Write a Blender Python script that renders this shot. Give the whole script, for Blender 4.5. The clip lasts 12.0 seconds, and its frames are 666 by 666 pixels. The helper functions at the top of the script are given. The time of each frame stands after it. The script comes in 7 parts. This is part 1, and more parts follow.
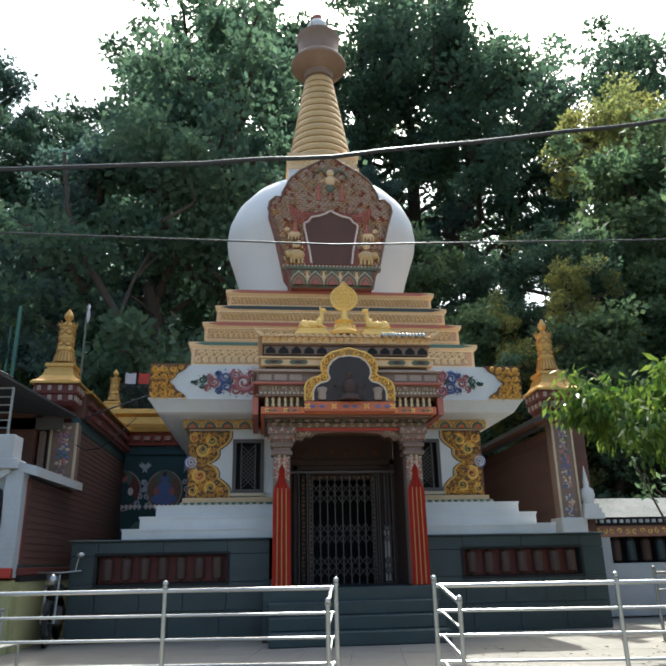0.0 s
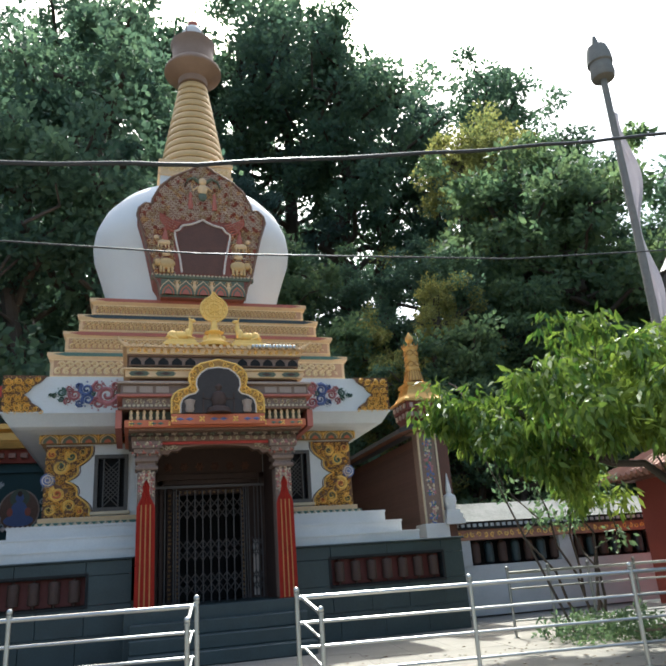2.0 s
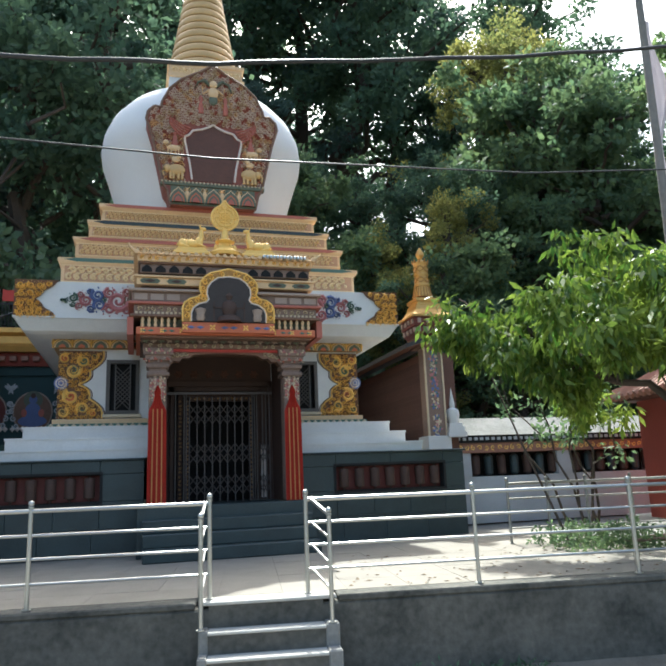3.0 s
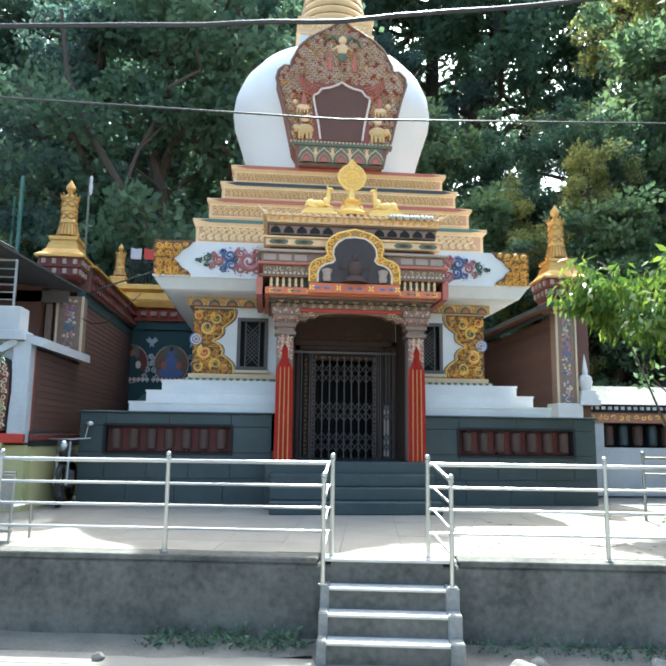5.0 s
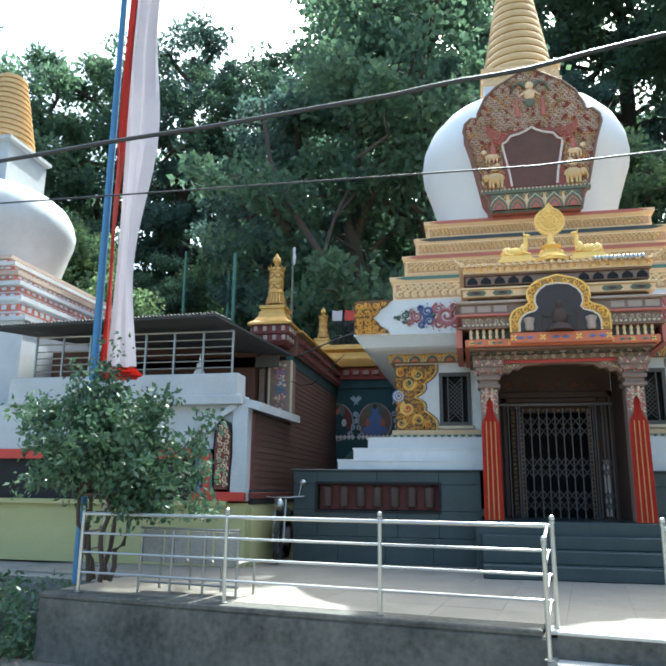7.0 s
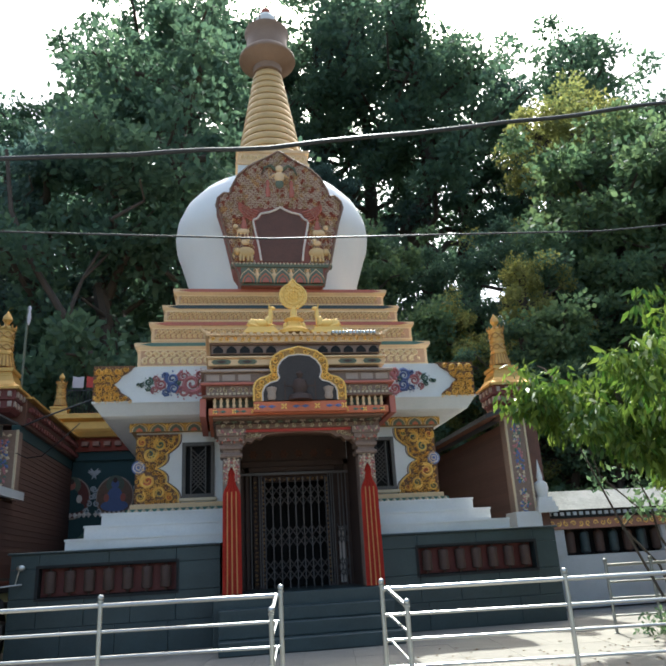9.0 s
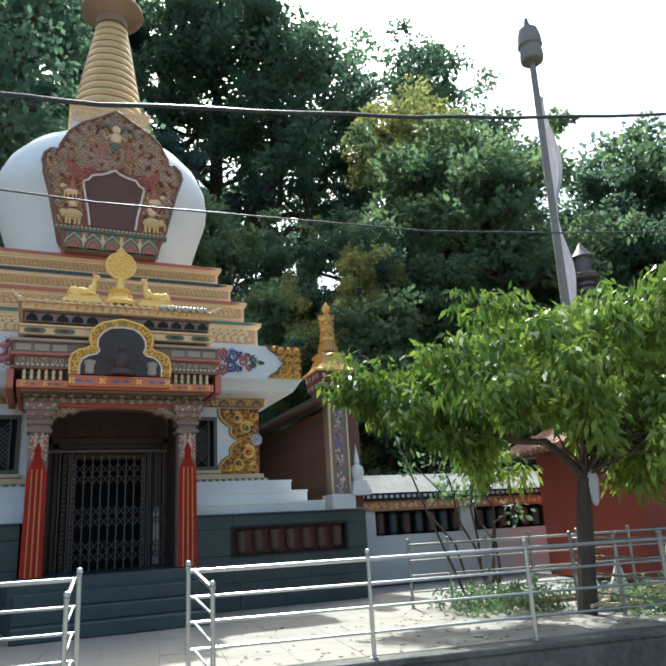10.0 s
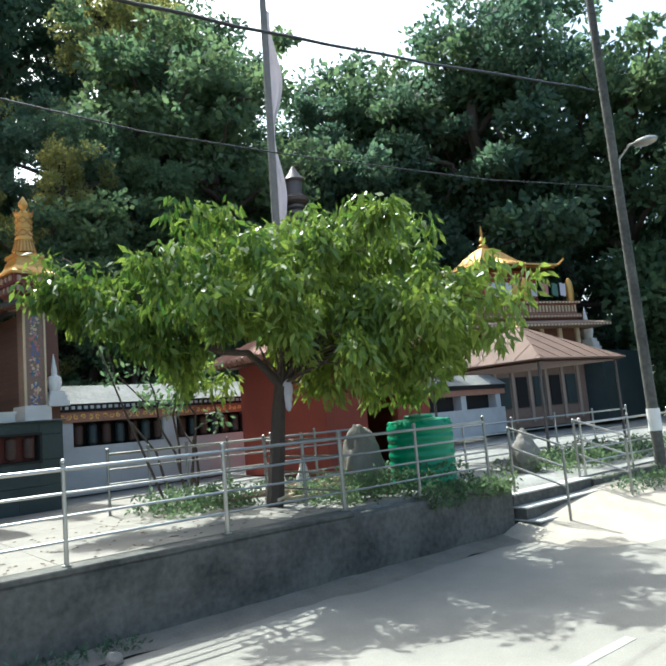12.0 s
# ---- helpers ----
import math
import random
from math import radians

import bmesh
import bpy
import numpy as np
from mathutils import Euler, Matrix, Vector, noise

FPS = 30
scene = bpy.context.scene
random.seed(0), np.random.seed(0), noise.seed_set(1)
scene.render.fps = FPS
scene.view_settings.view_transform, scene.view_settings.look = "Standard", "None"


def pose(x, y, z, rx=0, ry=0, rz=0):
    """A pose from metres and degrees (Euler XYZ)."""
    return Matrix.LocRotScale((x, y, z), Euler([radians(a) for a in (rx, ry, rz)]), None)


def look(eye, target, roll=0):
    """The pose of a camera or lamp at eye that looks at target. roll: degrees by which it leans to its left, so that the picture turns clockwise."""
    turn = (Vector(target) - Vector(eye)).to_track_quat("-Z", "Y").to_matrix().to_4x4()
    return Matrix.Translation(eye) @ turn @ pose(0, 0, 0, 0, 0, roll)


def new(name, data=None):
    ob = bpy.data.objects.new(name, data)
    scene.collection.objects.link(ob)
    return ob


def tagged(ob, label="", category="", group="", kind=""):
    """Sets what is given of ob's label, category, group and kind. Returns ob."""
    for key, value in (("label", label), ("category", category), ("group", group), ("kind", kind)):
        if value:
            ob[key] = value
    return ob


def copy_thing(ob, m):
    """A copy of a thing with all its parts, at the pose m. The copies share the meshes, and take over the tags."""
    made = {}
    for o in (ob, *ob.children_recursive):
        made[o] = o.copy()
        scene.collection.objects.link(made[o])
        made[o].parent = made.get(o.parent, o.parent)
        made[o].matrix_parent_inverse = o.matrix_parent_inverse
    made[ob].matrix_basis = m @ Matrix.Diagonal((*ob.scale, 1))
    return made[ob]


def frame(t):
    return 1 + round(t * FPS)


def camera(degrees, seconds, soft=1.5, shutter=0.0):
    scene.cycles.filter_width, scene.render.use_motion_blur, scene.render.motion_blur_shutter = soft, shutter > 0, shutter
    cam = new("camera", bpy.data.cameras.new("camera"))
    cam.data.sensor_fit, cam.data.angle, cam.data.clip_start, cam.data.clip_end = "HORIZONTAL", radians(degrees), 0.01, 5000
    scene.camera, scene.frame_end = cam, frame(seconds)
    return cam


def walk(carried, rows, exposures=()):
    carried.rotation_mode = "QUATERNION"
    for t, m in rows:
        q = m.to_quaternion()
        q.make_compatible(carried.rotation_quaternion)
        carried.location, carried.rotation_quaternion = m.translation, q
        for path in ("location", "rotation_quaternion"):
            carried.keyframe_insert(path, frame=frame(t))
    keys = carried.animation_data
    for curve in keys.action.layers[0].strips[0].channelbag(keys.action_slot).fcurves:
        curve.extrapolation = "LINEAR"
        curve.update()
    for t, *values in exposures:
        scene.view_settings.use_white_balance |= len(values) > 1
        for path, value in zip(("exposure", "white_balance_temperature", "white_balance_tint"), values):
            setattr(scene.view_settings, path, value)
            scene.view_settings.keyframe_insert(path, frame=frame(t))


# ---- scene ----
# camera: seconds, eye, a point ahead, lean
cam = camera(52.06, 12.0, soft=2.2)
ROWS = [
    (0, (-1.331, -6.427, 1.05), (-1.129, -4.541, 1.687), -1.2),
    (0.5, (-1.29, -6.425, 1.05), (-1.052, -4.539, 1.671), -1.3),
    (1, (-1.248, -6.436, 1.063), (-0.89, -4.569, 1.686), -3.1),
    (1.5, (-1.25, -6.481, 1.046), (-0.768, -4.644, 1.674), -2.8),
    (2, (-1.214, -6.426, 1.051), (-0.662, -4.618, 1.704), -4.2),
    (2.5, (-1.216, -6.406, 1.034), (-0.607, -4.581, 1.583), -3.7),
    (3, (-1.283, -6.406, 1.016), (-0.742, -4.526, 1.431), -2.3),
    (3.2, (-1.298, -6.407, 1.013), (-0.794, -4.515, 1.423), -1.7),
    (4.8, (-1.274, -6.39, 1.068), (-1.023, -4.428, 1.366), 1.6),
    (5, (-1.273, -6.362, 1.083), (-1.088, -4.393, 1.381), 0.7),
    (5.5, (-1.288, -6.343, 1.074), (-1.312, -4.359, 1.327), 0.1),
    (6, (-1.328, -6.36, 1.097), (-1.604, -4.396, 1.357), -0.1),
    (6.5, (-1.348, -6.394, 1.109), (-1.732, -4.454, 1.408), 0.3),
    (6.7, (-1.337, -6.37, 1.131), (-1.732, -4.442, 1.486), 0.4),
    (8.3, (-1.179, -6.284, 1.123), (-1.251, -4.41, 1.819), -1.0),
    (8.5, (-1.155, -6.275, 1.12), (-1.114, -4.403, 1.824), -1.7),
    (9, (-1.126, -6.24, 1.101), (-0.811, -4.368, 1.73), -3.3),
    (9.5, (-1.074, -6.206, 1.103), (-0.519, -4.362, 1.643), -3.3),
    (10, (-1.021, -6.213, 1.115), (-0.247, -4.453, 1.666), -3.3),
    (10.5, (-0.977, -6.225, 1.095), (0.036, -4.587, 1.636), -4.7),
    (11, (-0.975, -6.287, 1.054), (0.137, -4.696, 1.539), -7.2),
    (11.5, (-1.049, -6.261, 1.039), (0.349, -4.867, 1.358), -6.6),
]
walk(cam, [(t, look(eye, ahead, lean)) for t, eye, ahead, lean in ROWS] + [(12, pose(-1.026, -6.239, 1.089, 96.98, 4.91, -46.95))],
     [(0.0, 1.24, 6100, 1), (2.0, 1.31, 6100, 1), (3.0, 1.46, 6050, 0), (3.2, 1.51, 6050, 0), (5.0, 2.26, 5850, -3), (6.5, 2.16, 5750, -5), (8.5, 1.31, 6050, 0), (9.5, 1.44, 6000, 0), (10.0, 1.41, 5900, -2), (11.0, 1.36, 5850, -4), (12.0, 1.36, 5800, -3)])

# ---- world, sun ----
SUN_EL, SUN_AZ = 55.5, 13.6
world = bpy.data.worlds.new("sky")
world.use_nodes = True
scene.world = world
wn, wl = world.node_tree.nodes, world.node_tree.links
sky = wn.new("ShaderNodeTexSky")
sky.sky_type, sky.sun_disc = "NISHITA", False
sky.sun_elevation, sky.sun_rotation = radians(SUN_EL), radians(SUN_AZ)
sky.air_density, sky.dust_density, sky.ozone_density = 1.0, 6.0, 0.6
wn["Background"].inputs["Strength"].default_value = 0.15
wl.new(sky.outputs[0], wn["Background"].inputs["Color"])
sun = new("sun", bpy.data.lights.new("sun", "SUN"))
sun.data.energy, sun.data.angle, sun.data.color = 3.7, radians(0.6), (1.0, 0.965, 0.91)
sun.matrix_world = look((20, 60, 80), (20 - math.sin(radians(SUN_AZ)), 60 - math.cos(radians(SUN_AZ)), 80 - math.tan(radians(SUN_EL))))


# ---- materials ----
def mat(name, base, second=None, rough=0.7, metal=0.0, scale=4.0, fine=40.0, bump=0.15, mix=0.5, spec=0.5, rand=0.0):
    """A surface with two scales of colour change and fine relief, sized in metres."""
    m = bpy.data.materials.new(name)
    m.use_nodes = True
    n, l = m.node_tree.nodes, m.node_tree.links
    b = n["Principled BSDF"]
    b.inputs["Metallic"].default_value = metal
    b.inputs["Specular IOR Level"].default_value = spec
    second = second or tuple(c * 0.6 for c in base)
    co = n.new("ShaderNodeNewGeometry")
    big = n.new("ShaderNodeTexNoise")
    big.inputs["Scale"].default_value, big.inputs["Detail"].default_value, big.inputs["Roughness"].default_value = scale, 6, 0.65
    sm = n.new("ShaderNodeTexNoise")
    sm.inputs["Scale"].default_value, sm.inputs["Detail"].default_value = fine, 4
    l.new(co.outputs["Position"], big.inputs["Vector"])
    l.new(co.outputs["Position"], sm.inputs["Vector"])
    add = n.new("ShaderNodeMath")
    add.operation = "MULTIPLY_ADD"
    l.new(sm.outputs[0], add.inputs[0])
    add.inputs[1].default_value = 0.45
    l.new(big.outputs[0], add.inputs[2])
    ramp = n.new("ShaderNodeMapRange")
    ramp.inputs["From Min"].default_value, ramp.inputs["From Max"].default_value = 0.5, 0.95
    ramp.inputs["To Max"].default_value = mix
    l.new(add.outputs[0], ramp.inputs["Value"])
    mx = n.new("ShaderNodeMix")
    mx.data_type = "RGBA"
    mx.inputs["A"].default_value, mx.inputs["B"].default_value = (*base, 1), (*second, 1)
    l.new(ramp.outputs[0], mx.inputs["Factor"])
    out = mx.outputs["Result"]
    if rand:
        oi = n.new("ShaderNodeObjectInfo")
        ge = n.new("ShaderNodeMath")
        ge.operation = "MULTIPLY_ADD"
        l.new(oi.outputs["Random"], ge.inputs[0])
        ge.inputs[1].default_value, ge.inputs[2].default_value = 2 * rand, 1 - rand
        hsv = n.new("ShaderNodeHueSaturation")
        l.new(ge.outputs[0], hsv.inputs["Value"])
        l.new(out, hsv.inputs["Color"])
        out = hsv.outputs[0]
    l.new(out, b.inputs["Base Color"])
    rr = n.new("ShaderNodeMapRange")
    rr.inputs["To Min"].default_value, rr.inputs["To Max"].default_value = max(rough - 0.12, 0.03), min(rough + 0.12, 1)
    l.new(sm.outputs[0], rr.inputs["Value"])
    l.new(rr.outputs[0], b.inputs["Roughness"])
    if bump:
        bp = n.new("ShaderNodeBump")
        bp.inputs["Strength"].default_value, bp.inputs["Distance"].default_value = bump, 0.02
        l.new(add.outputs[0], bp.inputs["Height"])
        l.new(bp.outputs[0], b.inputs["Normal"])
    return m


def leaf_mat(name, base, second, trans, rough=0.45):
    """Leaves: light comes through them; colour varies from leaf to leaf."""
    m = bpy.data.materials.new(name)
    m.use_nodes = True
    n, l = m.node_tree.nodes, m.node_tree.links
    b = n["Principled BSDF"]
    b.inputs["Roughness"].default_value = rough
    ge = n.new("ShaderNodeNewGeometry")
    big = n.new("ShaderNodeTexNoise")
    big.inputs["Scale"].default_value = 0.35
    l.new(ge.outputs["Position"], big.inputs["Vector"])
    av = n.new("ShaderNodeMath")
    av.operation = "MULTIPLY_ADD"
    l.new(ge.outputs["Random Per Island"], av.inputs[0])
    av.inputs[1].default_value = 0.6
    mr = n.new("ShaderNodeMapRange")
    mr.inputs["From Min"].default_value, mr.inputs["From Max"].default_value = 0.35, 0.65
    mr.inputs["To Max"].default_value = 0.5
    l.new(big.outputs[0], mr.inputs["Value"])
    l.new(mr.outputs[0], av.inputs[2])
    mx = n.new("ShaderNodeMix")
    mx.data_type = "RGBA"
    mx.inputs["A"].default_value, mx.inputs["B"].default_value = (*base, 1), (*second, 1)
    l.new(av.outputs[0], mx.inputs["Factor"])
    l.new(mx.outputs["Result"], b.inputs["Base Color"])
    tr = n.new("ShaderNodeBsdfTranslucent")
    l.new(mx.outputs["Result"], tr.inputs["Color"])
    ms = n.new("ShaderNodeMixShader")
    ms.inputs[0].default_value = trans
    l.new(b.outputs[0], ms.inputs[1])
    l.new(tr.outputs[0], ms.inputs[2])
    l.new(ms.outputs[0], n["Material Output"].inputs["Surface"])
    return m


M = {
    "white": mat("white_lime_paint", (0.72, 0.70, 0.67), (0.48, 0.46, 0.43), 0.75, scale=1.6, mix=0.45, bump=0.08),
    "dome": mat("white_dome_paint", (0.80, 0.785, 0.77), (0.62, 0.60, 0.58), 0.6, scale=0.9, mix=0.35, bump=0.04),
    "slate": mat("dark_green_slate", (0.036, 0.056, 0.058), (0.018, 0.028, 0.029), 0.45, scale=2.5, mix=0.8, bump=0.1),
    "gold": mat("gold_paint", (0.93, 0.60, 0.17), (0.80, 0.47, 0.11), 0.42, metal=0.15, scale=9, bump=0.2),
    "gold_dark": mat("old_gold_ground", (0.42, 0.22, 0.05), (0.20, 0.09, 0.02), 0.55, metal=0.1, scale=9, bump=0.2),
    "gold_pale": mat("pale_gold_paint", (0.76, 0.52, 0.29), (0.60, 0.38, 0.19), 0.6, metal=0.0, scale=7, bump=0.2),
    "gilt": mat("gilded_copper", (0.60, 0.35, 0.095), (0.40, 0.21, 0.055), 0.38, metal=0.5, scale=6, bump=0.1),
    "spire": mat("spire_ochre_gilt", (0.66, 0.42, 0.18), (0.42, 0.25, 0.09), 0.45, metal=0.3, scale=3, bump=0.1),
    "red": mat("red_paint", (0.50, 0.045, 0.028), (0.30, 0.03, 0.02), 0.6, scale=5),
    "cloth_red": mat("red_cloth", (0.60, 0.040, 0.020), (0.42, 0.025, 0.015), 0.85, scale=6, bump=0.3),
    "cloth_orange": mat("orange_stripe_cloth", (0.80, 0.40, 0.16), (0.62, 0.28, 0.1), 0.85, scale=6),
    "torana": mat("dark_red_carved_ground", (0.26, 0.075, 0.05), (0.17, 0.055, 0.036), 0.7, scale=8, bump=0.4),
    "pink": mat("faded_red_paint", (0.44, 0.13, 0.09), (0.34, 0.12, 0.085), 0.7, scale=4),
    "rose": mat("rose_paint", (0.46, 0.17, 0.17), (0.38, 0.17, 0.17), 0.6, scale=8),
    "blue": mat("blue_paint", (0.12, 0.16, 0.33), (0.09, 0.12, 0.24), 0.6, scale=8),
    "olive": mat("faded_green_paint", (0.13, 0.15, 0.10), (0.08, 0.085, 0.06), 0.65, scale=8),
    "teal": mat("green_paint", (0.09, 0.17, 0.125), (0.06, 0.11, 0.085), 0.6, scale=8),
    "cream": mat("cream_paint", (0.62, 0.50, 0.34), (0.42, 0.32, 0.2), 0.7, scale=6),
    "brown": mat("brown_painted_wood", (0.13, 0.050, 0.028), (0.06, 0.025, 0.016), 0.6, scale=5),
    "carved": mat("carved_brown_timber", (0.22, 0.12, 0.075), (0.09, 0.045, 0.03), 0.65, scale=10, bump=0.4),
    "column": mat("weathered_painted_stone", (0.25, 0.165, 0.125), (0.13, 0.08, 0.06), 0.7, scale=14, bump=0.5),
    "dark_brown": mat("dark_brown_surface", (0.075, 0.038, 0.026), (0.035, 0.02, 0.015), 0.7, scale=6),
    # white greyed to hold the shade on the house and second stupa
    "whitewash": mat("grey_whitewash_and_shade", (0.50, 0.51, 0.52), (0.34, 0.34, 0.34), 0.8, scale=1.8, mix=0.6, bump=0.12),
    # dull red; also red darkened for the shaded recess and eave
    "red_dull": mat("dull_red_paint_and_shade", (0.16, 0.036, 0.028), (0.09, 0.022, 0.018), 0.65, scale=5),
    "window_grey": mat("dark_grey_timber", (0.115, 0.10, 0.088), (0.07, 0.06, 0.052), 0.65, scale=8),
    # worn cement made paler so that treads look sunlit
    "cement": mat("sunlit_worn_cement", (0.50, 0.48, 0.44), (0.36, 0.34, 0.30), 0.88, scale=4, fine=30, mix=0.7, bump=0.3),
    "tan": mat("faded_tan_paint", (0.40, 0.30, 0.24), (0.27, 0.19, 0.15), 0.7, scale=9, bump=0.3),
    "dry_leaf": mat("dry_fallen_leaf", (0.16, 0.10, 0.045), (0.09, 0.06, 0.03), 0.8, scale=9),
    "ash": mat("faded_grey_pink_paint", (0.74, 0.63, 0.55), (0.58, 0.48, 0.42), 0.75, scale=8),
    "vermilion": mat("orange_red_paint", (0.58, 0.16, 0.07), (0.42, 0.10, 0.05), 0.65, scale=8),
    "scroll_ground": mat("brown_gold_ground", (0.15, 0.062, 0.02), (0.09, 0.04, 0.015), 0.6, scale=9, bump=0.2),
    # black paint, and the darkness of rooms and niches put into colour
    "black": mat("black_paint_and_shade", (0.010, 0.009, 0.009), (0.005, 0.005, 0.005), 0.8, scale=3),
    "glass": mat("grey_old_glass", (0.050, 0.038, 0.034), (0.032, 0.025, 0.022), 0.75, scale=3, bump=0.02),
    "iron": mat("dark_iron", (0.15, 0.13, 0.125), (0.11, 0.08, 0.065), 0.55, metal=0.5, scale=12),
    "steel": mat("stainless_steel", (0.50, 0.50, 0.48), (0.40, 0.39, 0.37), 0.36, metal=1.0, scale=3, fine=5, bump=0.0),
    "steel_old": mat("dull_steel_pipe", (0.36, 0.36, 0.34), (0.22, 0.20, 0.17), 0.45, metal=0.9, scale=3, fine=5, bump=0.0),
    "wallconc": mat("stained_wall_render", (0.145, 0.135, 0.115), (0.040, 0.040, 0.034), 0.92, scale=1.3, fine=16, mix=1.0, bump=0.8),
    "concrete": mat("weathered_concrete", (0.26, 0.25, 0.235), (0.12, 0.12, 0.105), 0.9, scale=1.7, fine=22, mix=0.95, bump=0.5),
    "paving": mat("terrace_paving", (0.25, 0.225, 0.19), (0.17, 0.15, 0.125), 0.88, scale=2.2, mix=0.7, rand=0.03),
    "road": mat("dusty_road", (0.255, 0.235, 0.20), (0.16, 0.148, 0.125), 0.92, scale=0.9, fine=60, mix=0.8, bump=0.3),
    "soil": mat("leafy_soil", (0.055, 0.055, 0.030), (0.03, 0.022, 0.014), 0.95, scale=1.5, bump=0.6),
    "frieze_red": mat("red_brown_frieze_ground", (0.55, 0.31, 0.17), (0.40, 0.21, 0.11), 0.65, scale=9, bump=0.2),
    "cream_gold": mat("cream_gold_relief", (0.86, 0.66, 0.38), (0.70, 0.48, 0.24), 0.55, scale=9, bump=0.2),
    "copper": mat("backlit_dark_copper", (0.30, 0.19, 0.125), (0.20, 0.12, 0.08), 0.55, metal=0.2, scale=3),
    "bark": mat("dark_bark", (0.075, 0.055, 0.040), (0.035, 0.027, 0.022), 0.9, scale=6, bump=0.8),
}


# ---- helpers for building ----
def obj(name, bm, material, smooth=False):
    me = bpy.data.meshes.new(name)
    bmesh.ops.recalc_face_normals(bm, faces=bm.faces)
    bm.to_mesh(me)
    bm.free()
    me.materials.append(material)
    if smooth:
        me.shade_smooth()
        me.set_sharp_from_angle(angle=radians(40))
    return new(name, me)


# carving too fine to pick apart stays joined
FINE = {"niche_carving", "scrollwork", "corner_scrollwork", "scroll_frieze", "arch_scrollwork", "flower_relief", "lotus_relief", "band_scrollwork", "gold_scrollwork", "beam_carving", "arch_carving", "door_carving", "foot_relief", "frieze_scrollwork", "pillar_paint", "panel_carving", "dentil_frieze", "lattice", "jewel_band", "roof_rib", "small_scroll", "panel_frame", "arcade_arch", "scroll_eye", "gold_flower", "boss", "lug", "stripe", "column_carving", "tier_block", "spoke_set"}


def part(name, bm, material, parent, label="", smooth=False):
    ob = obj(name, bm, material, smooth)
    ob.parent = parent
    if name in FINE:
        ob["kind"] = "stuff"
    return tagged(ob, label=label)


def thing(name, label, category, group="", kind="", at=(0, 0, 0), turn=0):
    ob = new(name)
    ob.matrix_world = pose(*at, 0, 0, turn)
    return tagged(ob, label, category, group, kind)


def box(bm, x0, x1, y0, y1, z0, z1, bev=0.0):
    """A block, its edges broken by bev metres."""
    r = bmesh.ops.create_cube(bm, size=1, matrix=Matrix.LocRotScale(((x0 + x1) / 2, (y0 + y1) / 2, (z0 + z1) / 2), None, (abs(x1 - x0), abs(y1 - y0), abs(z1 - z0))))
    if bev:
        es = list({e for v in r["verts"] for e in v.link_edges})
        bmesh.ops.bevel(bm, geom=es, offset=bev, segments=1, affect="EDGES")
    return bm


def B(*a, bev=0.0):
    return box(bmesh.new(), *a, bev=bev)


def lathe(bm, prof, n=24, at=(0, 0, 0), turn=0.0, sq=False):
    """Rings (radius, height) round an upright axis; sq: a square plan with radius as half width."""
    n = 4 if sq else n
    k = math.sqrt(2) if sq else 1
    off = radians(45 if sq else turn)
    rings = []
    for r, z in prof:
        rings.append([bm.verts.new((at[0] + k * max(r, 1e-4) * math.cos(off + 2 * math.pi * i / n), at[1] + k * max(r, 1e-4) * math.sin(off + 2 * math.pi * i / n), at[2] + z)) for i in range(n)])
    for a, b in zip(rings, rings[1:]):
        for i in range(n):
            bm.faces.new((a[i], a[(i + 1) % n], b[(i + 1) % n], b[i]))
    bm.faces.new(rings[0][::-1])
    bm.faces.new(rings[-1])
    return bm


def slab(bm, pts, y0, y1):
    """A flat shape drawn in x and z, with depth from y0 to y1."""
    a = [bm.verts.new((x, y0, z)) for x, z in pts]
    b = [bm.verts.new((x, y1, z)) for x, z in pts]
    bm.faces.new(a)
    bm.faces.new(b[::-1])
    for i in range(len(pts)):
        j = (i + 1) % len(pts)
        bm.faces.new((a[i], b[i], b[j], a[j]))
    return bm


def tube(bm, pts, r, n=6, r2=None):
    """A rod along points, tapering from r to r2."""
    pts = [Vector(p) for p in pts]
    rings = []
    for i, p in enumerate(pts):
        d = (pts[min(i + 1, len(pts) - 1)] - pts[max(i - 1, 0)]).normalized()
        u = d.cross(Vector((0, 0, 1)) if abs(d.z) < 0.9 else Vector((1, 0, 0))).normalized()
        w = d.cross(u)
        rr = r if r2 is None else r + (r2 - r) * i / (len(pts) - 1)
        rings.append([bm.verts.new(p + rr * (math.cos(2 * math.pi * k / n) * u + math.sin(2 * math.pi * k / n) * w)) for k in range(n)])
    for a, b in zip(rings, rings[1:]):
        for k in range(n):
            bm.faces.new((a[k], a[(k + 1) % n], b[(k + 1) % n], b[k]))
    bm.faces.new(rings[0][::-1])
    bm.faces.new(rings[-1])
    return bm


def ball(bm, at, r, squash=(1, 1, 1), n=8):
    bmesh.ops.create_uvsphere(bm, u_segments=n, v_segments=max(4, n // 2 + 1), radius=1, matrix=Matrix.LocRotScale(at, None, tuple(r * s for s in squash)))
    return bm


def curl(bm, cx, cz, y, r, turns=1.4, hand=1, start=0.0, w=0.25, out=0.02, n=14):
    """A raised scroll in the x-z plane that stands out towards -y."""
    prev = None
    for i in range(n + 1):
        f = i / n
        a = start + hand * f * turns * 2 * math.pi
        rad = r * (1 - 0.85 * f)
        h = r * w * (1 - 0.6 * f)
        c, s = math.cos(a), math.sin(a)
        ring = [bm.verts.new((cx + (rad + d) * c, yy, cz + (rad + d) * s)) for d, yy in ((-h, y), (0, y - out), (h, y))]
        if prev:
            for k in range(2):
                bm.faces.new((prev[k], prev[k + 1], ring[k + 1], ring[k]))
        prev = ring
    return bm


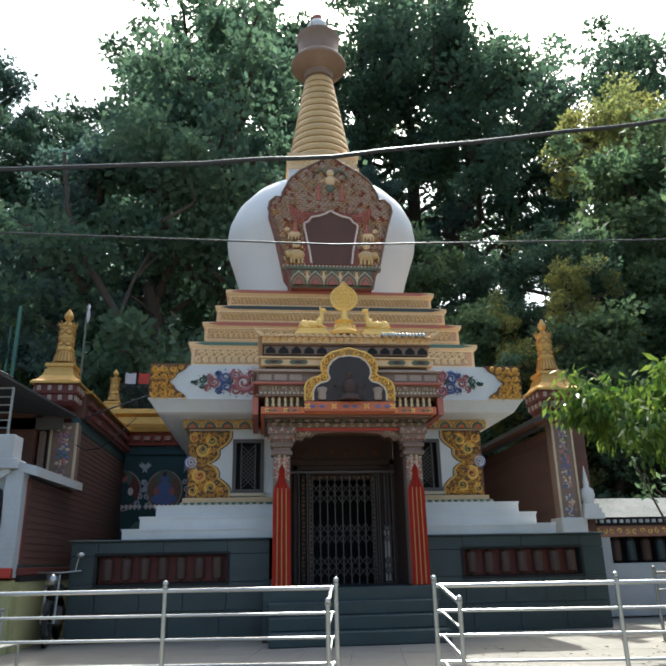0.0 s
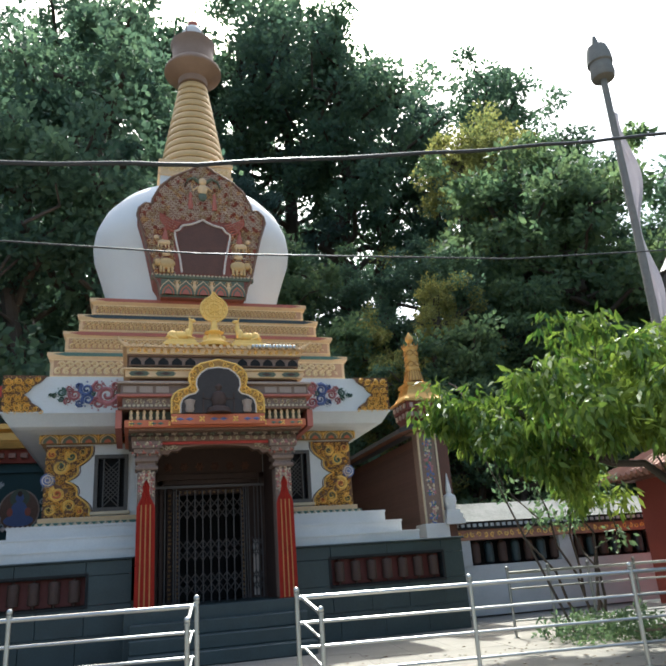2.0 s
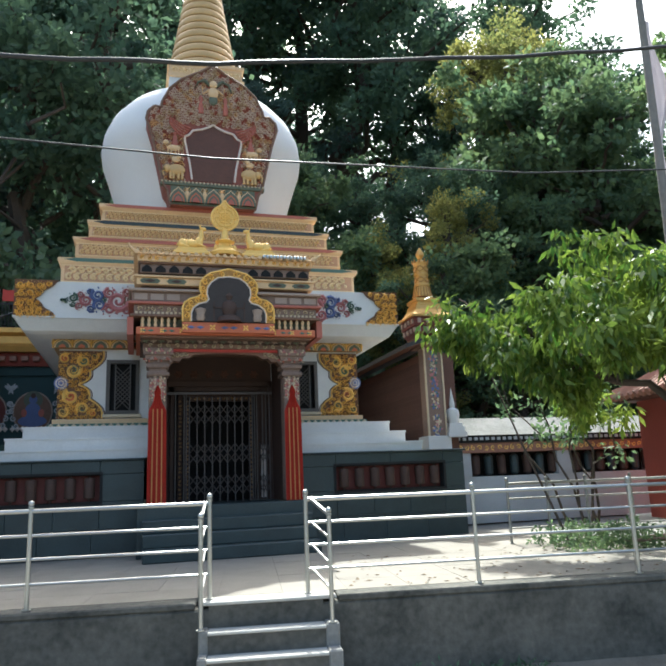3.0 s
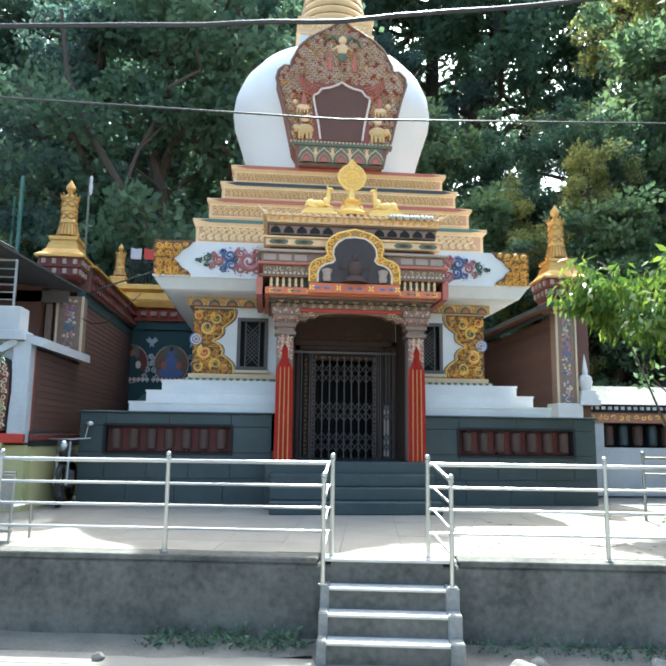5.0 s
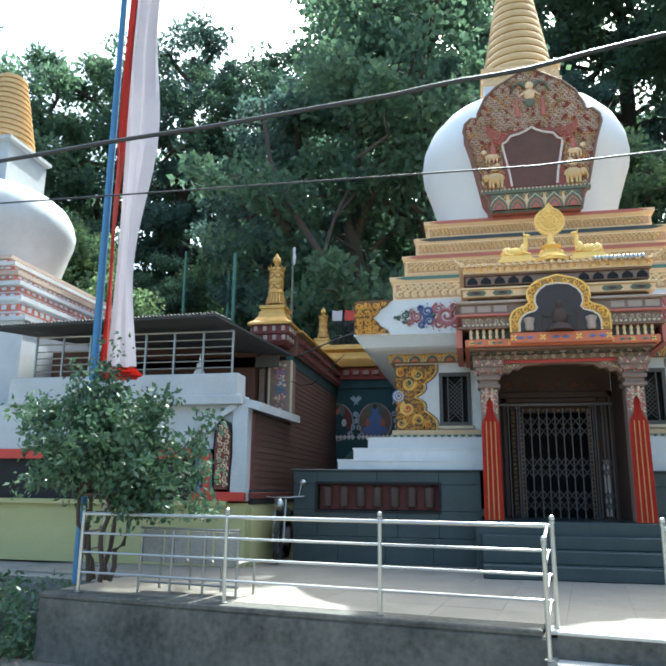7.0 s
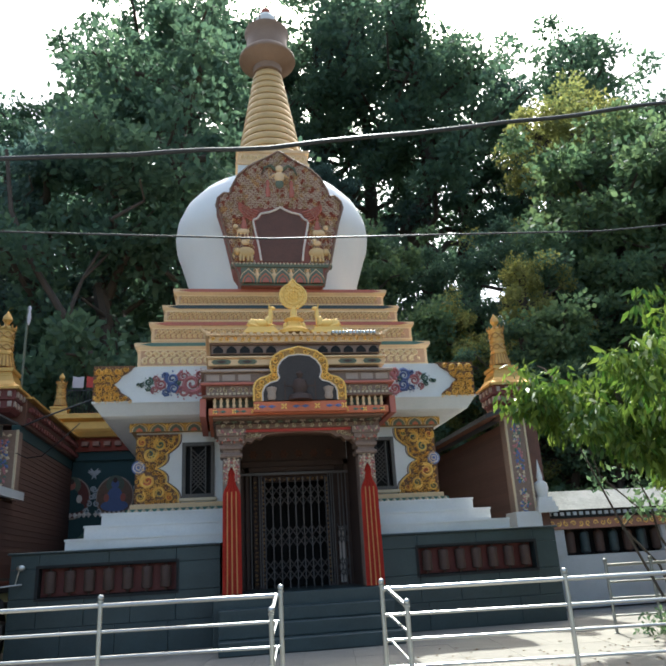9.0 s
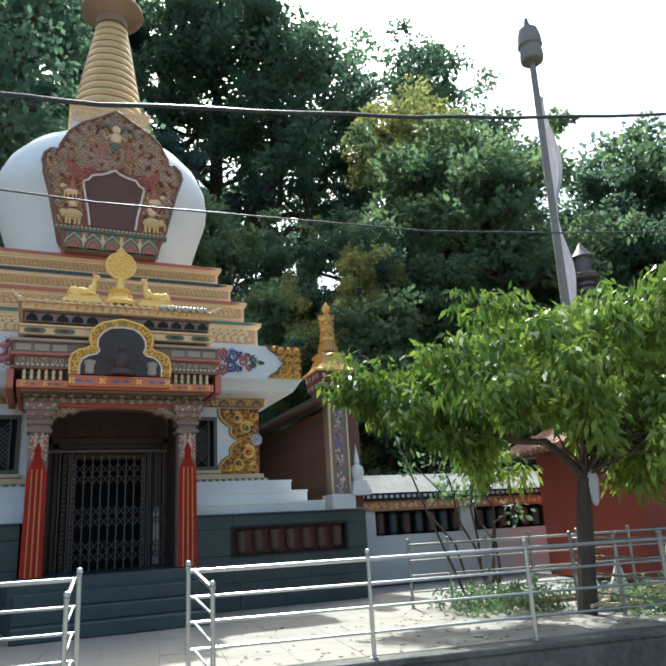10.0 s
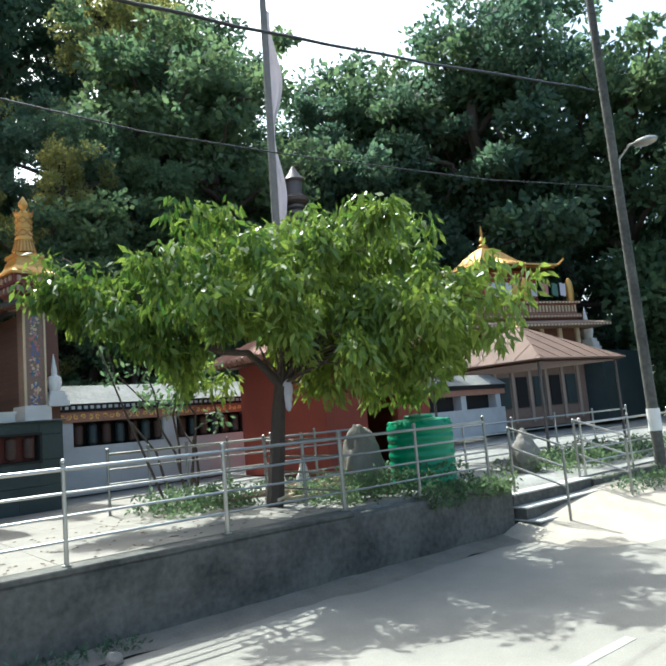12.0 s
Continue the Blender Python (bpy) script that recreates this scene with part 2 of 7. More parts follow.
def petal(bm, cx, cz, y, r, a, wide=0.5, out=0.02):
    """A leaf-shaped raised petal that starts at (cx, cz) and points along angle a."""
    c, s = math.cos(a), math.sin(a)
    vs = [bm.verts.new((cx + r * (f * c - g * wide * s), yy, cz + r * (f * s + g * wide * c))) for f, g, yy in ((0, 0, y), (0.55, 0.5, y), (1, 0, y), (0.55, -0.5, y), (0.5, 0, y - out))]
    for i in range(4):
        bm.faces.new((vs[i], vs[(i + 1) % 4], vs[4]))
    return bm


# ---- ground, road, terrace ----
RAIL = math.degrees(math.atan(-0.1523))
RF = pose(0, 0, 0, 0, 0, RAIL)


def rail_frame(ob):
    ob.matrix_world = RF
    return ob


bm = bmesh.new()
N = 60
span = lambda i: math.copysign(abs(i / (N / 2) - 1) ** 3 * 900, i - N / 2)
def land(x, y):
    d = max(0.0, y - 13 - 0.10 * abs(x - 6))
    return min(-0.78 + 0.55 * d, 22 + 0.02 * d) if d else -0.78
gv = [[bm.verts.new((span(i), span(j), land(span(i), span(j)) if abs(span(i)) < 300 else -0.78)) for i in range(N + 1)] for j in range(N + 1)]
for j in range(N):
    for i in range(N):
        bm.faces.new((gv[j][i], gv[j][i + 1], gv[j + 1][i + 1], gv[j + 1][i]))
tagged(obj("ground", bm, M["soil"], True), "dark leafy soil rising to a wooded hillside", "ground", kind="structure")

bm = bmesh.new()
box(bm, -60, 70, -9.5, -0.5, -1.2, -0.752)
rail_frame(tagged(obj("road", bm, M["road"]), "pale dusty grey road in hard sun", "road", kind="structure"))
wall = thing("retaining_wall", "rough weathered grey concrete retaining wall below the terrace", "wall", kind="structure")
rail_frame(wall)
part("wall_body", B(-6.05, 7.9, -0.14, 0.10, -1.2, -0.06, bev=0.02), M["wallconc"], wall)
part("coping", B(-6.053, -0.78, -0.144, 0.12, -0.06, -0.004, bev=0.012), M["wallconc"], wall)
part("coping", B(0.48, 5.0, -0.144, 0.12, -0.06, -0.004, bev=0.012), M["wallconc"], wall)
part("wall_low", B(10.0, 30, -0.14, 0.10, -1.2, -0.25, bev=0.02), M["wallconc"], wall)
terrace = rail_frame(tagged(new("terrace"), "light concrete terrace paved with square slabs, partly in shade", "terrace", kind="structure"))
part("terrace_bed", B(-6.05, 7.9, 0.10, 16, -1.2, -0.03), M["concrete"], terrace)
part("terrace_bed", B(-30, -6.05, 1.0, 16, -1.2, -0.03), M["concrete"], terrace)
part("terrace_bed", B(7.9, 32, 0.10, 16, -1.2, -0.22), M["concrete"], terrace)
rs = random.Random(4)
slab_me = None
for i in range(-13, 10):
    for j in range(9):
        u, v = i * 0.6, 0.125 + j * 0.6
        if u < -6.0 and v < 1.0 or u > 4.4 and v > 0.6:
            continue
        if slab_me is None:
            ob = part("paving_slab", B(0.001, 0.599, 0.001, 0.599, -0.05, 0.0, bev=0.0015), M["paving"], terrace)
            slab_me = ob.data
        else:
            ob = new("paving_slab", slab_me)
            ob.parent = terrace
        ob.location = (u, v, rs.uniform(-0.004, 0.0))


# ---- temple ----
YC = 8.2
temple = thing("temple", "Buddhist chorten temple with white dome, gilded spire and painted tiers", "temple")


def pair(name, fn, material, parent, label="", smooth=False):
    """The same part on both sides of the axis."""
    for s in (-1, 1):
        bm = fn(bmesh.new(), s)
        part(name, bm, material, parent, label, smooth)


def mbox(bm, s, x0, x1, *rest, bev=0.0):
    a, b = sorted((s * x0, s * x1))
    return box(bm, a, b, *rest, bev=bev)


# plinth with prayer wheel recesses
PY = 4.6
def plinth(bm, s):
    return mbox(bm, s, 1.2, 4.15, PY + 0.25, 12, 0, 1.40)
for s in (-1, 1):
    for z0, z1, xs in ((0, 0.40, (1.2, 1.94, 2.68, 3.42, 4.15)), (0.40, 0.80, (1.2, 1.84, 2.48, 3.12, 3.76, 4.15)), (0.80, 1.20, (1.2, 1.84)), (0.80, 1.20, (3.76, 4.15)), (1.20, 1.40, (1.2, 1.84, 2.80, 3.76, 4.15))):
        for a, b in zip(xs, xs[1:]):
            part("slate_block", mbox(bmesh.new(), s, a + 0.002, b - 0.002, PY, PY + 0.249, z0 + 0.002, z1 - 0.002, bev=0.004), M["slate"], temple)
pair("plinth", plinth, M["slate"], temple, "dark green slate plinth")
pair("plinth_cap", lambda bm, s: mbox(bm, s, 1.2, 4.19, PY - 0.04, 12.02, 1.40, 1.43, bev=0.008), M["slate"], temple)
pair("recess_frame", lambda bm, s: [mbox(bm, s, 1.80, 3.80, PY - 0.012, PY, 0.76, 0.80), mbox(bm, s, 1.80, 3.80, PY - 0.012, PY, 1.20, 1.24), mbox(bm, s, 1.80, 1.84, PY - 0.012, PY, 0.80, 1.20), mbox(bm, s, 3.76, 3.80, PY - 0.012, PY, 0.80, 1.20)] and bm, M["black"], temple)
# the recess's shade is put into this darker red
pair("recess_back", lambda bm, s: mbox(bm, s, 1.85, 3.75, PY + 0.15, PY + 0.24, 0.81, 1.19), M["red_dull"], temple, "red back of the recess")
for s in (-1, 1):
    for i in range(7):
        x = s * (1.99 + i * 0.27)
        wheel = part("prayer_wheel", lathe(bmesh.new(), [(0.02, 0.81), (0.02, 0.85), (0.078, 0.86), (0.082, 0.9), (0.077, 1.0), (0.082, 1.12), (0.074, 1.15), (0.02, 1.16), (0.02, 1.19)], 12, (x, PY + 0.06, 0)), M["dark_brown"], temple, "dark metal prayer wheel", True)

# white steps
for h, z0, z1 in ((3.46, 1.43, 1.59), (3.24, 1.59, 1.785), (3.03, 1.785, 1.97)):
    pair("white_step", lambda bm, s: mbox(bm, s, 1.0, h, YC - h, YC + h, z0, z1, bev=0.006), M["white"], temple, "white limewashed step")
    pair("step_lip", lambda bm, s: mbox(bm, s, 1.0, h + 0.012, YC - h - 0.012, YC + h, z1 - 0.03, z1 + 0.002), M["white"], temple)

# walls of the shrine room, with the window openings cut through
WF = YC - 2.60
def wall_side(bm, s):
    for a in ((0.95, 1.30, 1.97, 3.30), (1.84, 2.60, 1.97, 3.30), (1.30, 1.84, 1.97, 2.20), (1.30, 1.84, 3.12, 3.30)):
        mbox(bm, s, a[0], a[1], WF, WF + 0.25, a[2], a[3])
    mbox(bm, s, 2.35, 2.60, WF + 0.25, YC + 2.6, 1.97, 3.30)
    return bm
pair("shrine_wall", wall_side, M["white"], temple)
# shrine room surfaces are black; the room's darkness is in their colour
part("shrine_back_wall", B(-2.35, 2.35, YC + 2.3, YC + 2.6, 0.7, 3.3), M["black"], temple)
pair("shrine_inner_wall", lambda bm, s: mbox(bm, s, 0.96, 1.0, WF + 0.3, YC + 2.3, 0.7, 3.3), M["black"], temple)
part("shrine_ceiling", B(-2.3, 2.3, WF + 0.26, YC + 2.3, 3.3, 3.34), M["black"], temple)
def window_frame(bm, s):
    for a in ((1.30, 1.36, 2.20, 3.12), (1.78, 1.84, 2.20, 3.12), (1.36, 1.78, 2.20, 2.26), (1.36, 1.78, 3.06, 3.12), (1.44, 1.46, 2.26, 3.06), (1.68, 1.70, 2.26, 3.06)):
        mbox(bm, s, a[0], a[1], WF - 0.02, WF + 0.06, a[2], a[3])
    return bm
for s in (-1, 1):
    w = thing("window", "", "")
    w.parent = temple
    part("window_frame", window_frame(bmesh.new(), s), M["window_grey"], w, "dark timber frame")
    bm = bmesh.new()
    for k in range(-6, 17):
        for sg in (1, -1):
            z0 = 2.28 + k * 0.072
            a, b = Vector((s * 1.46, WF + 0.0, z0 if sg > 0 else z0 + 0.22)), Vector((s * 1.68, WF + 0.0, z0 + 0.22 if sg > 0 else z0))
            if min(a.z, b.z) > 2.26 and max(a.z, b.z) < 3.07:
                tube(bm, (a, b), 0.009, 4)
    part("lattice", bm, M["window_grey"], w, "diamond timber lattice")
    # black backing carries the darkness behind the lattice
    part("window_back", B(*sorted((s * 1.32, s * 1.82)), WF + 0.12, WF + 0.14, 2.2, 3.12), M["black"], w)
    part("window_sill", B(*sorted((s * 1.26, s * 1.88)), WF - 0.06, WF, 2.14, 2.195, bev=0.006), M["cream"], w)

# gold scroll panels at the wall's corners, with a cusped inner edge
def cusp(s, zc=2.70, hh=0.57, x0=2.60, depth=0.77):
    """Outline: full depth at top and bottom, a narrow waist between."""
    pts = [(s * x0, zc - hh), (s * x0, zc + hh)]
    for i in range(25):
        f = 1 - 2 * i / 24
        d = depth * (0.42 + 0.50 * abs(f) ** 0.9 + 0.11 * abs(math.sin(abs(f) ** 0.8 * 2 * math.pi)))
        pts.append((s * (x0 - min(d, depth)), zc + hh * f))
    return pts
def trim(bm, pts):
    """Cuts away relief that reaches past the outline."""
    out = [f for f in bm.faces if not in_shape(pts, f.calc_center_median().x, f.calc_center_median().z)]
    bmesh.ops.delete(bm, geom=out, context="FACES")
    return bm
def in_shape(pts, x, z):
    ok = False
    for (x1, z1), (x2, z2) in zip(pts, pts[1:] + pts[:1]):
        if (z1 > z) != (z2 > z) and x < (x2 - x1) * (z - z1) / (z2 - z1) + x1:
            ok = not ok
    return ok
def scrolls(bm, s, pts_rc, y, out=0.025):
    """Large scrolls with a leafy rim."""
    for x, z, r, hd, st in pts_rc:
        curl(bm, s * x, z, y, r, 1.7, hd * s, st, 0.30, out, 22)
        for k in range(9):
            a = k * 0.7 + st
            petal(bm, s * x + r * 1.15 * math.cos(a), z + r * 1.15 * math.sin(a), y, r * 0.36, a + 0.9, 0.6, out)
    return bm
PANEL = [(2.36, 2.935, 0.115, 1, 0.3), (2.39, 2.50, 0.12, -1, 2.0), (2.20, 2.30, 0.10, 1, 4.0), (2.20, 3.10, 0.10, -1, 2.0), (2.50, 3.14, 0.085, -1, 0.8), (2.50, 2.24, 0.085, 1, 1.2), (2.03, 3.17, 0.065, 1, 1.0), (2.03, 2.22, 0.065, -1, 1.0)]
pair("scroll_panel", lambda bm, s: slab(bm, cusp(s), WF - 0.02, WF + 0.005), M["scroll_ground"], temple, "brown gold ground of the scroll panel")
pair("scrollwork", lambda bm, s: trim(scrolls(bm, s, PANEL, WF - 0.02, 0.03), cusp(s)), M["gold"], temple, "raised gold scrollwork")
def panel_edge(bm, s):
    p = cusp(s)[2:]
    for a, b in zip(p, p[1:]):
        tube(bm, ((a[0], WF - 0.02, a[1]), (b[0], WF - 0.02, b[1])), 0.016, 4)
    return bm
def panel_line(bm, s):
    p = [(a - s * 0.035, b) for a, b in cusp(s)[2:]]
    for a, b in zip(p, p[1:]):
        tube(bm, ((a[0], WF - 0.002, a[1]), (b[0], WF - 0.002, b[1])), 0.009, 4)
    return bm
def small_scrolls(bm, s, pts, big, y, step=0.066):
    """Small curls in what the large scrolls leave free."""
    r = random.Random(9)
    xs, zs = [p[0] for p in pts], [p[1] for p in pts]
    for i in range(int((max(xs) - min(xs)) / step) + 1):
        for j in range(int((max(zs) - min(zs)) / step) + 1):
            x, z = min(xs) + (i + 0.5 * (j % 2)) * step, min(zs) + (j + 0.4) * step
            if in_shape(pts, x - 0.03, z) and in_shape(pts, x + 0.03, z) and in_shape(pts, x, z + 0.03) and all((x - s * b[0]) ** 2 + (z - b[1]) ** 2 > (b[2] * 1.12) ** 2 for b in big):
                curl(bm, x, z, y, 0.033, 1.2, r.choice((-1, 1)), r.random() * 6.3, 0.36, 0.028, 9)
    return bm
def eyes(bm, s, big, y, c):
    for n_, (x, z, r, hd, st) in enumerate(big):
        if n_ % 3 == c and r > 0.05:
            curl(bm, s * x, z, y - 0.004, r * 0.62, 1.1, hd * s, st + 1.6, 0.42, 0.02, 8)
    return bm
pair("small_scroll", lambda bm, s: small_scrolls(bm, s, cusp(s), PANEL, WF - 0.02), M["gold"], temple)
for c, k in enumerate(("teal", "vermilion", "olive")):
    pair("scroll_eye", lambda bm, s: eyes(bm, s, PANEL, WF - 0.02, c), M[k], temple)
pair("panel_edge", panel_edge, M["gold"], temple)
pair("panel_line", panel_line, M["brown"], temple, "dark painted outline of the scroll panel")
def medal(bm, s, r0, r1, d):
    lathe(bm, [(r1, 0.0), (r0, 0.0), (r0, d), (r1, d)], 20)
    bmesh.ops.transform(bm, matrix=pose(s * 2.545, WF - 0.018, 2.72, 90, 0, 0), verts=bm.verts)
    return bm
for q, (k, r0) in enumerate((("blue", 0.115), ("ash", 0.09), ("blue", 0.07), ("ash", 0.045), ("blue", 0.028))):
    pair("medallion", lambda bm, s: medal(bm, s, r0, 0.004, 0.012 + 0.004 * q), M[k], temple, "painted ring of the blue medallion")

# foot moulding and lotus frieze of the wall
def ring_band(name, prof, material, label="", notch=1.22):
    bm = bmesh.new()
    lathe(bm, prof, sq=True, at=(0, YC, 0))
    return part(name, bm, material, temple, label)
def front_band(bm, s, h, z0, z1, inner=1.15, d=0.0):
    mbox(bm, s, inner, h, YC - h, YC - h + 0.25 + d, z0, z1, bev=0.005)
    return mbox(bm, s, h - 0.25, h, YC - h + 0.25 + d, YC + h, z0, z1)
pair("foot_moulding", lambda bm, s: front_band(bm, s, 2.66, 2.04, 2.12), M["gold_pale"], temple)
pair("foot_band", lambda bm, s: front_band(bm, s, 2.72, 1.97, 2.04), M["teal"], temple)
def foot_petals(bm, s):
    for i in range(13):
        petal(bm, s * (1.28 + i * 0.115), 2.05, YC - 2.73, 0.11, -math.pi / 2, 0.9, 0.03)
    return bm
pair("foot_relief", foot_petals, M["cream"], temple)
pair("lotus_band", lambda bm, s: front_band(bm, s, 2.68, 3.30, 3.47), M["gold_dark"], temple)
def lotus(bm, s, f, q):
    for i in range(5):
        x = s * (1.34 + i * 0.30)
        slab(bm, [(x + 0.150 * f * math.cos(t * math.pi / 10), 3.305 + 0.150 * f * (math.sin(t * math.pi / 10) + (0.14 if t == 5 else 0))) for t in range(11)], YC - 2.682 - 0.01 * (q + 1), YC - 2.67)
    return bm
for q, (k, f) in enumerate((("gold", 1.1), ("gold_dark", 0.98), ("gold_pale", 0.86), ("olive", 0.72), ("vermilion", 0.36))):
    pair("lotus_relief", lambda bm, s: lotus(bm, s, f, q), M[k], temple)
def lotus_stems(bm, s):
    for i in range(6):
        x = s * (1.19 + i * 0.30)
        petal(bm, x, 3.30, YC - 2.69, 0.17, math.pi / 2, 0.3, 0.04)
    return bm
pair("lotus_relief", lotus_stems, M["gold"], temple)

# white cove and the block with floral panels
ring_band("cove", [(2.70, 3.45), (3.02, 3.47), (3.10, 3.50), (3.22, 3.68), (3.22, 3.70)], M["white"], "white flaring cove")
ring_band("frieze_block", [(3.20, 3.70), (3.20, 4.30)], M["white"], "white frieze block")
ring_band("frieze_edge", [(3.24, 3.685), (3.24, 3.715)], M["white"])
FY = YC - 3.20
def corner_outline(s, zc=4.0, hh=0.31, x0=3.235, depth=0.66):
    pts = [(s * x0, zc - hh), (s * x0, zc + hh)]
    for i in range(21):
        f = 1 - i / 10
        d = depth * (0.48 + 0.52 * abs(f) ** 1.3 + 0.06 * abs(math.sin(f * 2.2 * math.pi)))
        pts.append((s * (x0 - min(d, depth)), zc + hh * f))
    return pts
CORNER = [(3.15, 4.22, 0.058, 1, 0.2), (3.00, 4.22, 0.058, -1, 2.0), (3.13, 4.08, 0.055, -1, 1.0), (3.00, 4.08, 0.05, 1, 3.0), (3.13, 3.92, 0.055, 1, 5.0), (3.00, 3.92, 0.05, -1, 0.6), (3.15, 3.78, 0.058, -1, 2.6), (3.00, 3.78, 0.058, 1, 1.4), (2.86, 4.22, 0.055, 1, 0.5), (2.86, 3.78, 0.055, -1, 0.5), (2.73, 4.25, 0.042, 1, 0.5), (2.73, 3.75, 0.042, -1, 0.5), (2.88, 4.07, 0.035, 1, 0.5), (2.88, 3.93, 0.035, -1, 0.5)]
pair("corner_panel", lambda bm, s: slab(bm, corner_outline(s), FY - 0.03, FY + 0.2), M["scroll_ground"], temple)
pair("corner_side", lambda bm, s: mbox(bm, s, 3.19, 3.235, FY + 0.2, FY + 1.0, 3.70, 4.30), M["gold_dark"], temple)
pair("small_scroll", lambda bm, s: small_scrolls(bm, s, corner_outline(s), CORNER, FY - 0.03), M["gold"], temple)
pair("corner_scrollwork", lambda bm, s: trim(scrolls(bm, s, CORNER, FY - 0.03, 0.03), corner_outline(s)), M["gold"], temple, "raised gold scrollwork")
BLOOMS = (("rose", 1.66, 4.00, 0.17, 1), ("rose", 1.80, 4.13, 0.09, -1), ("rose", 1.80, 3.86, 0.10, 1), ("rose", 1.52, 3.84, 0.09, -1), ("rose", 1.53, 4.16, 0.08, 1), ("blue", 1.98, 4.09, 0.11, -1), ("blue", 1.95, 3.92, 0.10, 1), ("blue", 2.08, 3.86, 0.06, 1), ("blue", 2.10, 4.14, 0.05, -1), ("rose", 2.16, 4.00, 0.09, -1), ("rose", 2.26, 3.90, 0.06, 1), ("rose", 2.24, 4.10, 0.055, 1), ("teal", 2.36, 4.04, 0.07, 1), ("teal", 2.36, 3.93, 0.045, -1), ("teal", 2.46, 3.99, 0.04, 1), ("teal", 1.90, 4.02, 0.05, 1), ("teal", 1.44, 4.00, 0.06, -1), ("teal", 2.52, 3.99, 0.03, 1))
def flowers(bm, s, which):
    for k, (c, x, z, r, hd) in enumerate(BLOOMS):
        if c == which:
            curl(bm, s * x, z, FY - 0.004, r, 1.6, hd * s, k * 1.7, 0.30, 0.03, 20)
            for i in range(7):
                a = i * 0.9 + k
                petal(bm, s * x + r * math.cos(a), z + r * math.sin(a), FY - 0.003, r * 0.42, a + 0.7, 0.7, 0.02)
    return bm
def wheel_motif(bm, s):
    for r in (0.20, 0.155):
        for i in range(20):
            a, b = i * math.pi / 10, (i + 1) * math.pi / 10
            tube(bm, ((s * 1.36 + r * math.cos(a), FY - 0.004, 4.0 + r * math.sin(a)), (s * 1.36 + r * math.cos(b), FY - 0.004, 4.0 + r * math.sin(b))), 0.013, 4)
    for i in range(12):
        a = i * math.pi / 6
        tube(bm, ((s * 1.36, FY - 0.004, 4.0), (s * 1.36 + 0.24 * math.cos(a), FY - 0.004, 4.0 + 0.24 * math.sin(a))), 0.010, 4)
    return bm
pair("flower_relief", wheel_motif, M["carved"], temple, "brown painted wheel")
for c, k in enumerate(("rose", "blue", "teal")):
    pair("flower_relief", lambda bm, s: flowers(bm, s, k), M[k], temple, "painted relief flowers")

# stepped tiers, each a body with a frieze and a cap
TIERS = ((2.62, 4.30, 4.80, 2.68, 4.89, "teal"), (2.42, 4.89, 5.27, 2.47, 5.35, "pink"), (2.22, 5.35, 5.68, 2.26, 5.76, "slate"), (2.02, 5.76, 6.07, 2.08, 6.165, "pink"))
for h, z0, z1, hc, zc, stripe in TIERS:
    ring_band("tier", [(h, z0), (h, z1)], M["gold_pale"], "gold painted tier")
    ring_band("tier_cap", [(h + 0.015, z1 - 0.03), (hc - 0.01, z1 + 0.01), (hc, z1 + 0.03), (hc, zc - 0.004), (hc - 0.02, zc)], M["gold_pale"])
    part("tier_stripe", slab(bmesh.new(), [(-hc + 0.30, zc - 0.006), (-hc + 0.10, zc - 0.035), (-hc + 0.30, zc - 0.068), (hc - 0.30, zc - 0.068), (hc - 0.10, zc - 0.035), (hc - 0.30, zc - 0.006)], YC - hc - 0.005, YC - hc + 0.01), M[stripe], temple, "painted stripe with pointed ends")
    zb, zt = z0 + 0.36 * (z1 - z0), z1 - 0.045
    part("frieze_ground", B(-h + 0.05, h - 0.05, YC - h - 0.006, YC - h + 0.02, zb, zt), M["frieze_red"], temple, "red brown ground of the frieze")
    pair("frieze_ground", lambda bm, s: mbox(bm, s, h - 0.02, h + 0.006, YC - h + 0.05, YC + h - 0.05, zb, zt), M["frieze_red"], temple, "red brown ground of the frieze")
    bm = bmesh.new()
    r_ = 0.235 * (zt - zb)
    n = int((2 * h - 0.12) / (r_ * 2.1))
    for i in range(n):
        for q in (0, 1):
            x, zm = -h + 0.06 + r_ + (i + 0.45 * q) * (2 * h - 0.16 - 2 * r_) / n, zb + (zt - zb) * (0.29 + 0.42 * q)
            curl(bm, x, zm, YC - h - 0.006, r_, 1.2, 1 - 2 * q, 0.8 + 2.2 * q, 0.44, 0.03, 9)
            petal(bm, x + r_ * 0.6, zm + r_ * (0.9 - 1.8 * q), YC - h - 0.006, r_ * 1.5, 0.9 - 1.8 * q, 0.6, 0.025)
    for k in range(int((2 * h - 0.2) / (r_ * 1.55))):
        y = YC - h + 0.1 + r_ + k * r_ * 1.55
        for sx in (-1, 1):
            box(bm, *sorted((sx * (h + 0.006), sx * (h + 0.022))), y - r_ * 0.45, y + r_ * 0.45, zb + 0.02, zt - 0.02)
    for a, b in ((zb - 0.018, zb), (zt, zt + 0.018)):
        box(bm, -h, h, YC - h - 0.016, YC - h, a, b)
    part("scroll_frieze", bm, M["cream_gold"], temple, "raised scroll frieze")

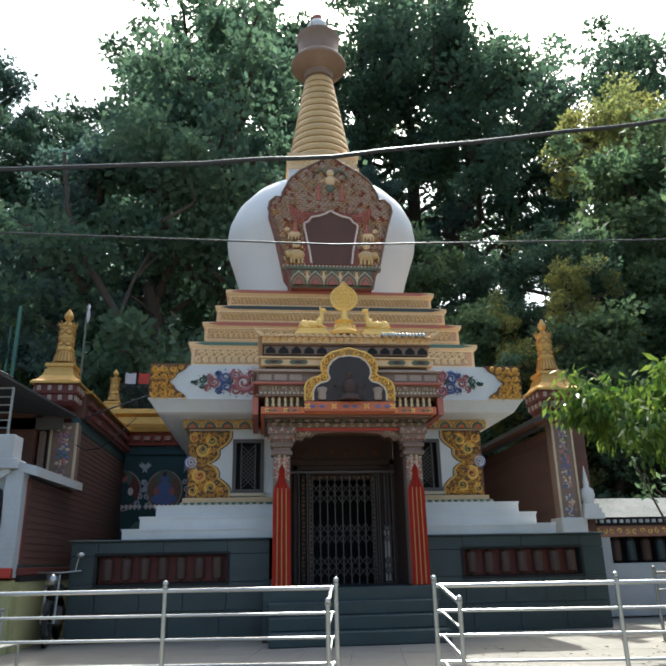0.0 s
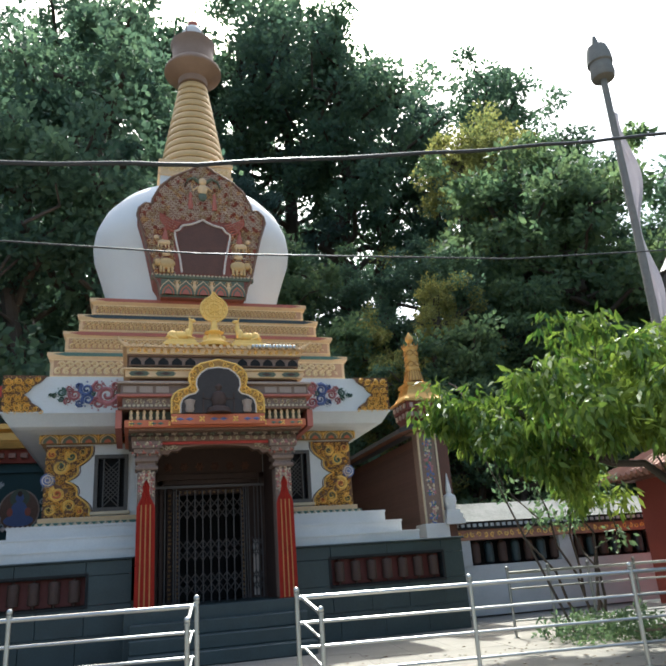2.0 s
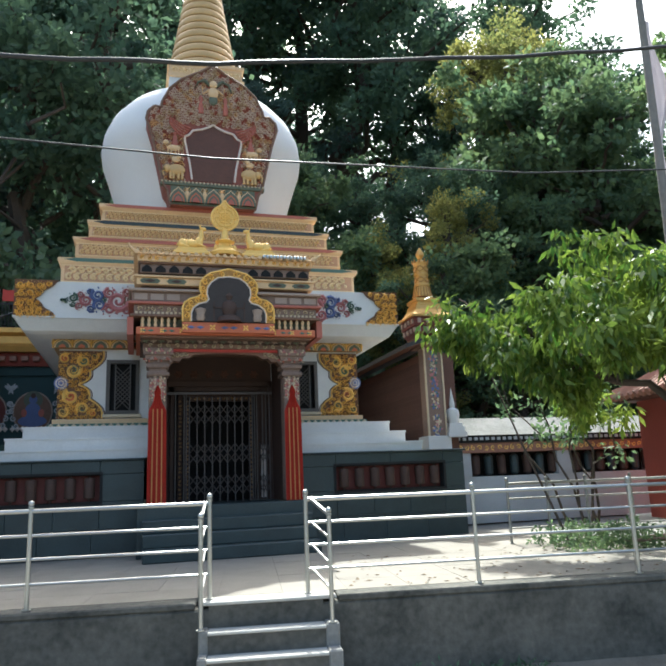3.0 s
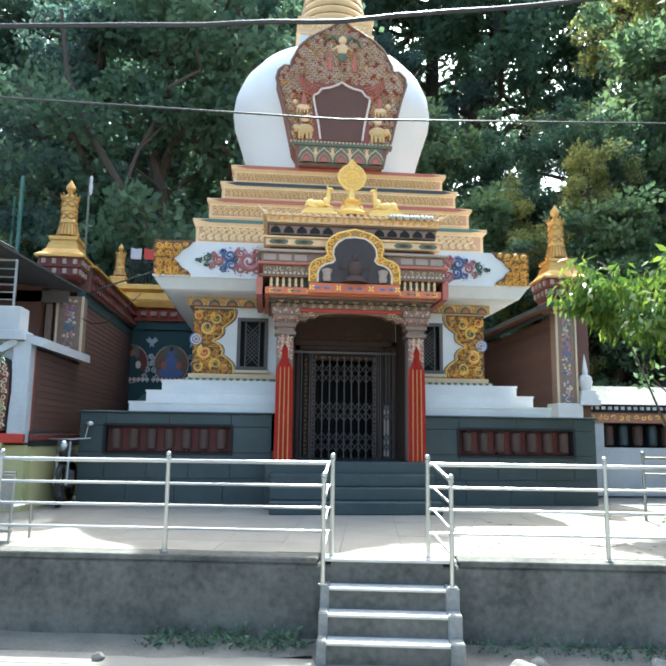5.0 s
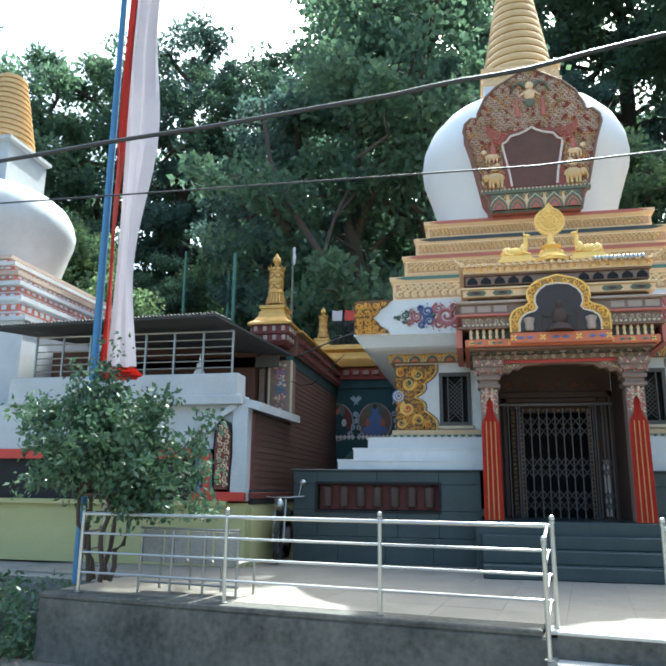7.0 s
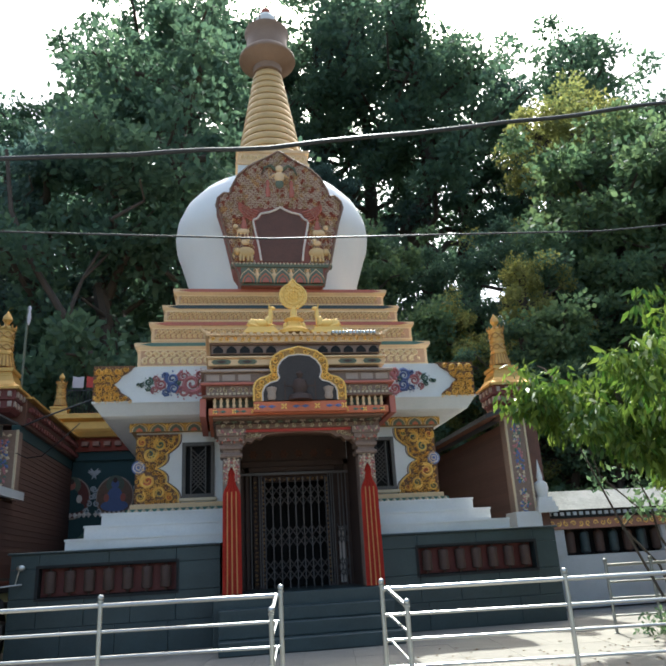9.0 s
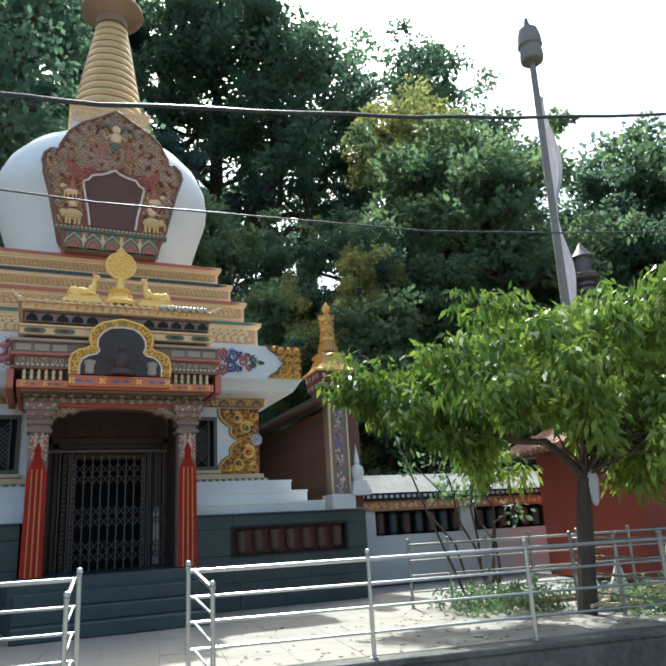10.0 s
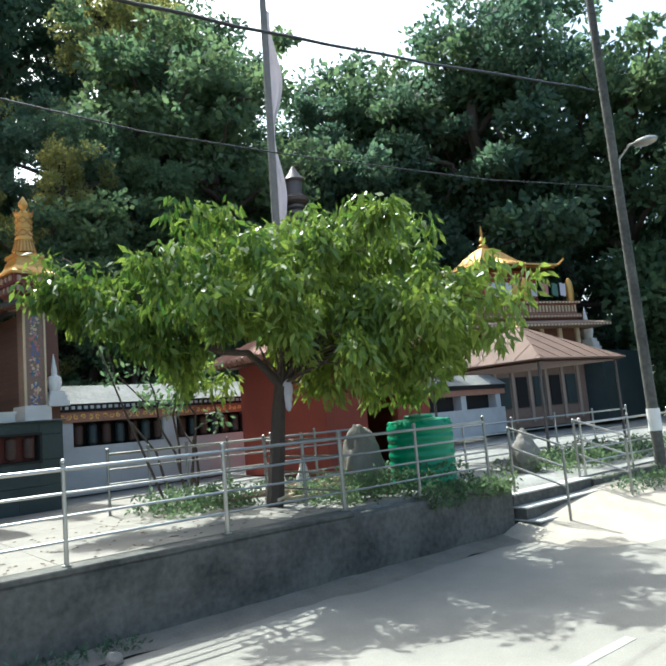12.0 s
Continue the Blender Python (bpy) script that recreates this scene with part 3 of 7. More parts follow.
# dome, harmika, spire
bm = lathe(bmesh.new(), [(1.72, 6.16), (1.80, 6.6), (1.93, 7.1), (2.07, 7.55), (2.17, 7.85), (2.20, 8.1), (2.16, 8.4), (2.02, 8.72), (1.78, 9.0), (1.48, 9.2), (1.12, 9.34), (0.9, 9.40), (0.3, 9.42)], 64, (0, YC, 0))
part("dome", bm, M["dome"], temple, "smooth white painted dome", True)
part("harmika", lathe(bmesh.new(), [(0.80, 9.2), (0.80, 9.74)], sq=True, at=(0, YC, 0)), M["white"], temple, "square white foot of the spire")
part("harmika", lathe(bmesh.new(), [(0.82, 9.74), (0.84, 9.76), (0.84, 9.80), (0.80, 9.82), (0.80, 10.06), (0.84, 10.08), (0.84, 10.15), (0.5, 10.16)], sq=True, at=(0, YC, 0)), M["gold_pale"], temple, "square ochre harmika with scrolls")
bm = bmesh.new()
for i in range(12):
    curl(bm, -0.70 + i * 0.127, 9.94, YC - 0.80, 0.07, 1.4, (-1) ** i, i, 0.36, 0.025, 10)
part("band_scrollwork", bm, M["cream_gold"], temple)
part("spire_core", lathe(bmesh.new(), [(0.76, 10.15), (0.30, 12.9)], 32, (0, YC, 0)), M["gold_dark"], temple, "", True)
for i in range(13):
    r, z = 0.82 - i * 0.0362, 10.15 + i * 0.208
    part("spire_ring", lathe(bmesh.new(), [(r - 0.10, z), (r - 0.01, z), (r, z + 0.015), (r - 0.006, z + 0.10), (r - 0.022, z + 0.165), (r - 0.035, z + 0.178), (r - 0.10, z + 0.18)], 40, (0, YC, 0)), M["spire"], temple, "", True)
# the copper colour is darkened so that the parasol looks backlit
part("parasol", lathe(bmesh.new(), [(0.30, 12.86), (0.36, 12.90), (0.37, 13.06), (0.70, 13.26), (0.72, 13.30), (0.71, 13.36), (0.60, 13.50), (0.54, 13.56), (0.52, 13.80), (0.53, 14.05), (0.57, 14.12), (0.57, 14.18), (0.28, 14.20)], 36, (0, YC, 0)), M["copper"], temple, "copper parasol and drum, darkened as if backlit", True)
part("crystal", lathe(bmesh.new(), [(0.26, 14.20), (0.31, 14.35), (0.30, 14.55), (0.22, 14.72), (0.08, 14.80)], 24, (0, YC, 0)), M["white"], temple, "pale rounded crown", True)
part("spire_tip", lathe(bmesh.new(), [(0.06, 14.79), (0.13, 14.86), (0.12, 14.95), (0.02, 15.05)], 12, (0, YC, 0)), M["pink"], temple, "", True)
for i in range(8):
    a = (i + 0.5) * math.pi / 4
    part("crown_spike", tube(bmesh.new(), [(0.50 * math.cos(a), YC + 0.50 * math.sin(a), 14.16), (0.52 * math.cos(a), YC + 0.52 * math.sin(a), 14.46)], 0.022, 5, 0.006), M["copper"], temple)

# carved niche surround on the dome
NY = 5.98
def torana(k=1.0):
    half = [(0.80, 6.16), (0.86, 6.45), (0.94, 6.58), (1.02, 6.95), (1.16, 7.55), (1.27, 7.9), (1.24, 8.05), (1.12, 8.17), (1.00, 8.16), (0.98, 8.28), (0.84, 8.58), (0.62, 8.80), (0.40, 8.93), (0.24, 9.02), (0.10, 9.12)]
    half = [(x * k, 7.6 + (z - 7.6) * k) for x, z in half]
    return [(-x, z) for x, z in half] + [(0, 7.6 + 1.58 * k)] + half[::-1]
NICHE = [(0.37, 6.68), (0.40, 6.95), (0.49, 7.45), (0.50, 7.56), (0.42, 7.60), (0.36, 7.70), (0.20, 7.74), (0.08, 7.80)]
niche = [(-x, z) for x, z in NICHE] + [(0, 7.86)] + NICHE[::-1]
bm = bmesh.new()
outer = torana()
slab(bm, outer, NY, NY + 1.0)
surround = part("niche_surround", bm, M["torana"], temple, "carved red and gold niche surround")
# flat plate, no hollow: the niche's shadow is only its brown colour
part("niche_hollow", slab(bmesh.new(), niche, NY - 0.012, NY + 0.1), M["brown"], temple, "flat brown plate painted as the shadowed niche")
# carving over the niche surround: scrolls, figures of beasts, lotus foot
def inside(x, z):
    n, ok = len(outer), False
    for i in range(n):
        (x1, z1), (x2, z2) = outer[i], outer[i - 1]
        if (z1 > z) != (z2 > z) and x < (x2 - x1) * (z - z1) / (z2 - z1) + x1:
            ok = not ok
    return ok
rngn = random.Random(3)
carv = {k: bmesh.new() for k in ("gold_pale", "gold", "olive", "rose", "blue", "pink", "cream", "ash")}
for i in range(-13, 14):
    for j in range(50):
        x, z = i * 0.098 + (0.049 if j % 2 else 0), 6.68 + j * 0.051
        if inside(x * 1.05, z) and inside(x, z + 0.05) and not (abs(x) < 0.54 and z < 7.86):
            if abs(x) > 0.62 and z < 7.75 and abs(x) < 0.95:
                k = rngn.choice(("gold_pale", "pink", "cream", "ash"))
            else:
                k = rngn.choice(("ash", "ash", "ash", "ash", "ash", "cream", "cream", "gold_pale", "pink"))
            curl(carv[k], x, z, NY, 0.044 + 0.012 * rngn.random(), 1.4, rngn.choice((-1, 1)), rngn.random() * 6.3, 0.20, 0.030, 12)
for k, b in carv.items():
    part("niche_carving", b, M[k], surround, "dense painted scroll carving")
bm = bmesh.new()
for a, b in zip(outer, outer[1:]):
    tube(bm, ((a[0], NY - 0.01, a[1]), (b[0], NY - 0.01, b[1])), 0.028, 5)
part("niche_border", bm, M["carved"], surround, "brown painted border")
bm = bmesh.new()
for a, b in zip(niche, niche[1:]):
    tube(bm, ((a[0] * 1.1, NY - 0.02, a[1] + 0.02), (b[0] * 1.1, NY - 0.02, b[1] + 0.02)), 0.022, 5)
part("niche_border", bm, M["ash"], surround, "pale painted border")
for s in (-1, 1):
    bm = bmesh.new()
    ball(bm, (s * 0.70, NY - 0.03, 6.87), 0.125, (1.35, 0.4, 0.95), 12)
    ball(bm, (s * 0.87, NY - 0.04, 6.88), 0.075, (1, 0.6, 1.1), 10)
    for x in (0.59, 0.66, 0.75, 0.81):
        box(bm, s * x - 0.024, s * x + 0.024, NY - 0.06, NY - 0.01, 6.67, 6.82, bev=0.006)
    tube(bm, [(s * 0.91, NY - 0.06, 6.88), (s * 0.95, NY - 0.07, 6.80), (s * 0.93, NY - 0.07, 6.71)], 0.024, 6, 0.013)
    part("elephant_relief", bm, M["spire"], surround, "yellow elephant relief", True)
    bm = bmesh.new()
    ball(bm, (s * 0.71, NY - 0.03, 7.08), 0.07, (1.2, 0.5, 0.9), 10)
    ball(bm, (s * 0.66, NY - 0.05, 7.13), 0.05, (1, 0.7, 1), 8)
    tube(bm, [(s * 0.77, NY - 0.04, 7.08), (s * 0.82, NY - 0.05, 7.14), (s * 0.79, NY - 0.05, 7.18)], 0.016, 5, 0.008)
    part("lion_relief", bm, M["gold_pale"], surround, "yellow lion relief", True)
    bm = bmesh.new()
    ball(bm, (s * 0.75, NY - 0.03, 7.32), 0.085, (1.5, 0.45, 0.75), 12)
    ball(bm, (s * 0.90, NY - 0.04, 7.42), 0.05, (1.1, 0.6, 1), 8)
    for x in (0.66, 0.72, 0.80, 0.86):
        box(bm, s * x - 0.014, s * x + 0.014, NY - 0.05, NY - 0.01, 7.20, 7.29, bev=0.004)
    part("horse_relief", bm, M["gold_pale"], surround, "ochre horse relief", True)
    part("rider_relief", lathe(bmesh.new(), [(0.06, 7.36), (0.07, 7.42), (0.045, 7.50), (0.05, 7.54), (0.03, 7.57), (0.045, 7.62), (0.02, 7.67)], 10, (s * 0.73, NY - 0.005, 0)), M["pink"], surround, "", True)
    bm = bmesh.new()
    for k in range(5):
        tube(bm, [(s * (0.44 + 0.03 * k), NY - 0.03, 7.76 - 0.05 * k), (s * (0.60 + 0.02 * k), NY - 0.045, 7.80 - 0.045 * k), (s * 0.84, NY - 0.03, 7.95 - 0.03 * k)], 0.022, 5, 0.012)
    part("sea_beast_relief", bm, M["pink"], surround, "faded red sea beast relief", True)
    part("serpent_figure", lathe(bmesh.new(), [(0.05, 8.10), (0.06, 8.22), (0.035, 8.34), (0.05, 8.42), (0.02, 8.5)], 8, (s * 0.24, NY - 0.005, 0)), M["pink"], surround, "", True)
bm = bmesh.new()
ball(bm, (0, NY - 0.03, 8.56), 0.12, (0.9, 0.5, 1.1), 10)
ball(bm, (0, NY - 0.05, 8.74), 0.085, (1, 0.6, 1), 10)
for d in (-1, 1):
    tube(bm, [(d * 0.08, NY - 0.04, 8.62), (d * 0.20, NY - 0.05, 8.52), (d * 0.22, NY - 0.05, 8.66)], 0.026, 6, 0.016)
part("garuda_relief", bm, M["gold_pale"], surround, "", True)
part("garuda_belly", ball(bmesh.new(), (0, NY - 0.035, 8.40), 0.10, (0.9, 0.4, 1.1), 10), M["olive"], surround, "green belly", True)
for s in (-1, 1):
    part("garuda_wing", tube(bmesh.new(), [(s * 0.06, NY - 0.03, 8.72), (s * 0.18, NY - 0.05, 8.82), (s * 0.30, NY - 0.05, 8.76), (s * 0.36, NY - 0.03, 8.62)], 0.04, 6, 0.014), M["olive"], surround, "green wing", True)
box_b = B(-0.99, 0.99, NY - 0.03, NY + 0.1, 6.56, 6.64, bev=0.01)
part("niche_sill", box_b, M["olive"], surround, "green painted sill of the niche")
bm = bmesh.new()
for i in range(28):
    ball(bm, (-0.96 + i * 0.071, NY - 0.035, 6.63), 0.022, (1, 0.6, 1), 6)
part("jewel_band", bm, M["cream"], surround)
def lotus_domes(name, xs, z, y, w, h, parent, layers):
    """Rows of rounded lotus petals, painted ring within ring."""
    for q, (k, f) in enumerate(layers):
        bm = bmesh.new()
        for x in xs:
            pts = [(x + w * f * math.cos(t * math.pi / 10), z + h * f * (math.sin(t * math.pi / 10) + (0.16 if t == 5 else 0))) for t in range(11)]
            slab(bm, pts, y - 0.012 * (q + 1), y)
        part(name, bm, M[k], parent)
part("foot_ground", B(-0.80, 0.80, NY - 0.012, NY + 0.05, 6.18, 6.55), M["olive"], surround, "green ground behind the petals")
lotus_domes("lotus_relief", (-0.66, -0.33, 0.0, 0.33, 0.66), 6.22, NY - 0.014, 0.155, 0.24, surround, (("gold_pale", 1.12), ("olive", 1.02), ("vermilion", 0.74), ("olive", 0.60), ("pink", 0.42)))
bm = bmesh.new()
for x in (-0.495, -0.165, 0.165, 0.495):
    petal(bm, x, 6.20, NY - 0.02, 0.34, math.pi / 2, 0.28, 0.03)
    for d in (-1, 1):
        curl(bm, x + d * 0.045, 6.49, NY - 0.02, 0.04, 1.1, d, 1.5, 0.3, 0.02, 7)
part("lotus_relief", bm, M["gold_pale"], surround)

# porch: floor, entry steps, columns, beam, canopy
part("porch_floor", B(-1.3, 1.3, 4.0, 6.0, 0.0, 0.70, bev=0.01), M["slate"], temple)
# black floor holds the shade inside the shrine
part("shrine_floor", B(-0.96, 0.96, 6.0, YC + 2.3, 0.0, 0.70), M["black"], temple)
for i in range(3):
    part("entry_step", B(-1.22, 1.22, 3.28 + i * 0.24, 4.0, 0.175 * i, 0.175 * (i + 1), bev=0.012), M["slate"], temple, "dark slate step")
CY = 4.25
def column(s):
    c = part("column", B(s * 1.03 - 0.13, s * 1.03 + 0.13, CY - 0.13, CY + 0.13, 0.70, 2.62, bev=0.02), M["column"], temple, "carved weathered column")
    bm = bmesh.new()
    lathe(bm, [(0.15, 2.62), (0.165, 2.64), (0.16, 2.68), (0.13, 2.69), (0.13, 2.73), (0.165, 2.75), (0.17, 2.80), (0.14, 2.81), (0.14, 2.85), (0.18, 2.87), (0.19, 2.93), (0.215, 2.94), (0.22, 3.04)], sq=True, at=(s * 1.03, CY, 0))
    part("capital", bm, M["column"], c)
    bm = bmesh.new()
    for k in range(14):
        z = 2.25 + (k % 7) * 0.055
        petal(bm, s * 1.03 + 0.06 * (-1) ** k, z, CY - 0.135, 0.08, math.pi / 2 + 0.5 * (-1) ** k, 0.6, 0.02)
    part("column_carving", bm, M["cream"], c)
    for q, k in enumerate(("rose", "cream", "pink", "tan")):
        bm = bmesh.new()
        for j in range(9):
            for a in range(3):
                petal(bm, s * 1.03 + 0.085 * math.sin(j * 2.3 + q * 1.6), 2.28 + j * 0.036, CY - 0.134, 0.05, a * 2.1 + j + q, 0.7, 0.014)
            petal(bm, s * 1.03 - 0.18 + 0.045 * j, 2.99 - 0.12 * (q > 1), CY - 0.222 + 0.04 * (q > 1), 0.05, (q + j) * 1.57, 0.7, 0.014)
        part("pillar_paint", bm, M[k], c)
    # striped cloth on the front, with a pointed head
    xs = [-0.138, -0.10, -0.07, -0.03, 0.0, 0.03, 0.07, 0.10, 0.138]
    bm = bmesh.new()
    rows = []
    for z, k in ((0.71, 1.0), (1.2, 0.98), (1.7, 0.96), (2.08, 0.93), (2.14, 0.78), (2.22, 0.48), (2.32, 0.32), (2.38, 0.38), (2.47, 0.08)):
        rows.append([bm.verts.new((s * 1.03 + x * k, CY - 0.155 - 0.012 * (i % 2) - 0.01 * (2.5 - z), z)) for i, x in enumerate(xs)])
    for a, b in zip(rows, rows[1:]):
        for i in range(len(xs) - 1):
            bm.faces.new((a[i], a[i + 1], b[i + 1], b[i]))
    bmesh.ops.solidify(bm, geom=bm.faces, thickness=-0.012)
    cl = part("cloth", bm, M["cloth_red"], c, "red hanging cloth with orange stripes")
    bm = bmesh.new()
    for x in (-0.07, 0.0, 0.07):
        w = 0.010
        vs = [bm.verts.new(p) for p in ((s * 1.03 + (x - w), CY - 0.19, 0.712), (s * 1.03 + (x + w), CY - 0.19, 0.712), (s * 1.03 + (x + w) * 0.9, CY - 0.176, 2.12), (s * 1.03 + (x - w) * 0.9, CY - 0.176, 2.12))]
        bm.faces.new(vs)
    bmesh.ops.solidify(bm, geom=bm.faces, thickness=-0.006)
    part("stripe", bm, M["cloth_orange"], cl)
for s in (-1, 1):
    column(s)
part("porch_beam", B(-1.26, 1.26, CY - 0.17, CY + 0.17, 3.04, 3.12, bev=0.01), M["carved"], temple)
part("porch_beam_upper", B(-1.30, 1.30, CY - 0.21, CY + 0.21, 3.12, 3.20, bev=0.01), M["dark_brown"], temple, "dark beam painted with vines")
bm = bmesh.new()
for i in range(18):
    curl(bm, -1.15 + i * 0.135, 3.085, CY - 0.172, 0.035, 1.3, (-1) ** i, i, 0.35, 0.02, 8)
part("beam_carving", bm, M["cream"], temple)
for k in ("tan", "olive"):
    bm = bmesh.new()
    for i in range(22):
        if (i % 2) == (k == "tan"):
            for a in range(5):
                petal(bm, -1.22 + i * 0.116, 3.16, CY - 0.212, 0.055, a * 1.26 + i, 0.7, 0.015)
    part("beam_carving", bm, M[k], temple)
arch = [(0.0, 2.985), (0.25, 2.98), (0.5, 2.955), (0.58, 2.90), (0.66, 2.91), (0.72, 2.85), (0.80, 2.86), (0.86, 2.79), (0.90, 2.79), (0.90, 3.04)]
bm = slab(bmesh.new(), [(-x, z) for x, z in arch[::-1]] + arch[1:], CY - 0.10, CY + 0.06)
part("bracket_arch", bm, M["carved"], temple, "cusped carved timber bracket")
bm = bmesh.new()
for s in (-1, 1):
    for i in range(5):
        curl(bm, s * (0.62 + i * 0.065), 2.97 - i * 0.012, CY - 0.105, 0.038, 1.2, s, i, 0.35, 0.02, 8)
part("arch_carving", bm, M["cream"], temple)
part("arch_edge", slab(bmesh.new(), [(-0.9, 3.0), (0.9, 3.0), (0.9, 3.04), (-0.9, 3.04)], CY - 0.13, CY - 0.10), M["red"], temple)

# canopy above the porch, layer on layer
canopy = thing("canopy", "", "")
canopy.parent = temple
def layer(name, h, y, z0, z1, m, label="", bev=0.008):
    return part(name, B(-h, h, y, 5.6, z0, z1, bev=bev), M[m], canopy, label)
layer("soffit", 1.30, 3.86, 3.16, 3.20, "carved")
layer("red_beam", 1.36, 3.80, 3.20, 3.31, "vermilion", "red painted beam")
layer("beam_core", 1.30, 3.95, 3.31, 3.47, "olive")
layer("brown_cornice", 1.45, 3.80, 3.47, 3.51, "carved")
layer("carved_band", 1.40, 3.84, 3.51, 3.66, "column", "carved timber band")
layer("cornice_lip", 1.48, 3.78, 3.66, 3.70, "pink")
layer("panel_band", 1.43, 3.84, 3.70, 3.86, "column", "faded painted panels")
layer("roof_lip", 1.48, 3.78, 3.86, 3.90, "tan")
layer("recess_band", 1.30, 3.98, 3.90, 3.98, "brown")
layer("green_band", 1.37, 3.86, 3.98, 4.09, "gold_pale", "pale band with green ovals")
layer("green_lip", 1.40, 3.82, 4.09, 4.12, "gold_pale")
layer("upper_recess", 1.28, 4.0, 4.12, 4.18, "black")
layer("arcade_band", 1.32, 3.92, 4.18, 4.32, "column")
layer("arcade_lip", 1.35, 3.88, 4.32, 4.35, "carved")
layer("gold_band", 1.36, 3.86, 4.35, 4.45, "gold_pale")
layer("top_slab", 1.42, 3.84, 4.45, 4.485, "gold_pale", "gilded top slab")
for i in range(26):
    x = -1.375 + i * 0.11
    part("roof_tile", tube(bmesh.new(), [(x, 3.77, 4.462), (x, 4.3, 4.50)], 0.030, 8), M["gold_pale"], canopy, "", True)
for sx in (-1, 1):
    part("upturned_corner", tube(bmesh.new(), [(sx * 1.36, 3.84, 4.48), (sx * 1.43, 3.78, 4.49), (sx * 1.48, 3.74, 4.53), (sx * 1.49, 3.73, 4.58)], 0.035, 6, 0.012), M["gold_pale"], canopy, "", True)
def row(name, xs, z, y, m, fn, label=""):
    bm = bmesh.new()
    for i, x in enumerate(xs):
        fn(bm, x, z, y, i)
    part(name, bm, M[m], canopy, label)
def spread(h, n, gap=0.0):
    xs = [-h + 2 * h * i / (n - 1) for i in range(n)]
    return [x for x in xs if abs(x) > gap]
for i, x in enumerate(spread(1.27, 28, 0.72)):
    part("baluster", lathe(bmesh.new(), [(0.012, 3.31), (0.028, 3.35), (0.016, 3.39), (0.026, 3.43), (0.014, 3.47)], 8, (x, 3.86, 0)), M["gold_pale"], canopy, "ochre turned baluster", True)
row("jewel_band", spread(1.2, 9, 0.0), 3.255, 3.80, "teal", lambda bm, x, z, y, i: [petal(bm, x, z, y, 0.10, a, 0.45, 0.015) for a in (0, math.pi)])
row("gold_flower", spread(1.27, 10, 0.0), 3.255, 3.80, "gold", lambda bm, x, z, y, i: [petal(bm, x, z, y, 0.045, a, 0.7, 0.015) for a in (0.8, 2.35, 3.9, 5.5)])
row("dentil_frieze", spread(1.36, 44, 0.7), 3.53, 3.83, "cream", lambda bm, x, z, y, i: box(bm, x - 0.018, x + 0.018, y - 0.02, y + 0.02, z - 0.015, z + 0.015))
row("band_scrollwork", spread(1.32, 26, 0.66), 3.595, 3.84, "cream", lambda bm, x, z, y, i: curl(bm, x, z, y, 0.04, 1.2, (-1) ** i, i, 0.3, 0.02, 8))
row("panel_frame", spread(1.3, 12, 0.66), 3.78, 3.84, "tan", lambda bm, x, z, y, i: box(bm, x - 0.095, x + 0.095, y - 0.01, y, z - 0.05, z + 0.05, bev=0.004))
for x in spread(1.17, 7, 0.45):
    part("green_oval", slab(bmesh.new(), [(x - 0.15, 4.035), (x - 0.11, 4.072), (x + 0.11, 4.072), (x + 0.15, 4.035), (x + 0.11, 3.998), (x - 0.11, 3.998)], 3.85, 3.87), M["olive"], canopy)
    part("green_oval", slab(bmesh.new(), [(x - 0.08, 4.035), (x, 4.06), (x + 0.08, 4.035), (x, 4.01)], 3.842, 3.86), M["dark_brown"], canopy)
row("arcade_arch", spread(1.22, 13, 0.28), 4.25, 3.92, "black", lambda bm, x, z, y, i: slab(bm, [(x - 0.08, z - 0.055), (x + 0.08, z - 0.055), (x + 0.075, z), (x + 0.04, z + 0.035), (x, z + 0.06), (x - 0.04, z + 0.035), (x - 0.075, z)], y - 0.006, y + 0.01))
row("gold_scrollwork", spread(1.3, 24, 0.0), 4.40, 3.86, "gold", lambda bm, x, z, y, i: curl(bm, x, z, y, 0.033, 1.2, (-1) ** i, i, 0.35, 0.02, 8))
# added steel blocks imitate the sun's glint on the right-hand tile ends
row("tin_edge", [0.56 + 0.055 * i for i in range(13)], 4.47, 3.79, "steel", lambda bm, x, z, y, i: box(bm, x - 0.02, x + 0.02, y - 0.045, y + 0.3, z - 0.018, z + 0.032, bev=0.005), "bright steel row standing in for sun glint on the tiles")
part("canopy_side", B(-1.49, -1.40, 3.85, 5.5, 3.20, 3.47), M["pink"], canopy)
part("canopy_side", B(1.40, 1.49, 3.85, 5.5, 3.20, 3.47), M["pink"], canopy)
part("centre_panel", B(-0.70, 0.70, 3.72, 3.82, 3.22, 3.38, bev=0.01), M["vermilion"], canopy)
row("jewel_band", [-0.5, 0, 0.5], 3.30, 3.72, "blue", lambda bm, x, z, y, i: [petal(bm, x, z, y, 0.13, a, 0.4, 0.015) for a in (0, math.pi)])
row("gold_flower", [-0.25, 0.25, -0.66, 0.66], 3.30, 3.72, "gold", lambda bm, x, z, y, i: [petal(bm, x, z, y, 0.06, a, 0.6, 0.015) for a in (0.8, 2.35, 3.9, 5.5)])
def trefoil(k):
    half = [(0.56, 3.39), (0.56, 3.52), (0.53, 3.60), (0.45, 3.66), (0.34, 3.69), (0.30, 3.74), (0.33, 3.82), (0.32, 3.92), (0.26, 4.01), (0.16, 4.08)]
    o = [(x + k * (0.9 if z < 3.7 else 0.75), z + k * (0.55 if z > 3.5 else 0.0)) for x, z in half]
    return [(-x, z) for x, z in o] + [(0, 4.10 + k * 0.9)] + o[::-1]
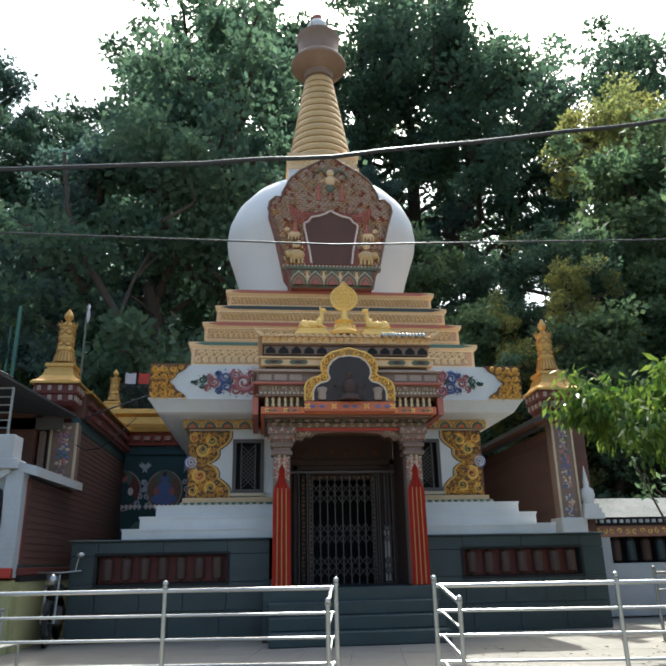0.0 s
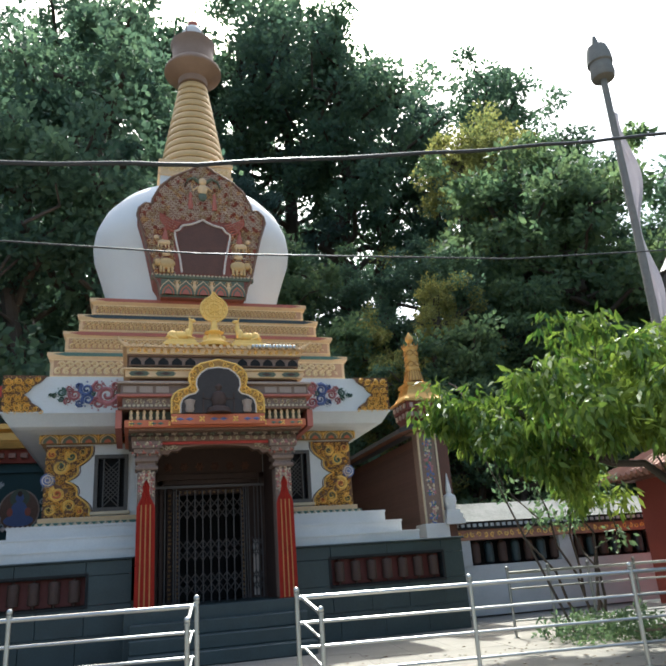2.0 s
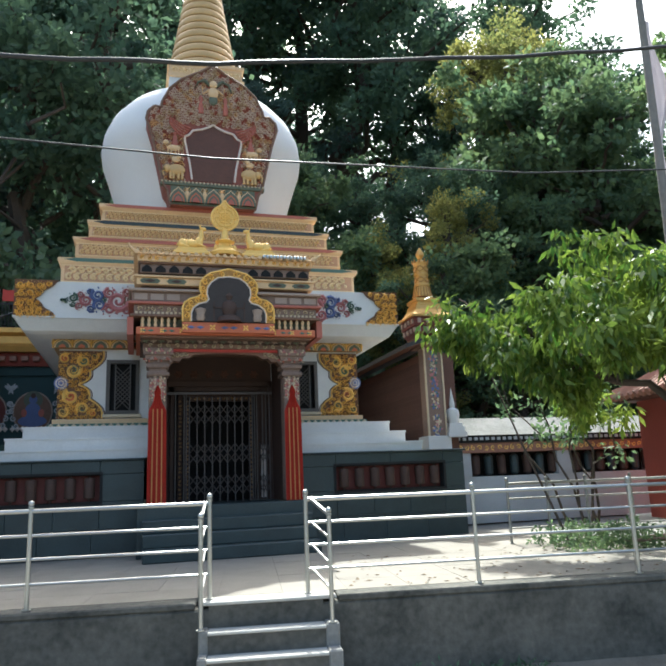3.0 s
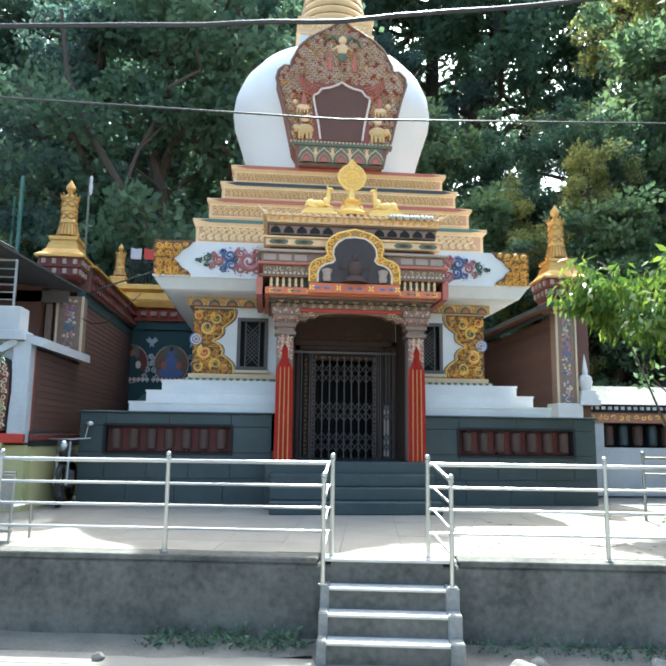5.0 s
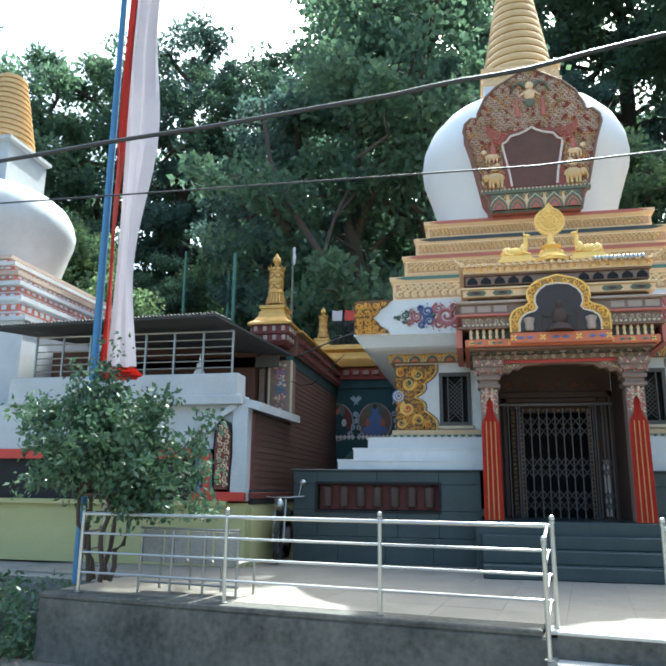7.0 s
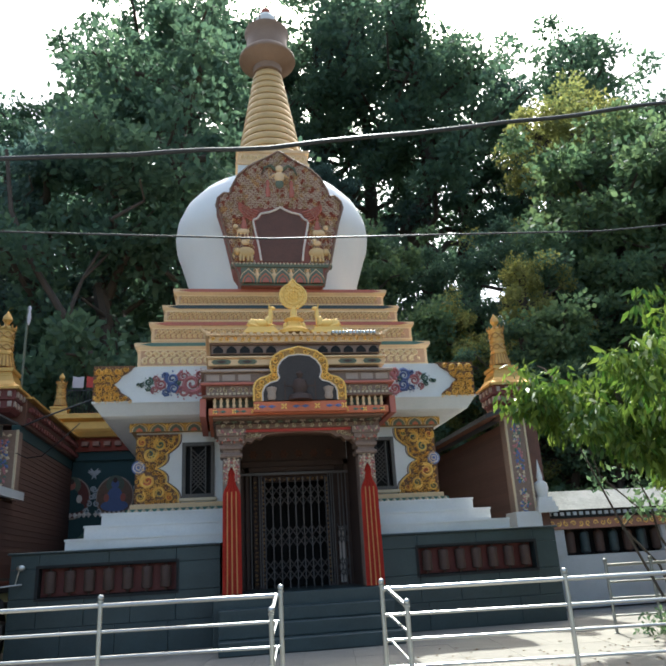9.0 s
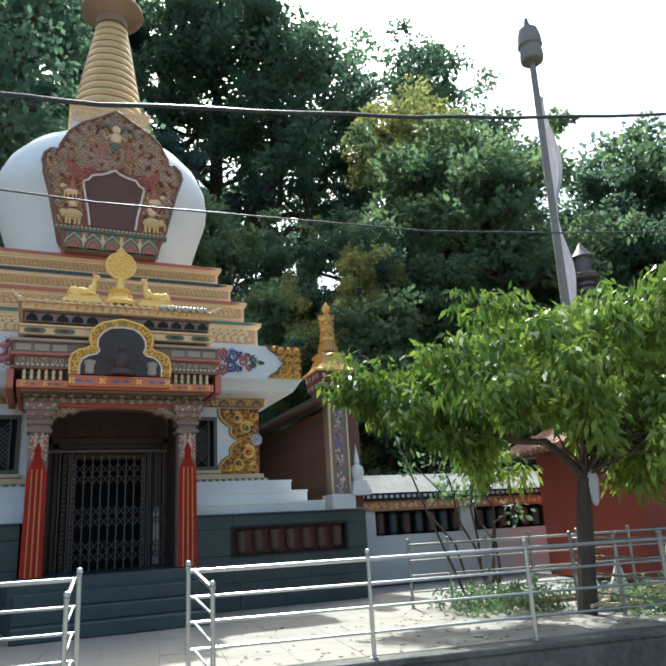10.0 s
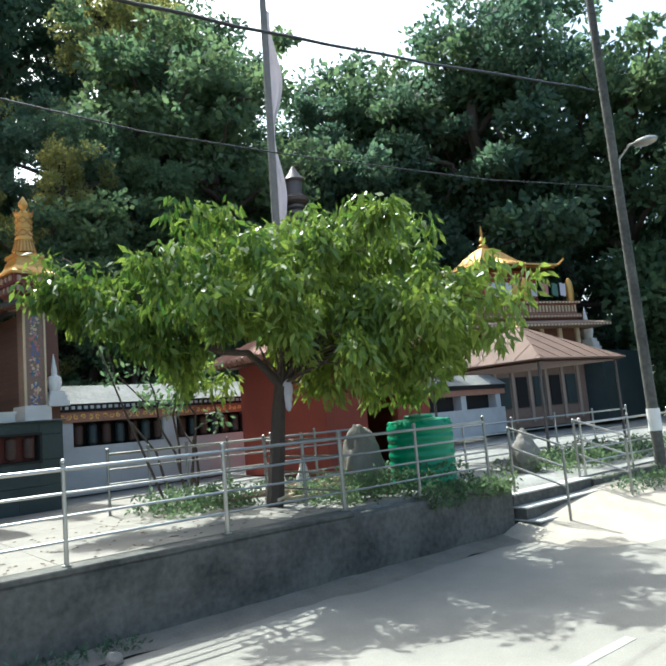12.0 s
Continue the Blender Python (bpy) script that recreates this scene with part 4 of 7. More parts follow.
part("arch_frame", slab(bmesh.new(), trefoil(0.15), 3.74, 4.3), M["gold_dark"], canopy, "gilded trefoil frame")
part("arch_hollow", slab(bmesh.new(), trefoil(0.0), 3.715, 3.76), M["glass"], canopy, "dark glass of the trefoil niche")
bm = bmesh.new()
mid = trefoil(0.085)
for i in range(1, len(mid)):
    a, b = Vector((mid[i - 1][0], mid[i - 1][1])), Vector((mid[i][0], mid[i][1]))
    curl(bm, (a.x + b.x) / 2, (a.y + b.y) / 2, 3.74, 0.05, 1.3, (-1) ** i, i * 1.7, 0.35, 0.025, 9)
for k, r in ((0.15, 0.014), (0.02, 0.012)):
    p = trefoil(k)
    for a, b in zip(p, p[1:]):
        tube(bm, ((a[0], 3.735, a[1]), (b[0], 3.735, b[1])), r, 4)
part("arch_scrollwork", bm, M["gold"], canopy)
bm = bmesh.new()
p = trefoil(0.0)
for a, b in zip(p, p[1:]):
    tube(bm, ((a[0], 3.722, a[1]), (b[0], 3.722, b[1])), 0.014, 4)
part("arch_lining", bm, M["ash"], canopy, "pale inner outline of the trefoil arch")
for x0, x1, z1 in ((-0.24, -0.22, 3.70), (0.22, 0.24, 3.70)):
    part("glazing_bar", B(x0, x1, 3.705, 3.73, 3.39, z1), M["dark_brown"], canopy)
part("glazing_bar", B(-0.24, 0.24, 3.705, 3.73, 3.60, 3.62), M["dark_brown"], canopy)
for x in (-0.43, 0.43):
    part("pale_figure", lathe(bmesh.new(), [(0.05, 3.40), (0.07, 3.44), (0.06, 3.50), (0.075, 3.54), (0.085, 3.58), (0.03, 3.6)], 10, (x, 3.72, 0)), M["tan"], canopy, "", True)
part("niche_figure", lathe(bmesh.new(), [(0.2, 3.39), (0.18, 3.46), (0.10, 3.5), (0.13, 3.6), (0.1, 3.7), (0.05, 3.73), (0.07, 3.8), (0.02, 3.88)], 12, (0, 3.755, 0)), M["dark_brown"], canopy, "", True)

# gilded wheel and deer on the canopy
wheel = thing("dharma_wheel", "gilded wheel of the law on a lotus stand above the porch", "ornament", at=(-0.02, 4.05, 4.515))
bm = lathe(bmesh.new(), [(0.25, 0), (0.27, 0.05), (0.2, 0.10), (0.12, 0.16), (0.10, 0.22), (0.16, 0.26), (0.06, 0.32), (0.05, 0.45)], 16)
for k in range(-2, 3):
    ball(bm, (k * 0.07, -0.05, 0.2 - abs(k) * 0.03), 0.05, (1, 1, 1.4), 6)
part("stand", bm, M["gold"], wheel, "", True)
drop = [(0.215 * math.sin(a), 0.67 - 0.215 * math.cos(a)) for a in [i * math.pi / 14 for i in range(12)]] + [(0.06, 0.885), (0.0, 0.97)]
outline = [(-x, z) for x, z in drop[::-1]] + drop[1:]
bm = slab(bmesh.new(), outline, -0.025, 0.025)
for a, b in zip(outline, outline[1:]):
    tube(bm, ((a[0], -0.03, a[1]), (b[0], -0.03, b[1])), 0.018, 5)
for r in (0.15, 0.09, 0.045):
    for i in range(20):
        a, b = i * math.pi / 10, (i + 1) * math.pi / 10
        tube(bm, ((r * math.cos(a), -0.03, 0.67 + r * math.sin(a)), (r * math.cos(b), -0.03, 0.67 + r * math.sin(b))), 0.012, 4)
for i in range(8):
    a = i * math.pi / 4
    tube(bm, ((0, -0.03, 0.67), (0.15 * math.cos(a), -0.03, 0.67 + 0.15 * math.sin(a))), 0.012, 4)
for i in range(14):
    a = i * math.pi / 7
    ball(bm, (0.18 * math.cos(a), -0.03, 0.67 + 0.18 * math.sin(a)), 0.018, n=6)
part("wheel_disc", bm, M["gold"], wheel)
def deer(s):
    bm = bmesh.new()
    box(bm, -0.33, 0.33, -0.14, 0.14, 0, 0.05, bev=0.01)
    slab(bm, [(-0.30, 0.05), (0.30, 0.05), (0.24, 0.11), (-0.24, 0.11)], -0.12, 0.12)
    ball(bm, (s * 0.02, 0, 0.19), 0.085, (2.3, 0.95, 0.95), 12)
    ball(bm, (s * 0.15, -0.02, 0.18), 0.095, (1.05, 0.9, 1.0), 10)
    ball(bm, (-s * 0.14, 0, 0.22), 0.085, (0.9, 0.85, 1.25), 10)
    tube(bm, [(-s * 0.15, 0, 0.22), (-s * 0.185, 0, 0.33), (-s * 0.185, 0, 0.43)], 0.06, 8, 0.034)
    ball(bm, (-s * 0.215, 0, 0.455), 0.038, (1.7, 0.9, 0.9), 8)
    for y in (-0.035, 0.035):
        tube(bm, [(-s * 0.17, y * 0.6, 0.47), (-s * 0.15, y * 1.6, 0.52)], 0.016, 5, 0.005)
        tube(bm, [(-s * 0.12, y * 2.4, 0.17), (-s * 0.25, y * 2.4, 0.135), (-s * 0.14, y * 2.4, 0.115)], 0.026, 6, 0.016)
        tube(bm, [(s * 0.20, y * 2.4, 0.16), (s * 0.05, y * 2.4, 0.12)], 0.032, 6, 0.02)
    tube(bm, [(s * 0.23, 0, 0.21), (s * 0.27, 0, 0.16)], 0.016, 5, 0.008)
    ob = tagged(obj("deer_statue", bm, M["gold"], True), "gilded kneeling deer statue beside the wheel", "statue", "deer beside the wheel")
    ob.matrix_world = pose(s * 0.53 - 0.02, 4.02, 4.515) @ Matrix.Diagonal((0.85, 0.9, 1.0, 1))
deer(1), deer(-1)

# door opening, frame and folding lattice gate
DY = 5.45
part("lintel_wall", B(-0.96, 0.96, DY + 0.05, DY + 0.3, 2.72, 3.3), M["dark_brown"], temple)
# black sheets added inside the doorway to keep it dark
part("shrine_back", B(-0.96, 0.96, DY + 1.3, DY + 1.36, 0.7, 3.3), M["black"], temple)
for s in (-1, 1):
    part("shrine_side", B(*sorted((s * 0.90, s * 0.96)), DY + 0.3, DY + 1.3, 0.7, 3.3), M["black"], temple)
for s in (-1, 1):
    part("porch_side", B(*sorted((s * 0.955, s * 0.99)), 4.42, DY - 0.01, 0.7, 3.04), M["dark_brown"], temple, "dark side wall of the porch")
bm = bmesh.new()
for i in range(6):
    x = -0.65 + i * 0.26
    for a in range(6):
        petal(bm, x, 2.86, DY + 0.048, 0.085, a * 1.047, 0.6, 0.015)
part("door_carving", bm, M["brown"], temple, "dim painted rosettes over the door")
door = thing("door", "", "")
door.parent = temple
bm = bmesh.new()
for x0, x1, dy, zt in ((-0.96, -0.83, 0.0, 2.74), (-0.79, -0.72, 0.03, 2.64), (-0.66, -0.58, 0.06, 2.56), (-0.54, -0.46, 0.09, 2.48), (0.56, 0.63, 0.09, 2.48), (0.67, 0.73, 0.05, 2.6), (0.88, 0.96, 0.0, 2.74)):
    box(bm, x0, x1, DY + dy, DY + 0.2, 0.7, zt, bev=0.008)
for x0, x1, dy, z0, z1 in ((-0.96, 0.96, 0.0, 2.64, 2.74), (-0.79, 0.73, 0.03, 2.56, 2.64), (-0.66, 0.70, 0.06, 2.48, 2.56), (-0.54, 0.63, 0.09, 2.40, 2.48)):
    box(bm, x0, x1, DY + dy, DY + 0.2, z0, z1, bev=0.008)
part("door_frame", bm, M["dark_brown"], door, "stepped dark timber door frame")
part("side_panel", B(0.73, 0.88, DY + 0.10, DY + 0.16, 0.7, 2.64), M["dark_brown"], door, "dark side panel")
part("side_panel", B(-0.83, -0.79, DY + 0.10, DY + 0.16, 0.7, 2.64), M["dark_brown"], door, "dark side panel")
bm = bmesh.new()
for k in range(24):
    for x, dy in ((-0.62, 0.06), (-0.50, 0.09), (0.595, 0.09)):
        curl(bm, x, 0.78 + k * 0.07, DY + dy, 0.024, 1.2, (-1) ** k, k, 0.35, 0.012, 7)
for k in range(14):
    curl(bm, -0.45 + k * 0.08, 2.44, DY + 0.09, 0.024, 1.2, (-1) ** k, k, 0.35, 0.012, 7)
part("door_carving", bm, M["gold_dark"], door)
gate = thing("folding_gate", "dark iron folding lattice gate, closed across the doorway", "gate")
GX = [-0.47 + i * 0.128 for i in range(9)]
for i, x in enumerate(GX):
    part("bar", B(x - 0.008, x + 0.008, DY - 0.02, DY - 0.005, 0.70, 2.46), M["iron"], gate)
for zc in (0.90, 1.06, 1.42, 1.58, 2.08, 2.24):
    bm = bmesh.new()
    for i in range(8):
        for sg in (1, -1):
            tube(bm, ((GX[i], DY - 0.025, zc - 0.08 * sg), (GX[i + 1], DY - 0.025, zc + 0.08 * sg)), 0.0105, 4)
    part("lattice", bm, M["iron"], gate)
part("top_track", B(-0.96, 0.96, DY - 0.04, DY - 0.003, 2.5, 2.54), M["iron"], gate)
for x in (-0.70, -0.56, -0.52, 0.60, 0.64, 0.68, 0.78, 0.84, 0.90):
    part("folded_bar", B(x - 0.008, x + 0.008, DY - 0.03, DY - 0.006, 0.70, 2.5), M["iron"], gate)
for zc in (0.90, 1.06, 1.42, 1.58):
    bm = bmesh.new()
    for x in (0.72, 0.78, 0.84):
        for sg in (1, -1):
            tube(bm, ((x, DY - 0.03, zc - 0.08 * sg), (x + 0.06, DY - 0.03, zc + 0.08 * sg)), 0.007, 4)
    part("lattice", bm, M["iron"], gate)
part("pale_panel", B(0.76, 0.86, DY + 0.06, DY + 0.10, 0.74, 1.62), M["ash"], gate, "pale panel behind the lattice")


# ---- railings along the terrace ----
def post(parent, u, v, z0, z1, r=0.021, m="steel", cap=True):
    p = part("post", lathe(bmesh.new(), [(r * 2.0, z0), (r * 2.0, z0 + 0.008), (r, z0 + 0.012), (r, z1 - 0.07), (r * 1.25, z1 - 0.065), (r * 1.25, z1 - 0.05), (r * 0.7, z1 - 0.045)], 10, (u, v, 0)), M[m], parent, "", True)
    if cap:
        part("ball_cap", ball(bmesh.new(), (u, v, z1 - 0.025), 0.028, n=10), M[m], p, "", True)
def railing(us, z=0.0, h=0.92, bars=(0.83, 0.62, 0.42, 0.21), v=0.0, m="steel", label="", u0=None, u1=None):
    r = rail_frame(thing("railing", label or "stainless steel pipe railing with ball caps along the terrace edge", "railing", "terrace railings"))
    for u in us:
        post(r, u, v, z, z + h, m=m)
    a, b = (us[0] if u0 is None else u0), (us[-1] if u1 is None else u1)
    for i, bz in enumerate(bars):
        part("rail", tube(bmesh.new(), [(a, v, z + bz), (b, v, z + bz)], 0.019 if i == 0 else 0.013, 8), M[m], r, "", True)
    return r
left_rail = railing([-5.65, -3.85, -2.22, -0.66])
right_rail = railing([0.22, 1.83, 3.43])
end_rail = railing([4.97, 6.22, 7.6], label="weathered steel pipe railing beside the planter", m="steel_old", u0=3.43)

# stair of the terrace with its sloping handrails
stair = rail_frame(thing("stair", "four concrete steps from the road up to the terrace", "stair", kind="structure"))
# sun and shade are in the colours: pale treads, darker risers
for i in range(3):
    part("riser", B(-0.66, 0.34, -0.14 - 0.17 * (3 - i), -0.10, -1.0, -0.775 + 0.178 * (i + 1)), M["wallconc"], stair, "concrete riser, darkened as if in shade")
    part("tread", B(-0.665, 0.345, -0.155 - 0.17 * (3 - i), -0.12, -0.775 + 0.178 * (i + 1), -0.75 + 0.178 * (i + 1), bev=0.006), M["cement"], stair, "worn cement tread, paled as if sunlit")
part("riser", B(-0.66, 0.34, -0.145, 0.1, -1.0, -0.03), M["wallconc"], stair, "concrete riser, darkened as if in shade")
part("landing", B(-0.74, 0.46, -0.16, 0.12, -0.03, -0.002, bev=0.006), M["cement"], stair, "worn cement landing, paled as if sunlit")
for u, cw in ((-0.70, 0.04), (0.40, 0.06)):
    for i in range(3):
        part("cheek", B(u - cw, u + cw, -0.16 - 0.17 * (3 - i), -0.14, -1.0, -0.735 + 0.178 * (i + 1), bev=0.012), M["concrete"], stair)
for u, uu in ((-0.70, -0.72), (0.27, 0.40)):
    r = rail_frame(thing("stair_railing", "sloping stainless steel handrail beside the terrace steps", "railing", "stair railings"))
    post(r, uu, -0.29, -0.20, 0.76)
    for k, (z0, z1) in enumerate(((0.83, 0.70), (0.62, 0.50), (0.42, 0.28), (0.21, 0.07))):
        part("rail", tube(bmesh.new(), [(u, 0, z0), (uu, -0.29, z1)], 0.019 if k == 0 else 0.012, 8), M["steel"], r, "", True)
r = rail_frame(thing("railing", "short return of the steel railing at the end of the terrace", "railing", "terrace railings"))
post(r, -5.95, 0.75, 0, 0.92)
for z in (0.83, 0.62, 0.42, 0.21):
    part("rail", tube(bmesh.new(), [(-5.65, 0, z), (-5.95, 0.75, z)], 0.014, 8), M["steel"], r, "", True)


# ---- more materials ----
M.update({
    "brick": mat("red_brown_painted_wall", (0.29, 0.055, 0.032), (0.19, 0.04, 0.026), 0.8, scale=2.0),
    "plank": mat("brown_red_boards", (0.10, 0.044, 0.031), (0.062, 0.03, 0.022), 0.65, scale=4, rand=0.12),
    "tin": mat("dark_roof_sheet", (0.062, 0.060, 0.060), (0.04, 0.035, 0.032), 0.78, metal=0.1, scale=3, spec=0.3),
    "tin_red": mat("rust_red_tin_roof", (0.155, 0.095, 0.072), (0.095, 0.06, 0.046), 0.8, scale=1.5, mix=0.9, spec=0.25),
    "yellow": mat("pale_yellow_wall", (0.42, 0.40, 0.19), (0.30, 0.28, 0.13), 0.85, scale=1.5),
    "green": mat("green_plastic", (0.010, 0.26, 0.12), (0.008, 0.18, 0.085), 0.38, scale=3, bump=0.03),
    "stone": mat("grey_boulder", (0.23, 0.21, 0.18), (0.11, 0.10, 0.085), 0.9, scale=4, bump=0.8),
    "flag": mat("thin_white_cloth", (0.56, 0.53, 0.56), (0.46, 0.43, 0.47), 0.9, scale=2, bump=0.1),
    "pole_blue": mat("blue_painted_pole", (0.06, 0.19, 0.36), (0.04, 0.12, 0.24), 0.5, scale=5),
    "sand": mat("pale_dusty_sand", (0.40, 0.35, 0.28), (0.26, 0.225, 0.18), 0.95, scale=2.5, fine=45, mix=0.9, bump=0.9),
    "verge": mat("dusty_verge", (0.20, 0.18, 0.145), (0.11, 0.095, 0.075), 0.95, scale=3, fine=50, mix=0.9, bump=0.8),
    "mural": mat("dark_teal_mural", (0.022, 0.062, 0.062), (0.014, 0.034, 0.036), 0.7, scale=3),
    "pole_conc": mat("concrete_pole", (0.25, 0.235, 0.21), (0.14, 0.13, 0.115), 0.85, scale=4, bump=0.4),
    "pole_green": mat("green_painted_steel", (0.06, 0.16, 0.12), (0.04, 0.10, 0.08), 0.5, scale=5),
    "cable": mat("black_cable", (0.02, 0.02, 0.022), (0.03, 0.03, 0.03), 0.5, bump=0),
    "rubber": mat("black_rubber", (0.02, 0.02, 0.02), None, 0.8, bump=0.1),
    "tile": mat("clay_roof_tile", (0.30, 0.15, 0.10), (0.19, 0.09, 0.065), 0.8, scale=6, rand=0.15),
    "line": mat("worn_white_line", (0.36, 0.35, 0.32), (0.24, 0.225, 0.20), 0.85, scale=3, mix=0.9),
})


def planks(parent, x0, x1, y0, y1, z0, z1, n, axis, m="plank"):
    """Horizontal boards, each its own piece, lapped by a few millimetres."""
    dz = (z1 - z0) / n
    for i in range(n):
        a = z0 + i * dz
        if axis == "y":
            bm = bmesh.new()
            vs = [bm.verts.new(p) for p in ((x0, y0, a), (x1 + 0.010, y0, a), (x1, y0, a + dz), (x0, y0, a + dz), (x0, y1, a), (x1 + 0.010, y1, a), (x1, y1, a + dz), (x0, y1, a + dz))]
        else:
            bm = bmesh.new()
            vs = [bm.verts.new(p) for p in ((x0, y0, a), (x0 - 0.010, y0, a), (x0, y0, a + dz), (x1, y0, a + dz), (x0, y1, a), (x0 - 0.010, y1, a), (x0, y1, a + dz), (x1, y1, a + dz))]
        if axis == "y":
            q = ((0, 1, 2, 3), (7, 6, 5, 4), (0, 4, 5, 1), (1, 5, 6, 2), (2, 6, 7, 3), (3, 7, 4, 0))
        else:
            q = ((0, 1, 2), (6, 5, 4), (0, 4, 5, 1), (1, 5, 6, 2), (2, 6, 4, 0))
        for f in q:
            bm.faces.new([vs[k] for k in f])
        part("board", bm, M[m], parent)


def turret(x, y, z, top):
    """A gilded, embossed victory banner on a stepped gilt roof and a corbelled red base."""
    k = (top - z) / 1.5
    q = 0.86 * k
    t = thing("turret", "gilded finial on a stepped golden roof above a painted red base", "turret", "gallery turrets", at=(x, y, z))
    part("base", lathe(bmesh.new(), [(0.30 * q, -0.34 * k), (0.36 * q, -0.28 * k), (0.36 * q, -0.16 * k), (0.40 * q, -0.14 * k), (0.40 * q, 0.02 * k)], sq=True), M["red_dull"], t, "red painted base")
    for z0 in (-0.26, -0.10):
        w = 0.36 if z0 < -0.2 else 0.40
        for u in (-0.30, -0.10, 0.10, 0.30):
            for sx, sy in ((0, -1), (1, 0), (-1, 0)):
                cx, cy = (u * q, sy * w * q) if sy else (sx * w * q, u * q)
                part("corbel", B(cx - 0.038 * q, cx + 0.038 * q, cy - 0.038 * q, cy + 0.038 * q, z0 * k, (z0 + 0.09) * k, bev=0.006), M["tan"], t, "pale painted corbel")
    part("roof", lathe(bmesh.new(), [(0.47 * q, 0.02 * k), (0.47 * q, 0.06 * k), (0.38 * q, 0.11 * k), (0.31 * q, 0.19 * k), (0.28 * q, 0.27 * k), (0.28 * q, 0.30 * k), (0.25 * q, 0.31 * k), (0.25 * q, 0.35 * k), (0.28 * q, 0.36 * k), (0.28 * q, 0.42 * k), (0.14 * q, 0.43 * k)], sq=True), M["gilt"], t, "gilded stepped roof")
    part("neck", lathe(bmesh.new(), [(0.16 * q, 0.42 * k), (0.16 * q, 0.48 * k)], 16), M["red_dull"], t)
    part("bell", lathe(bmesh.new(), [(0.12 * q, 0.47 * k), (0.215 * q, 0.47 * k), (0.205 * q, 0.53 * k), (0.165 * q, 0.66 * k), (0.16 * q, 0.68 * k), (0.175 * q, 0.69 * k), (0.175 * q, 0.73 * k), (0.155 * q, 0.75 * k), (0.15 * q, 0.90 * k), (0.165 * q, 0.91 * k), (0.165 * q, 0.95 * k), (0.15 * q, 0.96 * k), (0.15 * q, 1.12 * k), (0.17 * q, 1.14 * k), (0.17 * q, 1.18 * k), (0.10 * q, 1.20 * k), (0.045 * q, 1.25 * k), (0.05 * q, 1.27 * k), (0.095 * q, 1.33 * k), (0.085 * q, 1.39 * k), (0.03 * q, 1.46 * k), (0.01 * q, 1.5 * k)], 20), M["gilt"], t, "gilded bell finial", True)
    bm = bmesh.new()
    for i in range(18):
        a = i * math.pi / 9
        c, s_ = math.cos(a), math.sin(a)
        tube(bm, [(0.212 * q * c, 0.212 * q * s_, 0.475 * k), (0.19 * q * c, 0.19 * q * s_, 0.57 * k), (0.165 * q * c, 0.165 * q * s_, 0.68 * k)], 0.022 * q, 5, 0.012 * q)
        if i % 2 == 0:
            tube(bm, [(0.165 * q * c, 0.165 * q * s_, 1.16 * k), (0.19 * q * c, 0.19 * q * s_, 1.24 * k)], 0.03 * q, 5, 0.004)
        for zz, am in ((0.82, 0.05), (1.04, 0.055)):
            b = a + math.pi / 9
            z0, z1 = zz + am * math.cos(3 * a), zz + am * math.cos(3 * b)
            tube(bm, [(0.156 * q * c, 0.156 * q * s_, z0 * k), (0.156 * q * math.cos(b), 0.156 * q * math.sin(b), z1 * k)], 0.016 * q, 5)
            tube(bm, [(0.156 * q * c, 0.156 * q * s_, (2 * zz - z0) * k), (0.156 * q * math.cos(b), 0.156 * q * math.sin(b), (2 * zz - z1) * k)], 0.012 * q, 5)
    part("boss", bm, M["gold_dark"], t, "embossed swags and pleats", True)
    return t


def pillar(parent, x0, x1, y, z0, z1, seed):
    p = part("painted_pillar", B(x0, x1, y, y + 0.3, z0, z1, bev=0.01), M["column"], parent, "pillar with painted blue and red figures")
    r = random.Random(seed)
    cx = (x0 + x1) / 2
    for k in ("blue", "cream", "rose", "teal"):
        bm = bmesh.new()
        for i in range(int((z1 - z0) / 0.12)):
            z = z0 + 0.1 + i * 0.12
            if r.random() < 0.6:
                for q in range(5):
                    petal(bm, cx + r.uniform(-0.05, 0.05), z, y - 0.002, r.uniform(0.05, 0.10), q * 1.26 + r.random(), 0.7, 0.012)
        if bm.verts:
            part("pillar_paint", bm, M[k], p)
    part("pillar_edge", mbox(mbox(bmesh.new(), 1, x0 - 0.015, x0 + 0.02, y - 0.02, y + 0.02, z0, z1), 1, x1 - 0.02, x1 + 0.015, y - 0.02, y + 0.02, z0, z1), M["cream"], p)


# ---- left gallery ----
gal = thing("gallery", "brown boarded side gallery with a sloping roof and painted pillar", "gallery")
part("gallery_body", B(-8.8, -4.60, 3.75, 10.2, 0, 2.25), M["brick"], gal)
part("gallery_upper", B(-8.8, -4.60, 5.85, 10.2, 2.25, 3.35), M["brown"], gal)
planks(gal, -4.60, -4.575, 3.75, 10.2, 1.10, 2.25, 12, "y")
planks(gal, -4.60, -4.575, 5.85, 10.2, 2.25, 3.35, 12, "y")
part("red_skirting", B(-4.62, -4.55, 3.70, 10.2, 0.96, 1.06, bev=0.01), M["red_dull"], gal)
part("dark_skirting", B(-4.62, -4.56, 3.72, 10.2, 1.06, 1.10), M["slate"], gal)
part("dark_skirting", B(-4.62, -4.555, 3.72, 10.2, 0.88, 0.96), M["black"], gal)
part("yellow_base", B(-4.62, -4.565, 3.72, 10.2, 0.0, 0.88), M["yellow"], gal)
bm = bmesh.new()
